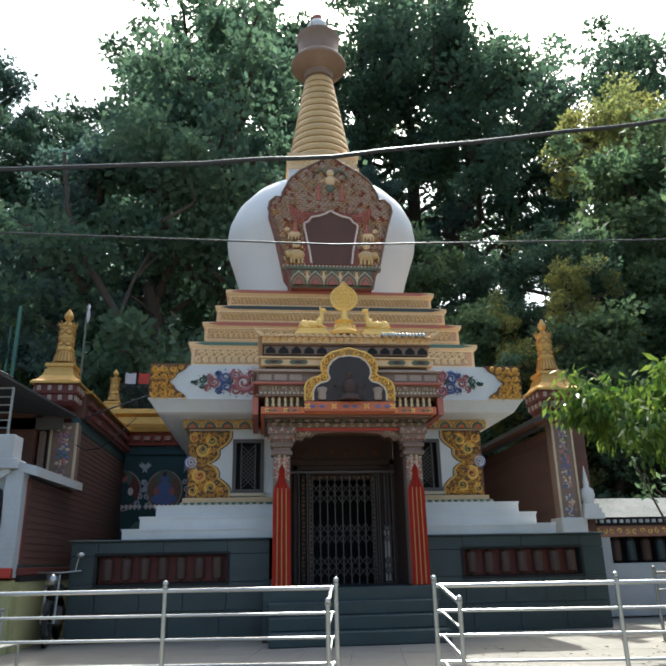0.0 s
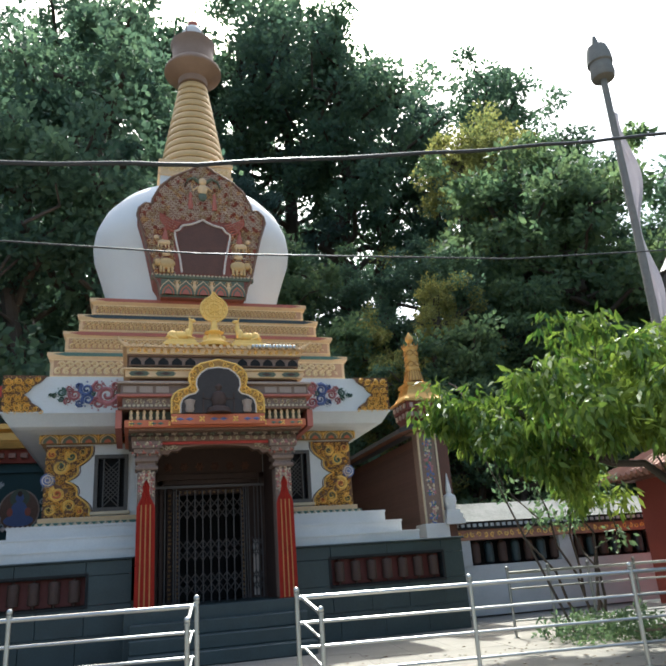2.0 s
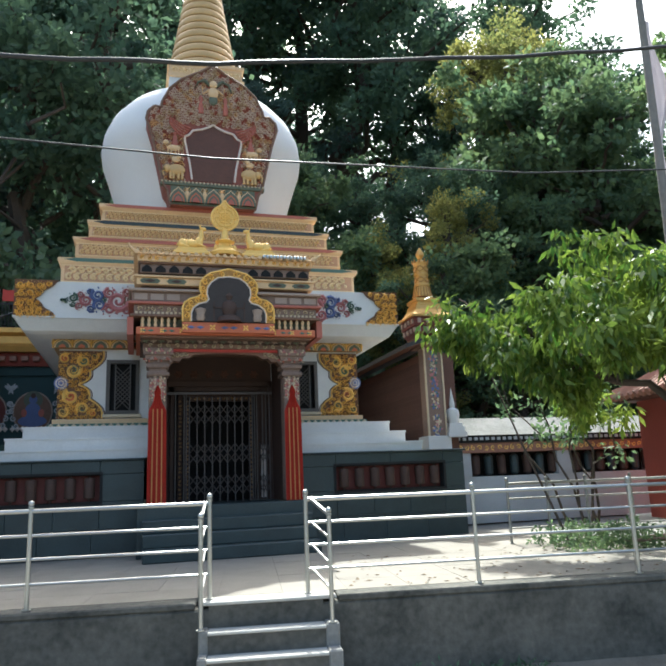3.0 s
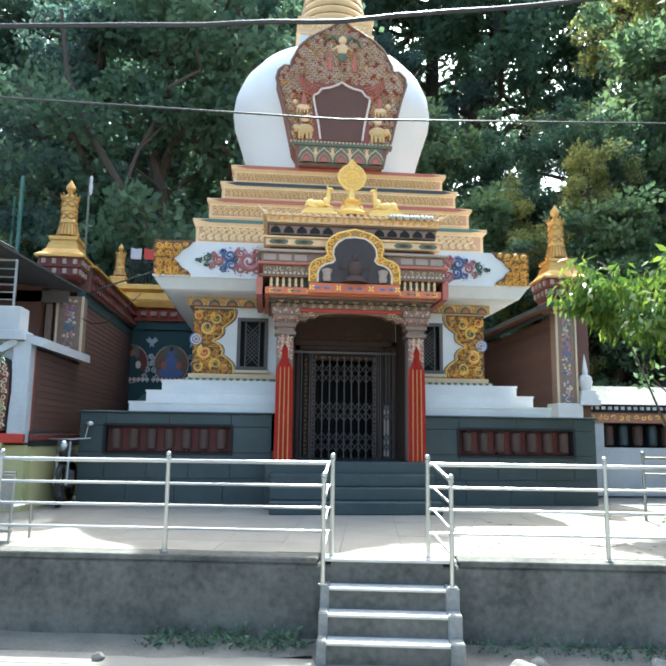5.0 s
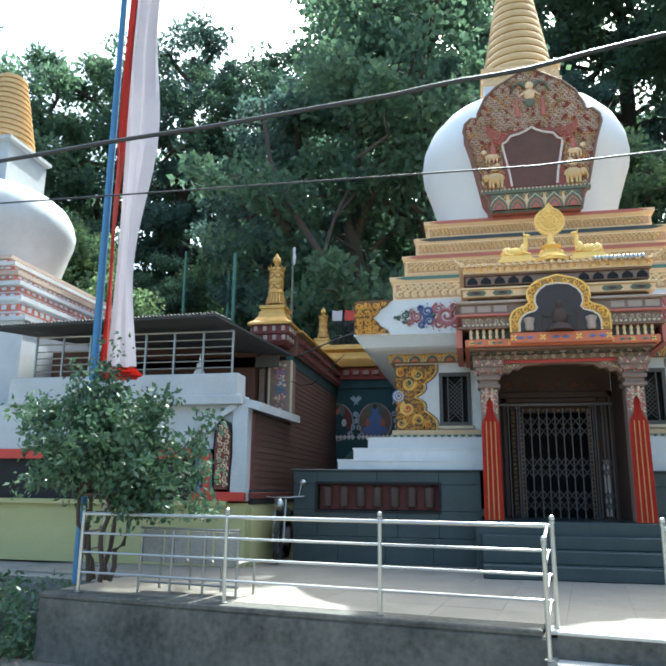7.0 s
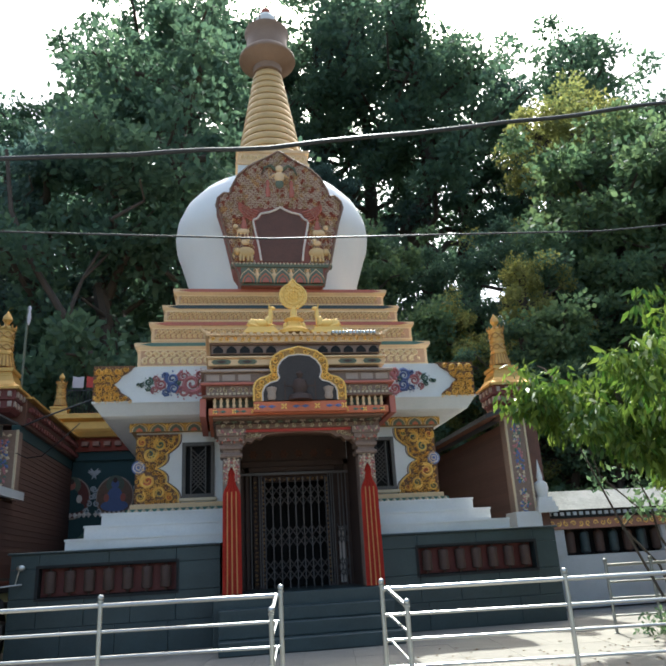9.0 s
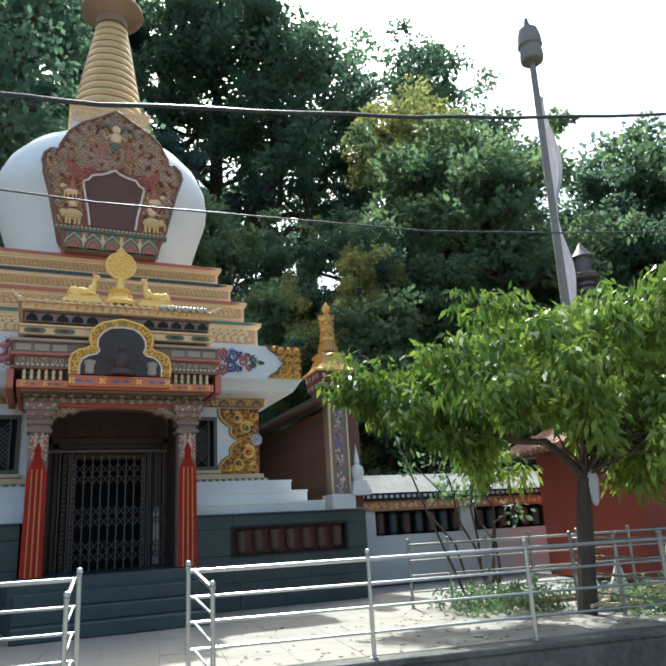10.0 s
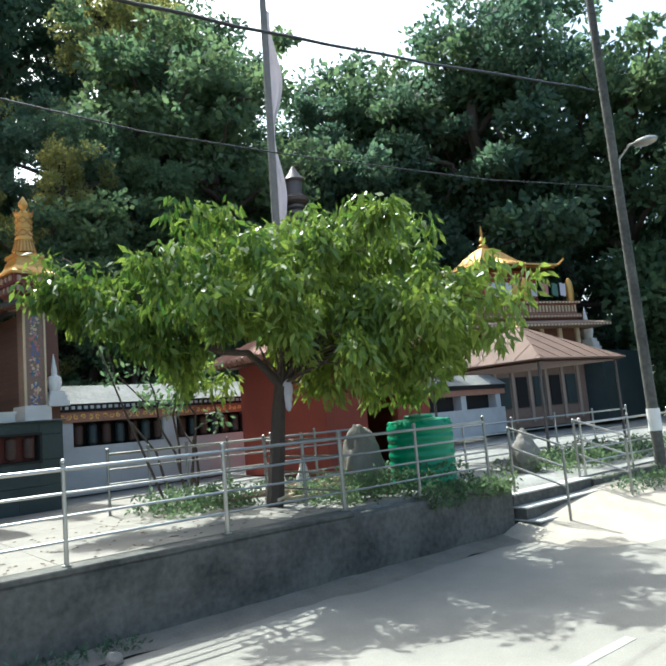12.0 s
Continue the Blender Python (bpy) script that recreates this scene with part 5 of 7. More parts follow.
vs = [bm.verts.new(p) for p in ((-4.85, 3.55, 2.50), (-4.45, 3.55, 2.40), (-4.40, 5.9, 2.42), (-4.85, 5.9, 2.50), (-4.85, 3.55, 2.38), (-4.45, 3.55, 2.27), (-4.40, 5.9, 2.29), (-4.85, 5.9, 2.38))]
for f in ((0, 1, 2, 3), (7, 6, 5, 4), (0, 4, 5, 1), (1, 5, 6, 2), (2, 6, 7, 3), (3, 7, 4, 0)):
    bm.faces.new([vs[k] for k in f])
part("white_coping", bm, M["whitewash"], gal, "white sloping coping")
pillar(gal, -4.98, -4.55, 5.78, 2.30, 3.45, 4)
# no opening here: a black sheet holds the bay's shade in its colour
part("dark_opening", B(-6.2, -5.05, 5.80, 5.84, 2.4, 3.35), M["black"], gal, "black sheet standing in for the darkness of an open bay")
part("bay_frame", mbox(mbox(bmesh.new(), 1, -5.16, -5.06, 5.74, 5.82, 2.4, 3.4), 1, -6.2, -5.06, 5.74, 5.82, 3.3, 3.4), M["column"], gal)
part("eave_beam", B(-4.70, -4.56, 5.9, 10.2, 3.35, 3.56, bev=0.01), M["mural"], gal, "dark painted eave beam")
part("parapet", B(-5.2, -4.50, 5.95, 10.2, 3.56, 4.02, bev=0.01), M["brown"], gal, "red brown dentilled parapet")
# dentils take the darkened red for the deep shade at the eave
for i in range(22):
    part("dentil", B(-4.52, -4.44, 6.05 + i * 0.19, 6.15 + i * 0.19, 3.62, 3.70), M["red_dull"], gal)
    part("dentil", B(-4.52, -4.42, 6.10 + i * 0.19, 6.20 + i * 0.19, 3.82, 3.90), M["red_dull"], gal)
part("parapet_cap", B(-5.2, -4.40, 5.95, 10.2, 4.02, 4.06), M["gilt"], gal)
turret(-4.90, 5.8, 4.05, 5.58)
turret(-4.95, 10.3, 4.5, 5.68)

# painted wall at the back, between gallery and temple
back = thing("mural_wall", "dark painted wall with seated figures under a tiled golden cornice", "wall")
part("mural_ground", B(-5.4, -2.6, 10.2, 10.5, 0.0, 3.55), M["mural"], back, "dark teal mural")
part("mural_band", B(-5.4, -2.6, 10.14, 10.5, 3.55, 3.75), M["mural"], back)
part("brick_cornice", B(-5.4, -2.6, 10.05, 10.5, 3.75, 4.05), M["brick"], back)
bm = bmesh.new()
for i in range(12):
    box(bm, -5.3 + i * 0.24, -5.16 + i * 0.24, 9.92, 10.1, 3.85, 3.95)
part("dentil_frieze", bm, M["tile"], back)
part("gold_cornice", lathe(bmesh.new(), [(0.0, 0), (1.5, 0.0), (1.55, 0.12), (1.45, 0.2), (1.45, 0.36), (1.6, 0.42), (1.6, 0.52), (1.2, 0.62)], sq=True, at=(-4.0, 11.4, 4.05)), M["gilt"], back, "gilded cornice")
def oval(x, z, r, tall, y, k, name="painted_figure"):
    return part(name, slab(bmesh.new(), [(x + r * math.cos(a * math.pi / 12), z + r * tall * math.sin(a * math.pi / 12)) for a in range(24)], y, 10.2), M[k], back)
for x, halo, robe in ((-4.55, "red_dull", "mural"), (-3.6, "carved", "blue")):
    oval(x, 2.72, 0.42, 1.12, 10.190, "tan", "halo")
    oval(x, 2.72, 0.39, 1.12, 10.186, halo, "halo")
    oval(x, 3.00, 0.20, 1.0, 10.182, "olive", "halo")
    oval(x, 2.52, 0.30, 0.42, 10.178, robe)
    oval(x, 2.72, 0.17, 1.25, 10.174, robe)
    oval(x, 3.00, 0.085, 1.15, 10.170, "blue" if robe == "blue" else "pink")
    oval(x, 3.09, 0.05, 1.2, 10.168, "dark_brown")
    for d in (-1, 1):
        oval(x + d * 0.18, 2.70, 0.06, 1.5, 10.172, "ash" if robe == "mural" else "pink")
    bm = bmesh.new()
    for q in range(9):
        petal(bm, x - 0.40 + q * 0.10, 2.28, 10.185, 0.13, math.pi / 2, 0.9, 0.012)
    part("panel_carving", bm, M["ash"], back, "painted lotus seat")
    bm = bmesh.new()
    for d in (-1, 1):
        for q in range(4):
            petal(bm, x + d * 0.42, 3.12 + 0.05 * q, 10.188, 0.30 - 0.04 * q, math.pi / 2 - d * (0.5 + 0.35 * q), 0.35, 0.01)
            curl(bm, x + d * (0.46 + 0.05 * q), 2.90 - 0.16 * q, 10.188, 0.07, 1.3, d, q, 0.3, 0.008, 9)
    part("painted_cloud", bm, M["whitewash"], back, "pale painted cloud")
for x in (-5.0, -4.1, -3.2):
    part("painted_hill", slab(bmesh.new(), [(x - 0.5, 1.2), (x - 0.36, 1.75), (x - 0.1, 2.02), (x + 0.12, 1.98), (x + 0.36, 1.7), (x + 0.5, 1.2)], 10.192, 10.2), M["teal"], back)
    part("painted_hill", slab(bmesh.new(), [(x - 0.28, 1.2), (x - 0.2, 1.55), (x, 1.72), (x + 0.2, 1.55), (x + 0.28, 1.2)], 10.188, 10.2), M["brown"], back)

# ---- white house with balcony ----
house = thing("house", "white house with an upper balcony, dark roof and yellow base", "house")
HY = 3.6
part("yellow_wall", B(-12, -4.62, HY, HY + 0.3, 0.0, 0.90), M["yellow"], house, "pale yellow lower wall")
part("yellow_ledge", B(-12, -4.9, HY - 0.08, HY, 0.86, 0.93), M["yellow"], house)
# plain black sheet; the darkness behind the windows is its colour
part("dark_front", B(-12, -5.35, HY + 0.05, HY + 0.25, 0.93, 1.60), M["black"], house, "black sheet for the darkness of the window band")
part("red_band", B(-12, -5.3, HY - 0.03, HY + 0.02, 1.55, 1.70), M["red"], house)
part("white_upper", B(-12, -4.75, HY, HY + 0.3, 1.70, 2.40), M["whitewash"], house)
part("white_parapet", B(-8.7, -4.78, HY - 0.12, HY + 0.25, 2.40, 2.84, bev=0.01), M["whitewash"], house, "white balcony parapet")
part("parapet_step", B(-6.0, -4.70, HY - 0.16, HY + 0.25, 2.36, 2.50, bev=0.01), M["whitewash"], house)
part("pilaster", B(-4.86, -4.62, HY - 0.06, HY + 0.2, 0.93, 2.35, bev=0.01), M["whitewash"], house)
door_b = part("door_surround", mbox(mbox(mbox(bmesh.new(), 1, -5.42, -5.38, HY - 0.06, HY, 0.93, 1.68), 1, -5.18, -5.12, HY - 0.06, HY, 0.93, 1.68), 1, -5.42, -5.12, HY - 0.06, HY, 1.62, 1.68), M["teal"], house, "green door surround")
part("red_pilaster", B(-5.32, -5.18, HY - 0.05, HY, 0.93, 1.62), M["red"], house)
part("blue_strip", B(-5.38, -5.32, HY - 0.055, HY, 0.93, 1.62), M["blue"], house)
part("red_sill", B(-5.45, -4.62, HY - 0.09, HY, 0.93, 1.06, bev=0.01), M["red"], house)
arch_p = [(-5.10, 1.10), (-5.12, 1.6), (-5.10, 1.95), (-5.02, 2.12), (-4.93, 2.05), (-4.88, 1.9), (-4.87, 1.6), (-4.90, 1.10)]
part("panel_surround", slab(bmesh.new(), [(x + (-0.035 if x < -5.0 else 0.035), z + (0.04 if z > 1.2 else 0)) for x, z in arch_p], HY - 0.06, HY), M["black"], house, "dark outline of the arched panel")
part("painted_panel", slab(bmesh.new(), arch_p, HY - 0.07, HY), M["red_dull"], house, "arched painted panel")
bm = bmesh.new()
for k in range(22):
    curl(bm, -4.99 + 0.05 * (-1) ** k, 1.16 + k * 0.04, HY - 0.072, 0.045, 1.2, (-1) ** k, k, 0.35, 0.02, 8)
part("panel_carving", bm, M["cream"], house)
part("panel_hood", slab(bmesh.new(), [(-5.5, 1.9), (-5.0, 2.3), (-4.80, 2.42), (-4.80, 2.3), (-5.0, 2.18), (-5.2, 1.95)], HY - 0.10, HY), M["whitewash"], house, "white pointed hood")
part("balcony_floor", B(-8.7, -4.8, HY, 5.8, 2.36, 2.42), M["whitewash"], house)
part("room_back", B(-12, -5.2, 5.6, 5.8, 2.4, 3.7), M["brown"], house)
bm = bmesh.new()
vs = [bm.verts.new(p) for p in ((-9.0, 3.15, 3.63), (-5.06, 3.15, 3.70), (-4.50, 5.6, 3.53), (-9.0, 5.84, 3.95), (-9.0, 3.15, 3.60), (-5.06, 3.15, 3.665), (-4.50, 5.6, 3.495), (-9.0, 5.84, 3.91))]
for f in ((0, 1, 2, 3), (7, 6, 5, 4), (0, 4, 5, 1), (1, 5, 6, 2), (2, 6, 7, 3), (3, 7, 4, 0)):
    bm.faces.new([vs[k] for k in f])
part("house_roof", bm, M["tin"], house, "dark sheet roof")
bm = bmesh.new()
for i in range(66):
    x = -8.98 + i * 0.06
    tube(bm, ((x, 3.13, 3.645 + 0.0178 * (x + 9.0)), (x, 3.9, 3.70 + 0.0178 * (x + 9.0))), 0.018, 5)
part("roof_rib", bm, M["tin"], house, "corrugated edge of the roof sheet")
part("eave_board", B(-8.6, -4.75, 5.60, 5.64, 3.30, 3.50), M["window_grey"], house)
bal = thing("balcony_railing", "pale steel balcony railing on the white house", "railing", at=(0, 0, 0))
for i in range(8):
    x = -8.35 + i * 0.49
    part("post", B(x - 0.015, x + 0.015, HY - 0.02, HY + 0.01, 2.84, 3.53), M["steel_old"], bal)
for z in (2.95, 3.06, 3.17, 3.28, 3.40, 3.53):
    part("rail", tube(bmesh.new(), [(-8.35, HY, z), (-4.92, HY, z)], 0.012 if z < 3.5 else 0.018, 6), M["steel_old"], bal, "", True)
def chorten(x, y, z, h, label="small white chorten with a pointed top"):
    k = h
    t = thing("chorten", label, "shrine", "small chortens", at=(x, y, z))
    part("base", lathe(bmesh.new(), [(0.20 * k, 0), (0.20 * k, 0.1 * k), (0.17 * k, 0.1 * k), (0.17 * k, 0.2 * k), (0.14 * k, 0.2 * k), (0.14 * k, 0.28 * k)], sq=True), M["white"], t)
    part("dome", lathe(bmesh.new(), [(0.10 * k, 0.28 * k), (0.14 * k, 0.45 * k), (0.12 * k, 0.55 * k), (0.05 * k, 0.6 * k), (0.06 * k, 0.66 * k), (0.03 * k, 0.85 * k), (0.005, 1.0 * k)], 14), M["white"], t, "", True)
chorten(-5.5, HY + 0.1, 2.84, 0.36)

# twin stupa beyond the house
twin = thing("stupa", "second white stupa with painted tiers and ochre spire", "stupa")
TX, TY = -14.4, 9.6
for i, (h, z0, z1, m) in enumerate(((5.0, 0, 4.2, "whitewash"), (4.5, 4.2, 4.75, "whitewash"), (4.25, 4.75, 5.15, "whitewash"), (3.9, 5.15, 5.5, "tan"), (3.5, 5.5, 5.85, "whitewash"), (3.0, 5.85, 6.2, "tan"))):
    part("tier", lathe(bmesh.new(), [(h, z0), (h, z1 - 0.1), (h + 0.06, z1 - 0.08), (h + 0.06, z1)], sq=True, at=(TX, TY, 0)), M[m], twin)
    if i:
        for f0, f1, seed in ((0.10, 0.38, 1), (0.46, 0.72, 2)):
            a, b = z0 + f0 * (z1 - z0), z0 + f1 * (z1 - z0)
            part("tier_band", lathe(bmesh.new(), [(h + 0.01, a), (h + 0.01, b)], sq=True, at=(TX, TY, 0)), M["pink"], twin, "faded red painted band")
            bm = bmesh.new()
            r = random.Random(seed + i)
            for q in range(44):
                w = r.uniform(0.05, 0.09)
                x = TX - h + 0.1 + q * (2 * h - 0.2) / 43
                box(bm, x - w, x + w * 0.4, TY - h - 0.03, TY - h, a + 0.03, b - 0.02)
                y = TY - h + 0.1 + q * (2 * h - 0.2) / 43
                box(bm, TX + h, TX + h + 0.03, y - w, y + w * 0.4, a + 0.03, b - 0.02)
            part("tier_block", bm, M["whitewash"], twin)
part("dome", lathe(bmesh.new(), [(1.72, 6.16), (1.80, 6.6), (2.07, 7.6), (2.17, 7.9), (2.20, 8.15), (2.12, 8.45), (1.95, 8.75), (1.65, 9.0), (1.3, 9.2), (0.9, 9.32), (0.3, 9.34)], 48, (TX, TY, 0)), M["whitewash"], twin, "", True)
part("harmika", lathe(bmesh.new(), [(0.85, 9.2), (0.85, 10.4), (0.95, 10.45), (0.95, 10.55), (0.5, 10.6)], sq=True, at=(TX, TY, 0)), M["whitewash"], twin)
for i in range(13):
    r, z = 0.86 - i * 0.035, 10.6 + i * 0.18
    part("spire_ring", lathe(bmesh.new(), [(r - 0.05, z), (r, z + 0.03), (r, z + 0.11), (r - 0.06, z + 0.14), (r - 0.06, z + 0.18)], 20, (TX, TY, 0)), M["spire"], twin, "", True)

# ---- flagpoles ----
def flagpole(x, y, z0, z1, r, lean, m, label):
    p = thing("flagpole", label, "flagpole", "flagpoles", at=(x, y, z0))
    part("pole", tube(bmesh.new(), [(0, 0, 0), (lean * 0.5, 0, (z1 - z0) / 2), (lean, 0, z1 - z0)], r, 10, r * 0.75), M[m], p, "", True)
    return p
def banner(parent, x0, w, z0, z1, m, seed, name="flag", n=40, y=0.0, taper=1.0, waist=0.0):
    bm = bmesh.new()
    rows = []
    for j in range(n + 1):
        f = j / n
        z = z0 + (z1 - z0) * f
        row_ = []
        for i in range(9):
            g = i / 8
            ww = w * (1 - waist * math.sin(f * 2.3 * math.pi + seed) ** 2) * (taper + (1 - taper) * f)
            row_.append(bm.verts.new((x0 + ww * g + 0.02 * math.sin(f * 9 + g * 2), y + 0.10 * g * math.sin(f * 7 + g * 4 + seed) + 0.03 * math.sin(g * 14 + f * 3), z - 0.04 * g)))
        rows.append(row_)
    for a, b in zip(rows, rows[1:]):
        for i in range(8):
            bm.faces.new((a[i], a[i + 1], b[i + 1], b[i]))
    bmesh.ops.solidify(bm, geom=bm.faces, thickness=0.004)
    return part(name, bm, M[m], parent, "", True)
fp1 = flagpole(-6.0, 1.5, 0, 11.5, 0.055, -0.08, "pole_blue", "blue painted flagpole with a long white prayer flag edged in red")
banner(fp1, 0.06, 0.10, 2.50, 11.0, "red", 0.0, "red_edge", y=-0.01)
fl = banner(fp1, 0.15, 0.46, 2.63, 11.0, "flag", 0.4, "flag", waist=0.35)
banner(fp1, 0.08, 0.53, 2.46, 2.62, "red", 0.4, "red_hem", n=4)
fp2 = flagpole(13.25, 9.0, 0, 17.4, 0.14, 0.4, "pole_conc", "tall pole with grey cylindrical top and white prayer flag")
part("banner_top", lathe(bmesh.new(), [(0.1, 15.9), (0.36, 15.95), (0.40, 16.1), (0.36, 16.5), (0.42, 16.55), (0.40, 16.9), (0.33, 17.2), (0.12, 17.35), (0.06, 17.7)], 14, (0.38, 0, 0)), M["pole_conc"], fp2, "grey cylindrical victory banner", True)
banner(fp2, 0.25, 0.62, 6.2, 14.6, "flag", 1.1, "flag", taper=1.0, waist=0.6)

# ---- right gallery, prayer wall ----
galr = thing("gallery", "dark brown boarded side gallery with a painted pillar", "gallery")
part("gallery_body", B(4.30, 4.95, 6.35, 13.0, 0.0, 3.45), M["brown"], galr)
planks(galr, 4.30, 4.33, 6.4, 13.0, 1.40, 3.3, 18, "x")
pillar(galr, 4.28, 4.66, 6.28, 1.3, 3.55, 9)
part("pillar_base", B(4.22, 4.72, 6.2, 6.7, 0, 1.75, bev=0.01), M["white"], galr)
bm = bmesh.new()
vs = [bm.verts.new(p) for p in ((3.75, 5.9, 3.55), (5.3, 5.9, 4.05), (5.3, 13, 4.05), (3.75, 13, 3.55), (3.75, 5.9, 3.47), (5.3, 5.9, 3.97), (5.3, 13, 3.97), (3.75, 13, 3.47))]
for f in ((0, 1, 2, 3), (7, 6, 5, 4), (0, 4, 5, 1), (1, 5, 6, 2), (2, 6, 7, 3), (3, 7, 4, 0)):
    bm.faces.new([vs[k] for k in f])
part("gallery_roof", bm, M["tin"], galr, "dark sloping roof")
bm = bmesh.new()
for i in range(28):
    y = 6.0 + i * 0.25
    tube(bm, ((3.78, y, 3.49), (4.3, y, 3.66)), 0.035, 4)
part("rafters", bm, M["brown"], galr)
part("capital_band", mbox(mbox(bmesh.new(), 1, 4.18, 4.76, 6.2, 6.7, 3.55, 3.68), 1, 4.12, 4.82, 6.15, 6.75, 3.68, 3.84), M["carved"], galr)
turret(4.39, 6.4, 4.12, 5.74)
pw = thing("prayer_wall", "long white wall with a row of prayer wheels under an orange frieze", "wall")
WY = 6.5
part("wall_base", B(4.95, 22, WY, WY + 0.5, 0, 0.92), M["whitewash"], pw, "white lower wall")
# niche back is black for the shade behind the wheels
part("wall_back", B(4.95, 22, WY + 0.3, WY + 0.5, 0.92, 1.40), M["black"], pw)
for i in range(8):
    x = 5.2 + i * 2.35
    part("niche_pier", B(x - 0.28 + 0.28 * (i == 0) - 0.2 * (i == 0), x + 0.05, WY - 0.02, WY + 0.3, 0.92, 1.40), M["whitewash"], pw)
for i in range(34):
    x = 5.42 + i * 0.30
    if (x - 5.2) % 2.35 > 0.2:
        part("prayer_wheel", lathe(bmesh.new(), [(0.02, 0.93), (0.09, 0.98), (0.095, 1.30), (0.08, 1.34), (0.02, 1.38)], 10, (x, WY + 0.14, 0)), M["slate" if i % 2 else "dark_brown"], pw, "dark prayer wheel", True)
part("orange_frieze", B(4.9, 22, WY - 0.06, WY + 0.5, 1.40, 1.60, bev=0.006), M["tile"], pw, "orange painted frieze")
bm = bmesh.new()
for i in range(56):
    curl(bm, 5.0 + i * 0.15, 1.50, WY - 0.06, 0.055, 1.2, (-1) ** i, i, 0.3, 0.015, 8)
part("frieze_scrollwork", bm, M["gold"], pw)
part("dentil_board", B(4.6, 22, WY - 0.10, WY + 0.55, 1.60, 1.75), M["black"], pw)
bm = bmesh.new()
for i in range(90):
    box(bm, 4.66 + i * 0.13, 4.73 + i * 0.13, WY - 0.13, WY - 0.09, 1.65, 1.71)
part("dentil_frieze", bm, M["whitewash"], pw)
bm = bmesh.new()
vs = [bm.verts.new(p) for p in ((4.6, WY - 0.16, 1.75), (22, WY - 0.16, 1.75), (22, WY + 0.5, 2.15), (4.9, WY + 0.5, 2.15), (4.6, WY + 1.0, 1.75), (22, WY + 1.0, 1.75))]
for f in ((0, 1, 2, 3), (3, 2, 5, 4), (0, 3, 4), (1, 5, 2), (0, 4, 5, 1)):
    bm.faces.new([vs[k] for k in f])
part("wall_roof", bm, M["concrete"], pw, "white sloping coping")
chorten(4.85, 6.35, 1.72, 1.0, "small white chorten on the end of the prayer wall")

# ---- red hut with tiled roof ----
HUT = pose(8.15, 2.5, 0, 0, 0, RAIL)
hut = thing("hut", "red painted hut with a clay tile roof behind the tree", "hut")
hut.matrix_world = HUT
bm = bmesh.new()
for a in ((0, 1.0, 0, 0.2, 0, 2.3), (1.82, 2.75, 0, 0.2, 0, 2.3), (1.0, 1.82, 0, 0.2, 1.95, 2.3), (0, 0.2, 0.2, 2.8, 0, 2.3), (2.55, 2.75, 0.2, 2.8, 0, 2.3), (0, 2.75, 2.8, 3.0, 0, 2.3)):
    part("hut_wall", B(*a), M["brick"], hut, "red painted wall")
part("hut_floor", B(0.2, 2.55, 0.2, 2.8, 0.0, 0.05), M["black"], hut)
part("hut_ceiling", B(-0.3, 3.05, -0.3, 3.2, 2.3, 2.36), M["brown"], hut)
part("roof_core", lathe(bmesh.new(), [(1.85, 2.36), (0.1, 3.38)], sq=True, at=(1.375, 1.4, 0)), M["tile"], hut)
for j in range(7):
    f = j / 7
    h = 1.92 * (1 - f) + 0.12
    z = 2.34 + 1.02 * f
    n = max(2, int(2 * h / 0.2))
    for i in range(n):
        x = -h + (i + 0.5) * 2 * h / n
        for ax in (0, 1):
            bm = bmesh.new()
            if ax == 0:
                tube(bm, ((1.375 + x, 1.4 - h, z), (1.375 + x * 0.85, 1.4 - h + 0.34, z + 0.20)), 0.085, 6)
            else:
                tube(bm, ((1.375 - h, 1.4 + x, z), (1.375 - h + 0.34, 1.4 + x * 0.85, z + 0.20)), 0.085, 6)
            part("roof_tile", bm, M["tile"], hut)

# ---- tank, standing stone, clutter ----
tank = thing("water_tank", "green plastic water tank with ribbed sides", "tank", at=(7.35, -0.15, -0.05))
prof = [(0.44, 0.0)]
for i in range(6):
    z = 0.05 + i * 0.125
    prof += [(0.475, z), (0.49, z + 0.03), (0.49, z + 0.075), (0.475, z + 0.10)]
prof += [(0.49, 0.82), (0.49, 0.90), (0.44, 0.97), (0.30, 1.0), (0.05, 1.01)]
part("tank_body", lathe(bmesh.new(), prof, 32), M["green"], tank, "", True)
part("lid", lathe(bmesh.new(), [(0.22, 1.0), (0.22, 1.04), (0.19, 1.06), (0.02, 1.07)], 20), M["green"], tank, "", True)
bm = bmesh.new()
for i in range(8):
    a = i * math.pi / 4
    ball(bm, (0.43 * math.cos(a), 0.43 * math.sin(a), 0.94), 0.06, (1, 1, 0.8), 6)
part("lug", bm, M["green"], tank, "", True)


def boulder(x, y, z, w, d, h, seed, m="stone", name="stone", label="grey rounded boulder by the railing", tip=0.45):
    bm = bmesh.new()
    bmesh.ops.create_icosphere(bm, subdivisions=4, radius=1)
    for v in bm.verts:
        n = noise.noise(v.co * 1.3 + Vector((seed, 0, 0))) * 0.22 + noise.noise(v.co * 4 + Vector((seed, 5, 0))) * 0.09 + noise.noise(v.co * 9 + Vector((seed, 2, 3))) * 0.04
        v.co *= 1 + n
        k = 1 - tip * max(0, v.co.z)
        v.co.x *= w / 2 * k
        v.co.y *= d / 2 * k
        v.co.z = (v.co.z + 0.75) * h / 1.75
    ob = tagged(obj(name, bm, M[m], True), label, "stone")
    ob.location = (x, y, z)
    return ob
boulder(6.62, 0.40, -0.06, 0.74, 0.50, 1.0, 17, name="standing_stone", label="upright grey standing stone with a worn painted mark", tip=0.22)
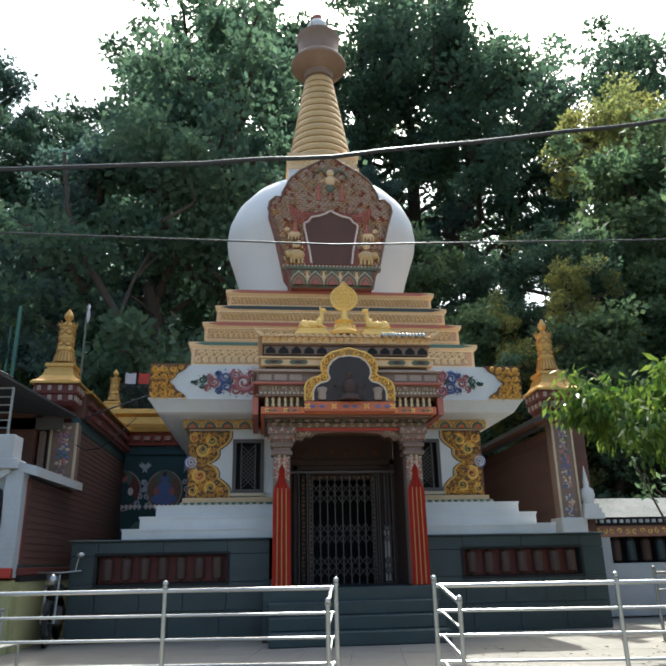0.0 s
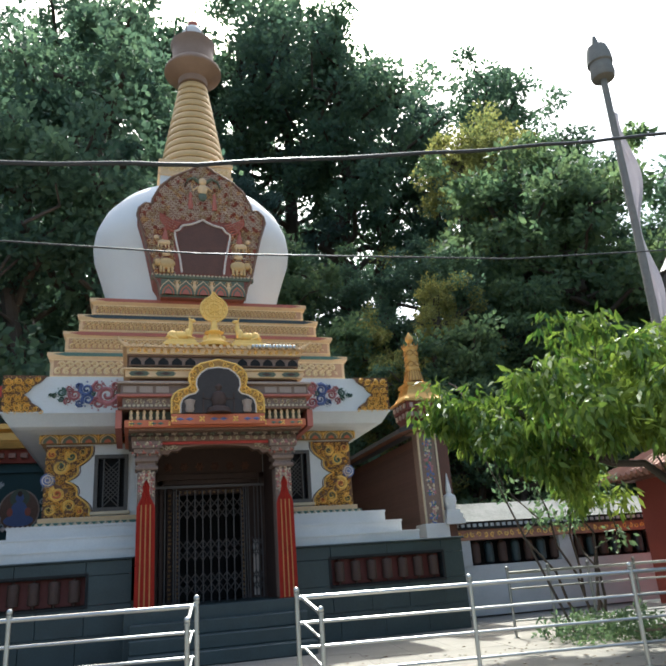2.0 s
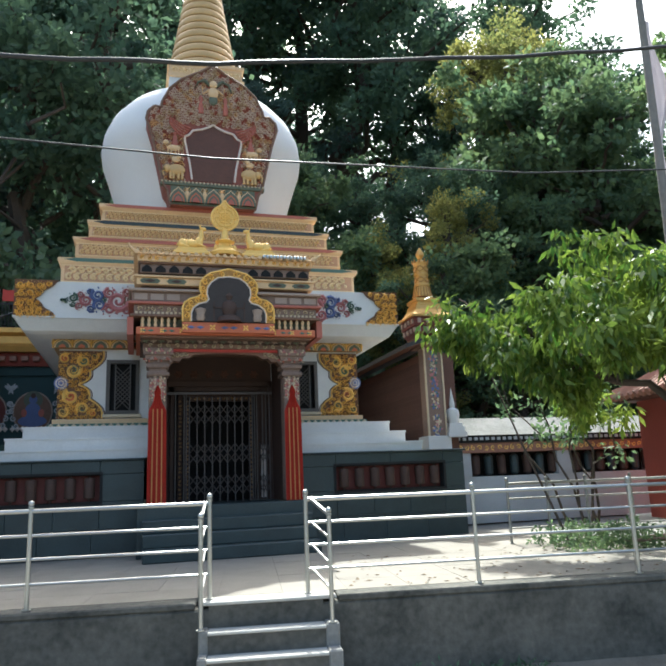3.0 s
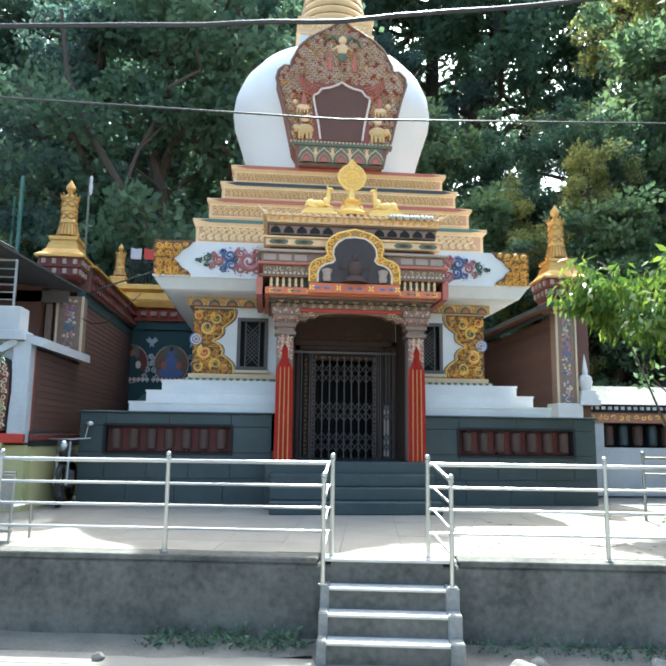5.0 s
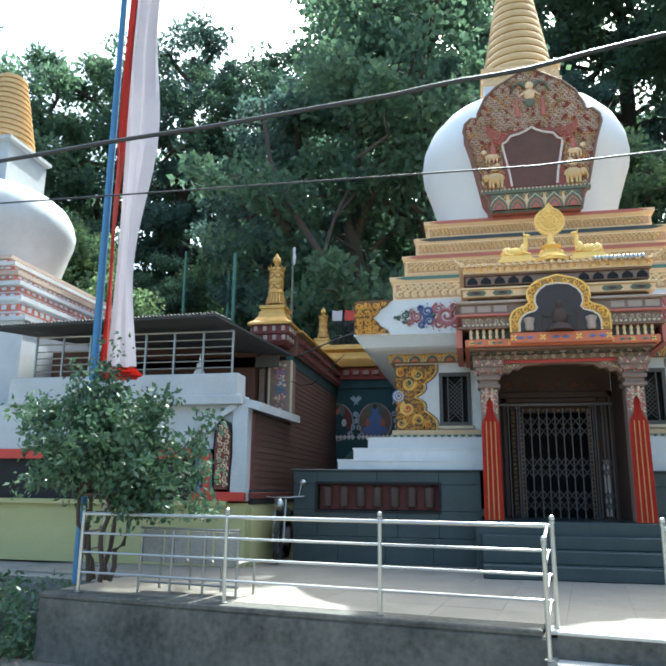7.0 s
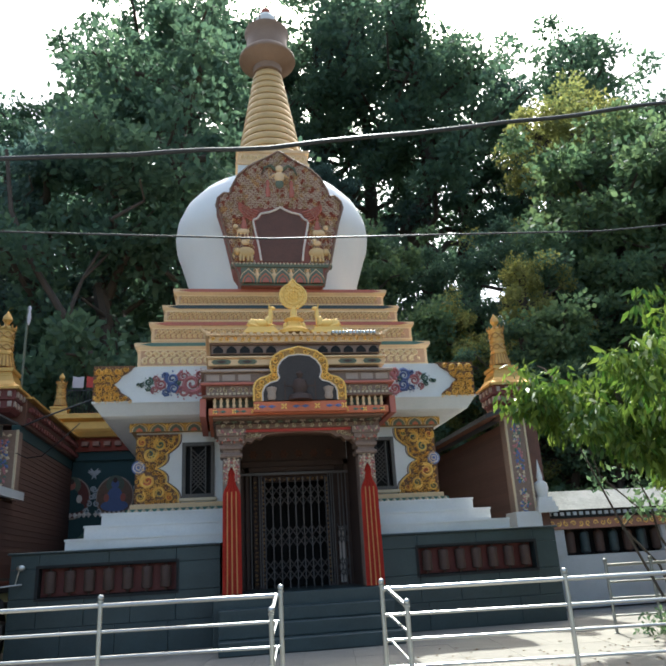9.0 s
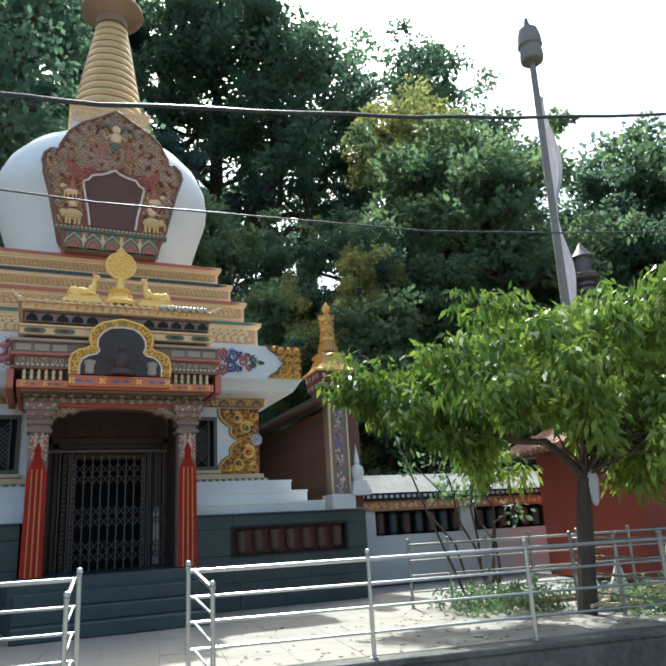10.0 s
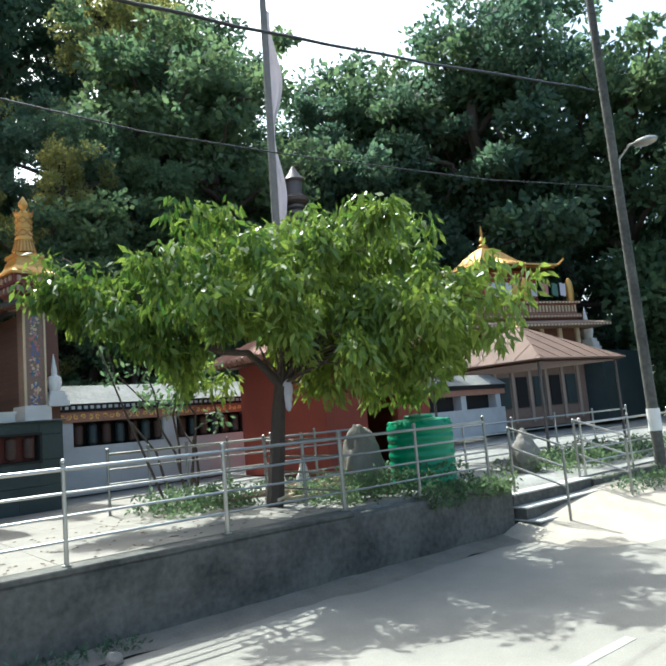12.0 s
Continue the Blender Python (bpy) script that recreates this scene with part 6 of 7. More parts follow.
boulder(5.45, 0.95, 0, 0.25, 0.2, 0.5, 9, "white", "white_stone", "small whitewashed stone post")
boulder(5.75, 0.75, 0, 0.22, 0.2, 0.52, 12, "white", "white_stone", "small whitewashed stone post")
boulder(10.6, -0.1, -0.2, 0.6, 0.5, 0.75, 22)
for i, (x, y, w) in enumerate(((0.66, -1.05, 0.30), (0.95, -0.62, 0.14), (1.9, -0.75, 0.16), (-2.6, -0.2, 0.1))):
    boulder(x, y - 0.1, -0.76, w, w * 0.8, w * 0.7, 30 + i, label="loose grey stone at the wall's foot", tip=0.2)
bm = bmesh.new()
rb = random.Random(8)
wood = thing("timber_pile", "heap of old bamboo and boards under the tree", "timber")
for i in range(16):
    x, y, a = 5.9 + rb.uniform(-0.5, 0.5), 0.9 + rb.uniform(-0.5, 0.6), rb.uniform(-0.5, 0.5)
    z = 0.03 + 0.035 * (i // 3)
    part("pole", tube(bmesh.new(), [(x - 0.7 * math.cos(a), y - 0.7 * math.sin(a), z), (x + 0.7 * math.cos(a), y + 0.7 * math.sin(a), z + 0.02)], 0.022, 6), M["cream" if i % 2 else "column"], wood, "", True)

# bench of metal seats behind the railing
bench = thing("bench", "row of grey metal seats with a tube frame, seen from behind", "bench")
bench.matrix_world = pose(-4.35, 0.95, 0, 0, 0, RAIL)
for i in range(4):
    part("seat_back", B(-0.62 + i * 0.31, -0.34 + i * 0.31, -0.02, 0.0, 0.32, 0.66, bev=0.004), M["concrete"], bench)
    part("seat", B(-0.62 + i * 0.31, -0.34 + i * 0.31, 0.02, 0.38, 0.33, 0.35, bev=0.004), M["steel_old"], bench)
for x in (-0.6, -0.2, 0.2, 0.6):
    part("leg", tube(bmesh.new(), [(x, -0.05, 0), (x, -0.02, 0.70)], 0.014, 6), M["steel_old"], bench, "", True)
    part("leg", tube(bmesh.new(), [(x, 0.36, 0), (x, 0.36, 0.33)], 0.014, 6), M["steel_old"], bench, "", True)
for z in (0.12, 0.68):
    part("crossbar", tube(bmesh.new(), [(-0.62, -0.04, z), (0.62, -0.04, z)], 0.014, 6), M["steel_old"], bench, "", True)

# motorbike by the gallery
bike = thing("motorbike", "parked black motorbike with a chrome headlamp and mirrors", "motorbike")
bike.matrix_world = pose(-4.36, 4.75, 0, 0, 0, 8)
for y in (-0.55, 0.65):
    w = part("wheel", tube(bmesh.new(), [(0, y + 0.27 * math.cos(a * math.pi / 10), 0.31 + 0.27 * math.sin(a * math.pi / 10)) for a in range(21)], 0.045, 6), M["rubber"], bike, "", True)
    bm = bmesh.new()
    for i in range(8):
        a = i * math.pi / 4
        tube(bm, ((0, y, 0.31), (0, y + 0.25 * math.cos(a), 0.31 + 0.25 * math.sin(a))), 0.008, 4)
    part("spoke_set", bm, M["steel_old"], w)
part("engine", B(-0.14, 0.14, -0.2, 0.28, 0.25, 0.52, bev=0.04), M["iron"], bike)
part("fuel_tank", ball(bmesh.new(), (0, -0.08, 0.72), 0.2, (0.75, 1.3, 0.65), 12), M["rubber"], bike, "", True)
part("seat", B(-0.13, 0.13, 0.12, 0.75, 0.66, 0.76, bev=0.04), M["rubber"], bike)
part("fork", tube(tube(bmesh.new(), [(-0.08, -0.55, 0.31), (-0.08, -0.36, 0.95)], 0.022, 6), [(0.08, -0.55, 0.31), (0.08, -0.36, 0.95)], 0.022, 6), M["steel_old"], bike, "", True)
part("handlebar", tube(bmesh.new(), [(-0.36, -0.25, 1.0), (-0.1, -0.36, 0.98), (0.1, -0.36, 0.98), (0.36, -0.25, 1.0)], 0.014, 6), M["steel_old"], bike, "", True)
part("headlamp", ball(bmesh.new(), (0, -0.48, 0.88), 0.09, (1, 0.8, 1), 10), M["steel"], bike, "", True)
for s in (-1, 1):
    part("mirror", ball(tube(bmesh.new(), [(s * 0.28, -0.27, 1.0), (s * 0.32, -0.3, 1.2)], 0.008, 5), (s * 0.34, -0.3, 1.22), 0.06, (1, 0.4, 0.7), 8), M["steel"], bike, "", True)

# ---- other railings on the right ----
railing([3.40, 4.0, 4.6, 5.3, 6.1, 7.0, 7.9], v=3.2, m="steel_old", label="inner pipe railing round the planted bed")
r = rail_frame(thing("railing", "pipe railing across the end of the paved terrace", "railing", "terrace railings"))
for v in (0.12, 0.9, 1.8):
    post(r, 5.08, v, 0, 0.92, m="steel_old")
for z in (0.83, 0.62, 0.42, 0.21):
    part("rail", tube(bmesh.new(), [(5.08, 0.12, z), (5.08, 1.8, z)], 0.014, 8), M["steel_old"], r, "", True)
railing([10.0, 11.5, 13.0, 14.5, 16.0, 17.5], z=-0.20, m="steel", label="bright steel pipe railing by the pavilion")
railing([8.4, 9.9, 11.4, 12.9, 14.4, 15.9], z=-0.15, v=2.4, m="steel", label="bright steel pipe railing by the pavilion")
stair2 = rail_frame(thing("stair", "low concrete steps by the far end of the wall", "stair", kind="structure"))
# far steps too: sunlit tread and shaded riser are done by colour
for i in range(3):
    part("riser", B(7.95, 9.95, -0.10 - 0.20 * (2 - i), 0.4, -1.0, -0.585 + 0.17 * i), M["wallconc"], stair2, "concrete riser, darkened as if in shade")
    part("tread", B(7.94, 9.96, -0.12 - 0.20 * (2 - i), 0.4, -0.585 + 0.17 * i, -0.56 + 0.17 * i, bev=0.006), M["cement"], stair2, "dusty tread, paled as if sunlit")
for u in (8.2, 9.9):
    r = rail_frame(thing("stair_railing", "sloping steel handrail beside the far steps", "railing", "stair railings"))
    post(r, u, 0.05, -0.22, 0.72, m="steel_old")
    post(r, u + 0.15, -0.72, -0.75, 0.42, m="steel_old", cap=False)
    for z0, z1 in ((0.70, 0.42), (0.42, 0.12), (0.15, -0.15)):
        part("rail", tube(bmesh.new(), [(u, 0.05, z0), (u + 0.15, -0.72, z1)], 0.016, 8), M["steel_old"], r, "", True)

# ---- pavilion and far temple ----
pav = thing("pavilion", "open pavilion with a rusty red tin roof on thin posts", "pavilion")
pav.matrix_world = pose(14.0, 1.5, -0.38, 0, 0, RAIL) @ Matrix.Diagonal((0.72, 0.72, 1.12, 1))
bm = lathe(bmesh.new(), [(2.35, 2.02), (2.35, 2.05), (0.12, 2.85)], sq=True)
part("roof", bm, M["tin_red"], pav, "rust red tin roof")
bm = bmesh.new()
for sx, sy in ((1, 0), (0, 1), (-1, 0), (0, -1)):
    for q in range(-3, 4):
        t = q * 0.72
        k = 2.35 - abs(t)
        a = Vector((sx * 2.36 + sy * t, sy * 2.36 + sx * t, 2.06))
        f = min(1, k / 2.35)
        b = a + (Vector((sy * t, sx * t, 2.86)) - a) * 0.0 + Vector((-sx * 2.24 * f, -sy * 2.24 * f, 0.80 * f))
        tube(bm, (a, b), 0.007, 3)
part("roof_rib", bm, M["tin_red"], pav)
part("finial", lathe(bmesh.new(), [(0.13, 2.82), (0.13, 2.87), (0.05, 2.9), (0.06, 2.98), (0.01, 3.05)], 10), M["spire"], pav, "", True)
part("soffit", B(-2.2, 2.2, -2.2, 2.2, 1.98, 2.0), M["brown"], pav)
for sx in (-1, 1):
    for sy in (-1, 1):
        part("post", tube(bmesh.new(), [(sx * 2.1, sy * 2.1, 0), (sx * 2.1, sy * 2.1, 2.0)], 0.045, 8), M["iron"], pav, "", True)
ft = thing("far_temple", "distant temple with a curved golden roof, carved balcony and painted walls", "temple")
ft.matrix_world = pose(24.5, 6.6, 0, 0, 0, -22) @ Matrix.Diagonal((0.86, 0.86, 1, 1))
part("ground_floor", B(-3.4, 3.4, 0, 5, 0, 2.5), M["column"], ft)
for i in range(6):
    part("window", B(-2.9 + i * 1.0, -2.3 + i * 1.0, -0.06, 0.0, 0.8, 2.0), M["slate" if i % 2 else "black"], ft)
for i in range(7):
    part("pier", B(-3.2 + i * 1.0, -3.05 + i * 1.0, -0.1, 0.0, 0.2, 2.4), M["tan"], ft)
part("lower_cornice", lathe(bmesh.new(), [(3.3, 2.5), (3.5, 2.6), (3.5, 2.8), (3.2, 2.9)], sq=True, at=(0, 2.5, 0)), M["cream"], ft)
part("middle_wall", lathe(bmesh.new(), [(3.0, 2.9), (3.0, 3.9)], sq=True, at=(0, 2.5, 0)), M["brown"], ft)
for i in range(6):
    part("post", B(-2.9 + i * 1.1, -2.7 + i * 1.1, -0.62, -0.5, 2.9, 3.9), M["cream"], ft)
part("middle_eave", lathe(bmesh.new(), [(3.9, 3.85), (4.0, 3.92), (4.0, 3.98), (3.0, 4.2)], sq=True, at=(0, 2.5, 0)), M["column"], ft)
part("balcony", lathe(bmesh.new(), [(2.9, 4.2), (3.1, 4.3), (3.1, 4.45), (2.95, 4.5), (2.95, 4.85), (3.1, 4.9), (3.1, 4.98)], sq=True, at=(0, 2.5, 0)), M["tile"], ft, "carved balcony")
bm = bmesh.new()
for i in range(30):
    x = -2.95 + i * 0.2
    box(bm, x - 0.04, x + 0.04, -0.5, -0.46, 4.55, 4.82)
part("balcony_slats", bm, M["cream"], ft)
part("upper_wall", lathe(bmesh.new(), [(1.7, 4.98), (1.7, 6.5)], sq=True, at=(0.1, 2.5, 0)), M["brick"], ft)
bm = bmesh.new()
rq = random.Random(2)
rings = [(2.5, 6.4), (2.45, 6.48), (1.8, 6.72), (1.15, 7.1), (0.6, 7.6), (0.3, 7.8), (0.12, 7.86)]
lathe(bm, rings, sq=True, at=(0.1, 2.5, 0))
for v in bm.verts:
    if v.co.z < 6.6 and (v.co.x - 0.1) ** 2 + (v.co.y - 2.5) ** 2 > 9:
        v.co.z += 0.22
part("golden_roof", bm, M["gilt"], ft, "curved golden roof")
part("roof_finial", lathe(bmesh.new(), [(0.25, 7.8), (0.28, 7.95), (0.1, 8.05), (0.16, 8.2), (0.05, 8.4), (0.08, 8.5), (0.01, 8.9)], 12, (0.1, 2.5, 0)), M["gilt"], ft, "", True)
for h, z in ((3.5, 2.66), (3.5, 2.76), (3.0, 3.10), (4.0, 3.90), (3.1, 4.36), (3.1, 4.93), (1.7, 6.2)):
    bm = bmesh.new()
    for q in range(int(2 * h / 0.2)):
        u = -h + 0.1 + q * 0.2
        box(bm, u - 0.05, u + 0.05, 2.5 - h - 0.03, 2.5 - h, z - 0.035, z + 0.035)
        box(bm, -h - 0.03, -h, 2.5 + u - 0.05, 2.5 + u + 0.05, z - 0.035, z + 0.035)
    part("dentil_frieze", bm, M["cream"], ft)
for sx in (-1, 1):
    for sy in (-1, 1):
        part("roof_corner", tube(bmesh.new(), [(0.1 + sx * 2.2, 2.5 + sy * 2.2, 6.62), (0.1 + sx * 2.5, 2.5 + sy * 2.5, 6.66), (0.1 + sx * 2.68, 2.5 + sy * 2.68, 6.84), (0.1 + sx * 2.7, 2.5 + sy * 2.7, 7.02)], 0.07, 6, 0.02), M["gilt"], ft, "upturned gilt corner", True)
bm = bmesh.new()
for q in range(-8, 9):
    u = q * 0.28
    k = min(1.0, (2.45 - abs(u)) / 1.8)
    if k > 0.1:
        tube(bm, [(0.1 + u, 2.5 - 2.46, 6.50), (0.1 + u * (1 - 0.2 * k), 2.5 - 2.46 + 0.66 * k, 6.50 + 0.26 * k), (0.1 + u * (1 - 0.4 * k), 2.5 - 2.46 + 1.3 * k, 6.50 + 0.64 * k)], 0.03, 4)
part("roof_rib", bm, M["gilt"], ft)
for i, (x, m) in enumerate(((-2.4, "rose"), (-2.0, "flag"), (-1.6, "blue"), (-1.2, "flag"), (0.3, "flag"), (1.0, "rose"), (1.6, "teal"), (2.1, "flag"))):
    part("prayer_flag", slab(bmesh.new(), [(x, 5.25), (x + 0.34, 5.2), (x + 0.36, 5.72), (x, 5.78)], -0.42, -0.40), M[m], ft)
for x in (-0.6, 0.0, 2.75):
    part("gilded_banner", lathe(bmesh.new(), [(0.16, 4.98), (0.2, 5.4), (0.17, 5.8), (0.04, 6.0)], 10, (x, -0.35, 0)), M["gilt"], ft, "", True)
chorten(27.75, 5.4, 2.9, 1.95, "white chorten beside the far temple")
low = tagged(obj("outbuilding", B(27.3, 33, 4.7, 9, 0, 2.9), M["slate"]), "dark blue-green outbuilding beside the far temple", "building")
dark = thing("stone_spire", "dark weathered ringed spire rising behind the tree", "spire", at=(17.4, 12, 0))
prof = [(1.3, 0), (1.3, 5.5), (0.9, 5.7), (0.9, 7.2)]
for i in range(9):
    z, rr_ = 7.2 + i * 0.25, 0.62 - 0.035 * i
    prof += [(rr_ - 0.1, z), (rr_, z + 0.06), (rr_, z + 0.16), (rr_ - 0.1, z + 0.2)]
prof += [(0.5, 9.5), (0.55, 9.65), (0.3, 9.8), (0.3, 10.3), (0.42, 10.4), (0.2, 10.7), (0.03, 11.0)]
part("ringed_shaft", lathe(bmesh.new(), prof, 18), M["iron"], dark, "", True)

# ---- street: utility pole, lamp, cables ----
up = thing("utility_pole", "leaning concrete utility pole with a street lamp and white bands", "pole", at=(12.0, -2.0, -0.76))
part("pole", tube(bmesh.new(), [(0, 0, 0), (0, 0.06, 4.5), (0, 0.12, 9.9)], 0.105, 12, 0.075), M["wallconc"], up, "", True)
part("band", tube(bmesh.new(), [(0, 0.015, 1.1), (0, 0.02, 1.5)], 0.118, 12), M["white"], up, "", True)
part("arm", tube(bmesh.new(), [(0, 0.07, 5.6), (0, -0.02, 6.2), (0, -0.22, 6.4), (0, -0.40, 6.42)], 0.025, 6), M["steel_old"], up, "", True)
part("lamp_head", ball(bmesh.new(), (0, -0.52, 6.38), 0.17, (0.8, 1.3, 0.5), 12), M["steel_old"], up, "", True)
START = Vector((-1.2, -6.3, 1.05))
def cable(pts, r, label, k=1.6, wave=0.0):
    out = []
    for a, b in zip(pts, pts[1:]):
        for i in range(6):
            q = Vector(a).lerp(Vector(b), i / 6)
            out.append(START + (q - START) * k + Vector((0, 0, 0.025 + wave * math.sin(len(out) * 1.7))))
    out.append(START + (Vector(pts[-1]) - START) * k)
    wire(out, r, label)


def wire(out, r, label):
    c = bpy.data.curves.new("cable", "CURVE")
    c.dimensions, c.bevel_depth, c.bevel_resolution = "3D", r, 1
    sp = c.splines.new("POLY")
    sp.points.add(len(out) - 1)
    for p, o in zip(sp.points, out):
        p.co = (*o, 1)
    c.materials.append(M["cable"])
    tagged(new("cable", c), label, "cable", "overhead cables")
cable([(-9, -3, 2.65), (-4.02, -3, 3.0), (-2, -3, 3.14), (-0.9, -3, 3.25), (0.8, -3, 3.53), (2.0, -3, 3.77), (4.1, -3, 4.25), (8.37, -3, 5.31)], 0.020, "thick twisted overhead cable along the road", wave=0.008)
cable([(-9, -3, 2.60), (-4.0, -3, 2.72), (-0.9, -3, 2.69), (1.0, -3, 2.775), (2.1, -3, 2.90), (5.0, -3, 3.3), (9, -3, 4.0)], 0.008, "thin overhead cable along the road")
cable([(4.12, -3, 4.44), (6.0, -3, 5.62), (8, -3, 6.9)], 0.008, "thin overhead cable above the far trees")

# painted line on the road
line = rail_frame(thing("road_line", "worn broken white line on the road", "road marking", kind="structure"))
for u0, u1, v in ((-16.0, -12.4, -1.05), (-10.2, -6.6, -1.02), (-4.15, -0.4, -0.98), (3.9, 4.9, -3.4), (9.0, 12.0, -3.4)):
    part("dash", B(u0, u1, v - 0.045, v + 0.045, -0.8, -0.748), M["line"], line)

# dusty verge with an uneven edge at the wall's foot
bm = bmesh.new()
prev = None
for i in range(260):
    u = -8 + i * 0.09
    w = 0.42 + 0.22 * noise.noise(Vector((u * 0.7, 0, 0))) + 0.10 * noise.noise(Vector((u * 3.1, 2, 0)))
    if -0.8 < u < 0.5:
        w = 0.75 + 0.05 * noise.noise(Vector((u * 5, 0, 3)))
    cur = [bm.verts.new((u, -0.13, -0.70 + 0.02 * noise.noise(Vector((u * 2, 5, 0))))), bm.verts.new((u, -0.13 - w * 0.5, -0.728 + 0.012 * noise.noise(Vector((u * 4, 1, 7))))), bm.verts.new((u, -0.13 - w, -0.756))]
    if prev:
        for k in range(2):
            bm.faces.new((prev[k], prev[k + 1], cur[k + 1], cur[k]))
    prev = cur
rail_frame(tagged(obj("verge", bm, M["verge"], True), "dusty earth verge between road and wall", "ground", kind="structure"))


# sandy heap against the far steps
bm = bmesh.new()
gv = [[bm.verts.new((7.4 + i * 0.35, -0.16 - j * 0.22, -0.765 + 0.42 * max(0.0, 1 - j / 9) ** 1.3 * math.sin(math.pi * min(1, i / 17)) ** 0.7 + 0.018 * noise.noise(Vector((i * 0.6, j * 0.5, 2))) * (0 < j < 9))) for i in range(18)] for j in range(10)]
for j in range(9):
    for i in range(17):
        bm.faces.new((gv[j][i], gv[j + 1][i], gv[j + 1][i + 1], gv[j][i + 1]))
rail_frame(tagged(obj("sand_bank", bm, M["sand"], True), "dusty sand banked up against the far steps", "ground", kind="structure"))


# ---- trees ----
def leaf_mesh(name, centres, size, rng, per, spread_, material, aspect=0.5, droop=0.0, fold=False, flat=1.0):
    """Many small leaves about the given points, as one mesh."""
    c = np.repeat(np.array(centres, float), per, axis=0)
    n = len(c)
    sp = np.repeat(np.array(spread_, float), per) if np.ndim(spread_) else spread_
    off = rng.normal(0, 1, (n, 3))
    off *= (rng.random(n) ** 0.4 / np.linalg.norm(off, axis=1))[:, None]
    c = c + off * (1, 1, flat) * (sp[:, None] if np.ndim(sp) else sp)
    d = rng.normal(0, 1, (n, 3)) + off * 0.8
    d[:, 2] -= droop
    d /= np.linalg.norm(d, axis=1)[:, None]
    w = np.cross(d, rng.normal(0, 1, (n, 3)) * (1, 1, 0.5) + (0, 0, 0.6 if droop else 0))
    w /= np.linalg.norm(w, axis=1)[:, None] + 1e-9
    s = size * rng.uniform(0.6, 1.3, n)[:, None]
    if fold:
        up = np.cross(w, d)
        v = np.stack([c, c + d * s * 0.4 + w * s * aspect * 0.5 + up * s * 0.06, c + d * s, c + d * s * 0.4 - w * s * aspect * 0.5 + up * s * 0.06], 1)
    else:
        v = np.stack([c, c + d * s * 0.5 + w * s * aspect * 0.5, c + d * s, c + d * s * 0.5 - w * s * aspect * 0.5], 1)
    me = bpy.data.meshes.new(name)
    me.vertices.add(n * 4)
    me.vertices.foreach_set("co", v.reshape(-1))
    me.loops.add(n * 4)
    me.loops.foreach_set("vertex_index", np.arange(n * 4, dtype=np.int32))
    me.polygons.add(n)
    me.polygons.foreach_set("loop_start", np.arange(0, n * 4, 4, dtype=np.int32))
    me.update(calc_edges=True)
    me.materials.append(material)
    return me


def limb(bm, a, b, r0, r1, rng, wob=0.06, n=6):
    a, b = Vector(a), Vector(b)
    pts = [a.lerp(b, i / n) + Vector(rng.normal(0, 1, 3)) * wob * (a - b).length * math.sin(math.pi * i / n) * 0.5 for i in range(n + 1)]
    tube(bm, pts, r0, 7, r1)
    return pts


LEAF = {
    # dark, mid and pine are paled and blued to carry haze over the wood
    "dark": leaf_mat("dark_green_leaves", (0.072, 0.132, 0.092), (0.125, 0.195, 0.105), 0.60, 0.65),
    "mid": leaf_mat("mid_green_leaves", (0.085, 0.155, 0.085), (0.160, 0.220, 0.090), 0.62, 0.6),
    "pine": leaf_mat("blue_green_leaves", (0.068, 0.122, 0.108), (0.112, 0.170, 0.128), 0.60, 0.65),
    "bright": leaf_mat("fresh_green_leaves", (0.045, 0.118, 0.018), (0.30, 0.37, 0.062), 0.44, 0.36),
    # lit: sunlight on foliage is put into this yellow-green leaf colour
    "lit": leaf_mat("sunlit_yellow_green_leaves", (0.13, 0.17, 0.06), (0.33, 0.31, 0.09), 0.65, 0.6),
    "shrub": leaf_mat("grey_green_shrub_leaves", (0.022, 0.062, 0.030), (0.115, 0.185, 0.10), 0.35, 0.32),
}


def forest_tree(seed, height, crown_w, mat_key, leaves=15000, low=0.22, size=0.30):
    """A tall hillside tree: tapered trunk, limbs, clumps of leaves with gaps."""
    rng = np.random.default_rng(seed)
    t = thing("tree", "tall broadleaf tree with a dark dense crown on the hillside", "tree", "hillside trees")
    bm = bmesh.new()
    top = Vector((rng.normal(0, 0.4), rng.normal(0, 0.4), height * 0.86))
    trunk = limb(bm, (0, 0, -1.5), top, height * 0.024, height * 0.008, rng, 0.05, 9)
    cl, sp = [], []
    nl = 22
    for i in range(nl):
        f = low + (0.97 - low) * (i + rng.random()) / nl
        base = trunk[0].lerp(trunk[-1], f * 0.98)
        a = i * 2.4 + rng.normal(0, 0.4)
        reach = crown_w * (0.45 + 0.55 * math.sin(math.pi * min(1, (f - low) / (1 - low) * 0.75 + 0.22))) * rng.uniform(0.6, 1.25)
        end = base + Vector((math.cos(a) * reach, math.sin(a) * reach, height * rng.uniform(0.03, 0.14)))
        pts = limb(bm, base, end, height * 0.0085, 0.03, rng, 0.14)
        for p in pts[3:]:
            q = p + Vector(rng.normal(0, 1, 3)) * crown_w * 0.10
            cl.append(q)
            sp.append(crown_w * rng.uniform(0.13, 0.29))
    for _ in range(14):
        cl.append(top + Vector(rng.normal(0, 1, 3)) * crown_w * 0.22)
        sp.append(crown_w * rng.uniform(0.12, 0.25))
    part("trunk", bm, M["bark"], t, "", True)
    me = leaf_mesh("crown", cl, size, rng, max(8, leaves // len(cl)), sp, LEAF[mat_key], 0.6, flat=0.62)
    cr = new("crown", me)
    cr.parent = t
    return t


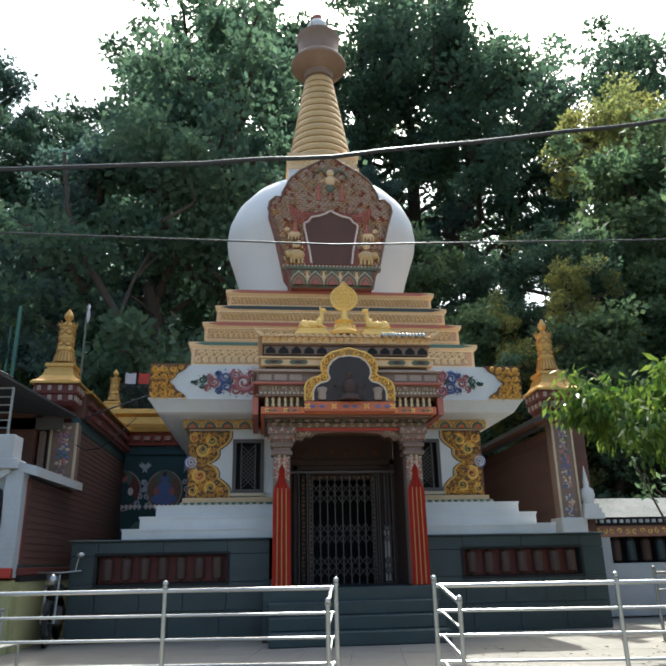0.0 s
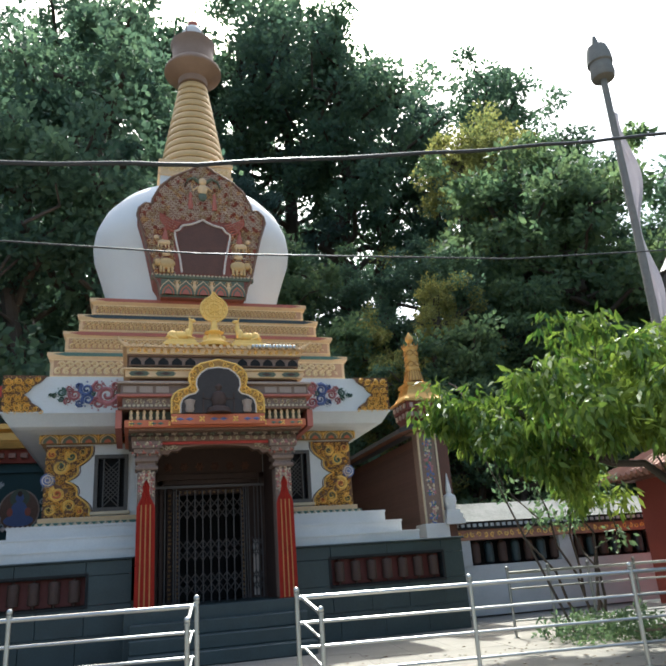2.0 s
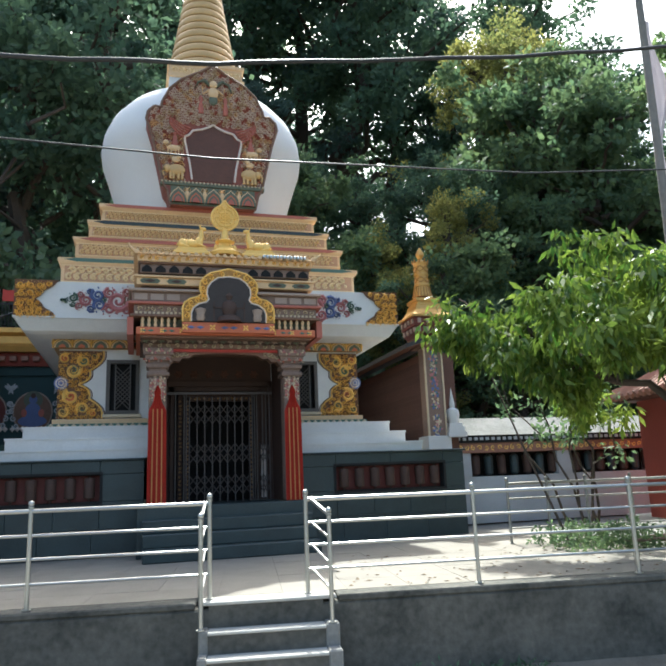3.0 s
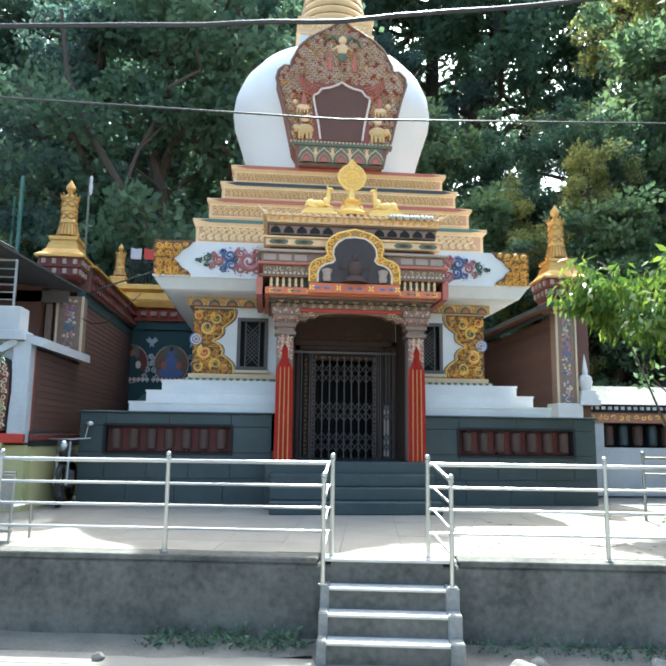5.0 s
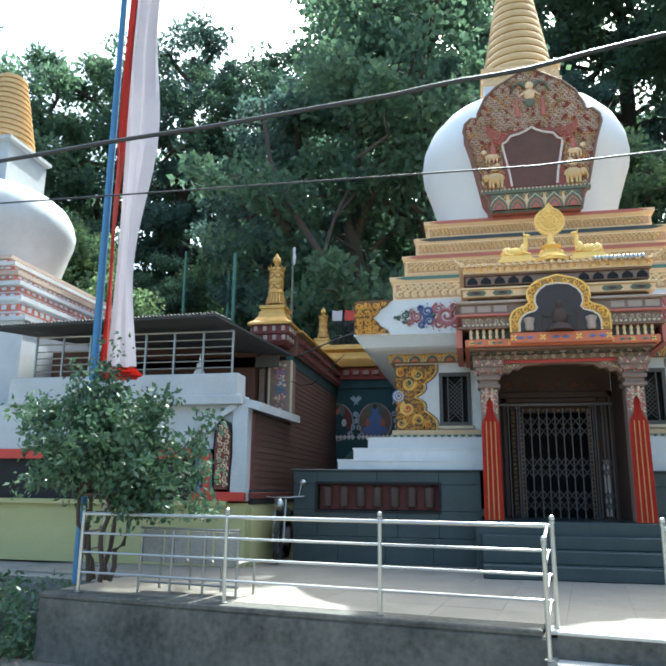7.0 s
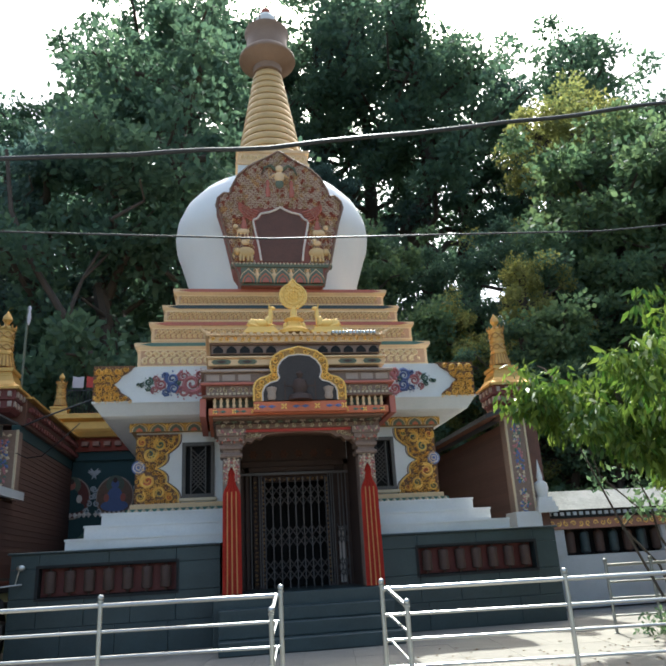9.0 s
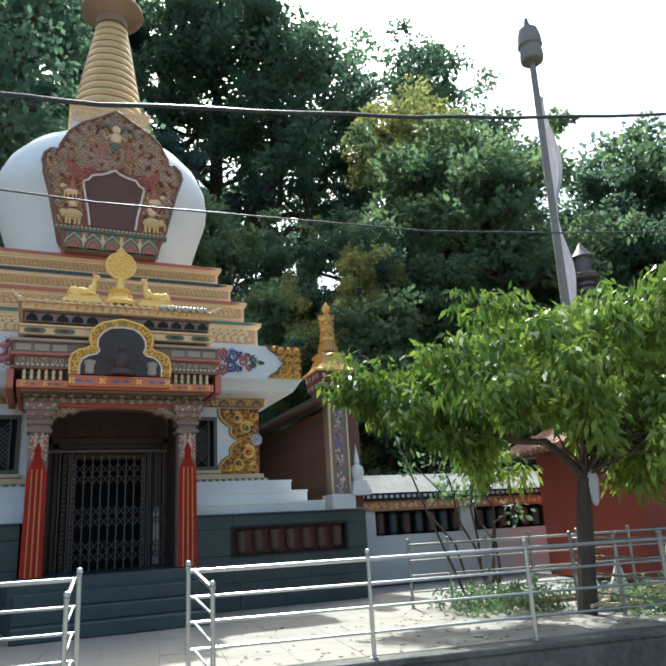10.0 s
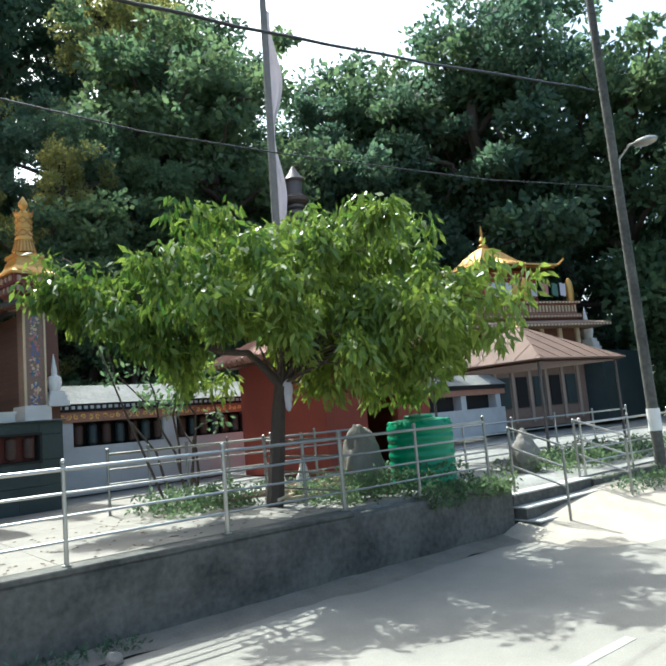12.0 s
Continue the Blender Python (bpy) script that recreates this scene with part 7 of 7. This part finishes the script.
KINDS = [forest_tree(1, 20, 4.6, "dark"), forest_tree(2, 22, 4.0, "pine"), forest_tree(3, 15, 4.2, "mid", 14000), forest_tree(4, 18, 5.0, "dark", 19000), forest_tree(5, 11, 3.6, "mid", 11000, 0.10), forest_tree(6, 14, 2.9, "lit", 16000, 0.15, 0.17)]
PLACES = []
def plant(k, az, dist, topel, extra=0.0):
    """Kind k, seen from the road at azimuth az, its top at elevation topel."""
    x, y = -1.1 + dist * math.sin(radians(az)), -6.3 + dist * math.cos(radians(az))
    g = land(x, y)
    top = 1.05 + dist * math.tan(radians(topel))
    h = (20, 22, 15, 18, 11, 14)[k]
    s = (top - g) / (h * 0.96)
    PLACES.append((k, x, y, g, s, (az * 37 + dist * 13) % 360))
rng0 = random.Random(11)
# outline of the wood against the sky: azimuth, elevation
SKY = ((-60, 30), (-50, 31), (-44, 33), (-38, 31), (-31, 34), (-25, 36), (-20, 33.5), (-15, 35), (-11, 36), (-8, 43), (-3.5, 44), (0, 40.5), (4, 42), (9, 44), (14, 43.5), (19, 42.5), (22, 40), (27, 36.5), (33, 38), (36, 34), (39, 29), (42, 23.5), (45, 23), (48, 26), (52, 28), (57, 28.5), (61, 32), (66, 30), (71, 25.5), (76, 22), (82, 24), (90, 26))
for i, (az, el) in enumerate(SKY):
    d = 60 + 5 * rng0.random() if -12 < az < 40 else 40 + 6 * rng0.random()
    plant((0, 3, 1, 3, 0, 1)[i % 6] if el > 33 else (3, 2, 0)[i % 3], az, d, el)
def limit(az, w=5.5):
    return min([e for a, e in SKY if abs(a - az) < w] or [25])
for n_, step, d0, d1, f0, f1, ks in ((44, 3.6, 30, 34, 0.5, 0.75, (2, 3, 0)), (46, 3.4, 24, 27, 0.32, 0.5, (4, 2, 3)), (30, 5.2, 46, 52, 0.72, 0.86, (3, 0, 1))):
    for i in range(n_):
        az = -64 + i * step + rng0.uniform(-1.2, 1.2)
        if 52 < az < 84 and d0 < 40 or 13 < az < 31 and d0 > 40:
            continue
        plant(ks[i % len(ks)], az, d0 + (d1 - d0) * rng0.random(), limit(az) * rng0.uniform(f0, f1))
# kind 5 crowns carry their sunlight in the yellow-green leaf colour
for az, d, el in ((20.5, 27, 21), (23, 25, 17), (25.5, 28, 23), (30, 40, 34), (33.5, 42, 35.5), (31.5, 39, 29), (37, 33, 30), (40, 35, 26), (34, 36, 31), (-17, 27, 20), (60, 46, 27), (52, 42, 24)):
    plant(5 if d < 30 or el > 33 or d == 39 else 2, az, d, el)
for k, az, d, el in ((3, -9.5, 23, 36), (0, -3.5, 24.5, 42.5), (1, -16, 25, 33), (4, 74, 38, 8), (4, 78.5, 36, 8), (2, 71, 45, 11), (2, 82, 38, 12)):
    plant(k, az, d, el)
used = set()
for k, x, y, g, s, r in PLACES:
    m = pose(x, y, g, 0, 0, r) @ Matrix.Diagonal((s, s, s, 1))
    if k not in used:
        used.add(k)
        KINDS[k].matrix_world = m
    else:
        ob = copy_thing(KINDS[k], pose(x, y, g, 0, 0, r))
        ob.scale = (s, s, s)


# ---- leaning trunk, poles, fence and flags behind the gallery ----
lean = thing("tree", "leaning grey tree trunk in front of the dark wood", "tree")
part("trunk", tube(bmesh.new(), [(-3.4, 14.2, 3.6), (-4.1, 14.0, 5.7), (-4.82, 14.0, 6.87), (-6.05, 14.0, 8.76), (-7.0, 14.1, 10.3), (-7.8, 14.3, 12.2), (-8.2, 14.5, 14.5)], 0.17, 9, 0.06), M["bark"], lean, "", True)
for e in ((-4.6, 14.8, 12.0), (-3.4, 15.4, 13.0), (-4.2, 16.4, 14.5)):
    part("limb", tube(bmesh.new(), [(-5.8, 14.0, 8.4), (-5.5, 14.3, 9.8), e], 0.08, 7, 0.025), M["bark"], lean, "", True)
for x, y, top in ((-11.4, 16.0, 9.6), (-9.7, 16.0, 8.7), (-8.1, 12.2, 8.0)):
    gp = thing("pole", "thin green painted pole with rungs behind the roofs", "pole", "green poles", at=(x, y, 0))
    part("shaft", tube(bmesh.new(), [(0, 0, 0), (0, 0, top)], 0.055, 8), M["pole_green"], gp, "", True)
    for q in range(9):
        part("rung", tube(bmesh.new(), [(-0.10, 0, top - 0.4 - q * 0.36), (0.10, 0, top - 0.4 - q * 0.36)], 0.014, 5), M["pole_green"], gp)
fp3 = thing("flagpole", "thin wooden flagpole with a rolled pale flag behind the turret", "flagpole", "flagpoles", at=(-4.80, 6.6, 4.0))
part("pole", tube(bmesh.new(), [(0, 0, 0), (0.0, 0, 1.95)], 0.022, 6), M["olive"], fp3, "", True)
part("flag", lathe(bmesh.new(), [(0.01, 1.6), (0.03, 1.66), (0.035, 1.78), (0.02, 1.86), (0.03, 1.95), (0.01, 1.99)], 8, (0.03, 0, 0)), M["flag"], fp3, "rolled pale flag", True)
fence = thing("fence", "thin dark iron fence above the golden cornice", "fence")
for i in range(17):
    part("bar", B(-4.95 + i * 0.075, -4.935 + i * 0.075, 10.9, 10.915, 4.6, 5.45), M["cable"], fence)
for z in (4.75, 5.38):
    part("rail", B(-4.97, -3.72, 10.89, 10.905, z, z + 0.03), M["cable"], fence)
for x, k in ((-4.83, "flag"), (-4.50, "red")):
    hung = tagged(obj("prayer_flag", slab(bmesh.new(), [(x, 5.46), (x + 0.26, 5.45), (x + 0.27, 5.74), (x + 0.13, 5.72), (x, 5.75)], 10.868, 10.88), M[k]), "small white prayer flag on the iron fence" if k == "flag" else "small red prayer flag on the iron fence", "flag", "small prayer flags")
wire([(-4.46, 5.72, 3.50), (-3.9, 5.35, 3.62), (-3.22, 4.98, 3.76)], 0.014, "grey pipe from the gallery eave to the temple")
wire([(-4.55, 5.75, 3.06), (-4.35, 5.7, 2.96), (-4.1, 5.6, 2.97), (-3.75, 5.3, 3.16), (-3.45, 5.2, 3.42)], 0.008, "sagging thin cable under the gallery eave")


# ---- shade tree, shrub, weeds ----
shade = thing("tree", "low spreading tree with fresh drooping green leaves by the terrace", "tree", at=(4.95, 0.62, 0))
rng = np.random.default_rng(21)
bm = bmesh.new()
P, V = Vector((0.754, -0.657, 0)), Vector((0.657, 0.754, 0))
fork = limb(bm, (0.05, -0.04, -0.1), P * 0.28 + Vector((0, 0, 1.55)), 0.12, 0.085, rng, 0.03)[-1]
arch_ = [fork, P * 0.10 + Vector((0, 0, 1.78)), P * -0.12 + Vector((0, 0, 2.02)), P * -0.48 + Vector((0, 0, 2.06)), P * -0.95 + Vector((0, 0, 2.3)), P * -1.5 + Vector((0, 0, 2.6))]
tube(bm, arch_, 0.06, 8, 0.03)
cl, sp = [], []
for k, (du, z) in enumerate(((-2.67, 3), (-2.33, 2.78), (-1.85, 2.64), (-1.48, 2.87), (-1.51, 2.3), (-1.15, 1.99), (-0.94, 1.78), (-0.93, 2.83), (-0.63, 3.16), (-0.39, 3.46), (-0.96, 2.4), (-0.31, 2.9), (-0.45, 2.42), (0.08, 3.56), (0.16, 3.05), (0.06, 2.56), (0.6, 3.58), (0.62, 3.08), (0.53, 2.64), (1.12, 3.52), (1.14, 2.99), (1.16, 2.6), (1.69, 3.58), (1.62, 3.13), (1.58, 2.66), (2.12, 3.28), (2.12, 2.74), (2.01, 2.22), (2.57, 2.95), (2.63, 2.47), (2.52, 2), (3.02, 2.62), (3.1, 2.29), (2.82, 1.98), (2.25, 1.67), (1.7, 1.77), (2.11, 1.48), (1.29, 1.8), (1.08, 1.65), (1.52, 2.08), (0.55, 2.2), (0.72, 1.98), (0.30, 2.32), (0.95, 2.15), (1.25, 2.3), (-0.15, 2.5))):
    dv = (0.0, 1.0, -1.0, 0.5, -0.5)[k % 5] * (0.35 if du < -1.4 else 1.0)
    end = P * du + V * dv + Vector((0, 0, z + 0.08))
    root = arch_[3] if -1.4 < du < -0.3 else arch_[5] if du < -1.4 else fork
    mid = root.lerp(end, 0.55) + Vector((0, 0, 0.18 if z > 2.3 else 0.45))
    limb(bm, root, mid, 0.019, 0.012, rng, 0.12)
    b = limb(bm, mid, end, 0.012, 0.004, rng, 0.12)
    for p in [b[3], b[4], b[5]] + [end] * 7:
        cl.append(p + Vector(rng.normal(0, 1, 3)) * (0.19, 0.19, 0.15)[0])
        sp.append(rng.uniform(0.13, 0.30))
part("trunk", bm, M["bark"], shade, "", True)
cr = new("crown", leaf_mesh("crown", cl, 0.165, rng, 60, sp, LEAF["bright"], 0.34, 2.0, True))
cr.parent = shade
tagged(cr, "fresh green drooping leaves")
bm = bmesh.new()
for k in range(3):
    ball(bm, (0.27, -0.24, 1.50 - 0.1 * k), 0.11 - 0.02 * k, (0.7, 0.7, 1.4), 8)
part("tied_cloth", bm, M["flag"], shade, "white cloth tied round the fork", True)
part("dead_twig", tube(bmesh.new(), [P * -1.7 + Vector((0, 0, 2.75)), P * -2.0 + Vector((0, 0, 2.98)), P * -2.25 + Vector((0, 0, 3.22)), P * -2.36 + Vector((0, 0, 3.40)), P * -2.45 + Vector((0, 0, 3.46))], 0.022, 6, 0.008), M["column"], shade, "pale dead twig", True)
bare = thing("branch", "thin bare leaning branch beside the tree", "branch", at=(4.3, 1.9, 0))
part("stem", tube(bmesh.new(), [(0, 0, 0), (-0.3, 0.5, 1.4), (-0.5, 0.9, 2.5), (-1.0, 1.3, 3.2)], 0.02, 5, 0.006), M["bark"], bare, "", True)
young = thing("sapling", "thin young tree with several stems in the planted bed", "tree", at=(5.3, 3.0, 0))
bm = bmesh.new()
cl, sp = [], []
for i in range(6):
    e = Vector((rng.normal(0, 0.5), rng.normal(0, 0.4), 2.1 + rng.random() * 0.5))
    one = bmesh.new()
    pts = limb(one, (rng.normal(0, 0.1), rng.normal(0, 0.1), 0), e, 0.025, 0.008, rng, 0.1)
    part("stem", one, M["bark"], young, "", True)
    cl += pts[4:]
    sp += [0.22] * len(pts[4:])
bm.free()
c2 = new("crown", leaf_mesh("crown", cl, 0.11, rng, 40, sp, LEAF["mid"], 0.45, 0.6))
c2.parent = young

shrub = thing("shrub", "leafy grey-green shrub by the railing and flagpole", "shrub", at=(-5.45, 1.05, 0.1))
bm = bmesh.new()
cl, sp = [], []
stems = [limb(bm, (0.12 * math.cos(i * 1.3), 0.10 * math.sin(i * 1.3), 0), (0.35 * math.cos(i * 1.3), 0.2 * math.sin(i * 1.3), 0.95 + 0.1 * (i % 3)), 0.032, 0.02, rng, 0.08)[-1] for i in range(5)]
for i in range(34):
    a = i * 2.4
    reach = 0.25 + 1.1 * rng.random()
    e = Vector((math.cos(a) * reach * 1.08, math.sin(a) * reach * 0.5, 1.0 + 1.55 * rng.random() * (1.12 - reach * 0.42)))
    if math.cos(a) > 0.55 and i % 3 == 0:
        e.z = 0.80 + 0.25 * rng.random()
    pts = limb(bm, stems[i % 5], e, 0.016, 0.005, rng, 0.12)
    for p in pts[3:]:
        for _ in range(3):
            cl.append(p + Vector(rng.normal(0, 1, 3)) * 0.10)
            sp.append(rng.uniform(0.08, 0.21))
part("stem", bm, M["bark"], shrub, "", True)
c3 = new("crown", leaf_mesh("crown", cl, 0.088, rng, 30, sp, LEAF["shrub"], 0.5, 0.3, True))
c3.parent = shrub


def weeds(name, u0, u1, v0, v1, z, n, h, size, seed, key="shrub", label="low green weeds", stuff=True):
    r = np.random.default_rng(seed)
    pts = np.stack([r.uniform(u0, u1, n), r.uniform(v0, v1, n), z + h * r.random(n) ** 1.5], 1)
    me = leaf_mesh(name, pts, size, r, 6, 0.07, LEAF[key], 0.4)
    ob = rail_frame(new(name, me))
    tagged(ob, label, "weeds", kind="stuff")
weeds("weeds", -2.3, -0.85, -0.40, -0.15, -0.75, 140, 0.13, 0.06, 1, label="tufts of weeds at the foot of the wall")
weeds("weeds", 0.6, 2.4, -0.35, -0.15, -0.75, 120, 0.10, 0.05, 2, label="tufts of weeds at the foot of the wall")
weeds("ground_cover", 5.2, 7.6, 0.15, 1.6, 0.0, 700, 0.32, 0.07, 3, "mid", "leafy ground cover in the planted bed")
weeds("ground_cover", 3.6, 5.0, 1.7, 3.1, 0.0, 450, 0.28, 0.07, 4, "mid", "leafy ground cover in the planted bed")
weeds("ground_cover", 10.2, 16, 0.4, 2.2, -0.2, 700, 0.3, 0.09, 5, "mid", "leafy ground cover beyond the far steps")
weeds("ground_cover", -9.5, -6.1, -0.5, 0.8, -0.7, 900, 0.75, 0.09, 6, "shrub", "rough green growth on the bank")
weeds("weeds", 6.2, 7.95, -0.24, 0.25, -0.12, 420, 0.16, 0.07, 7, "mid", "leafy plants spilling over the end of the wall")
weeds("weeds", 10.0, 13.5, -0.75, -0.1, -0.75, 700, 0.5, 0.07, 8, "mid", "low green growth below the far railing")

# fallen leaves on the terrace, in the sun and round the bed
rl = random.Random(31)
bm = bmesh.new()
for i in range(150):
    u, v = rl.uniform(0.6, 5.0), 0.15 + 2.6 * rl.random() ** 1.4
    a, r = rl.random() * 6.3, rl.uniform(0.018, 0.042)
    c, s = math.cos(a) * r, math.sin(a) * r
    vs = [bm.verts.new(p) for p in ((u - c, v - s, 0.003), (u - 0.45 * s, v + 0.45 * c, 0.010), (u + c, v + s, 0.004), (u + 0.45 * s, v - 0.45 * c, 0.012))]
    bm.faces.new(vs)
rail_frame(tagged(obj("fallen_leaves", bm, M["dry_leaf"]), "dry brown leaves scattered on the terrace", "leaves", kind="stuff"))
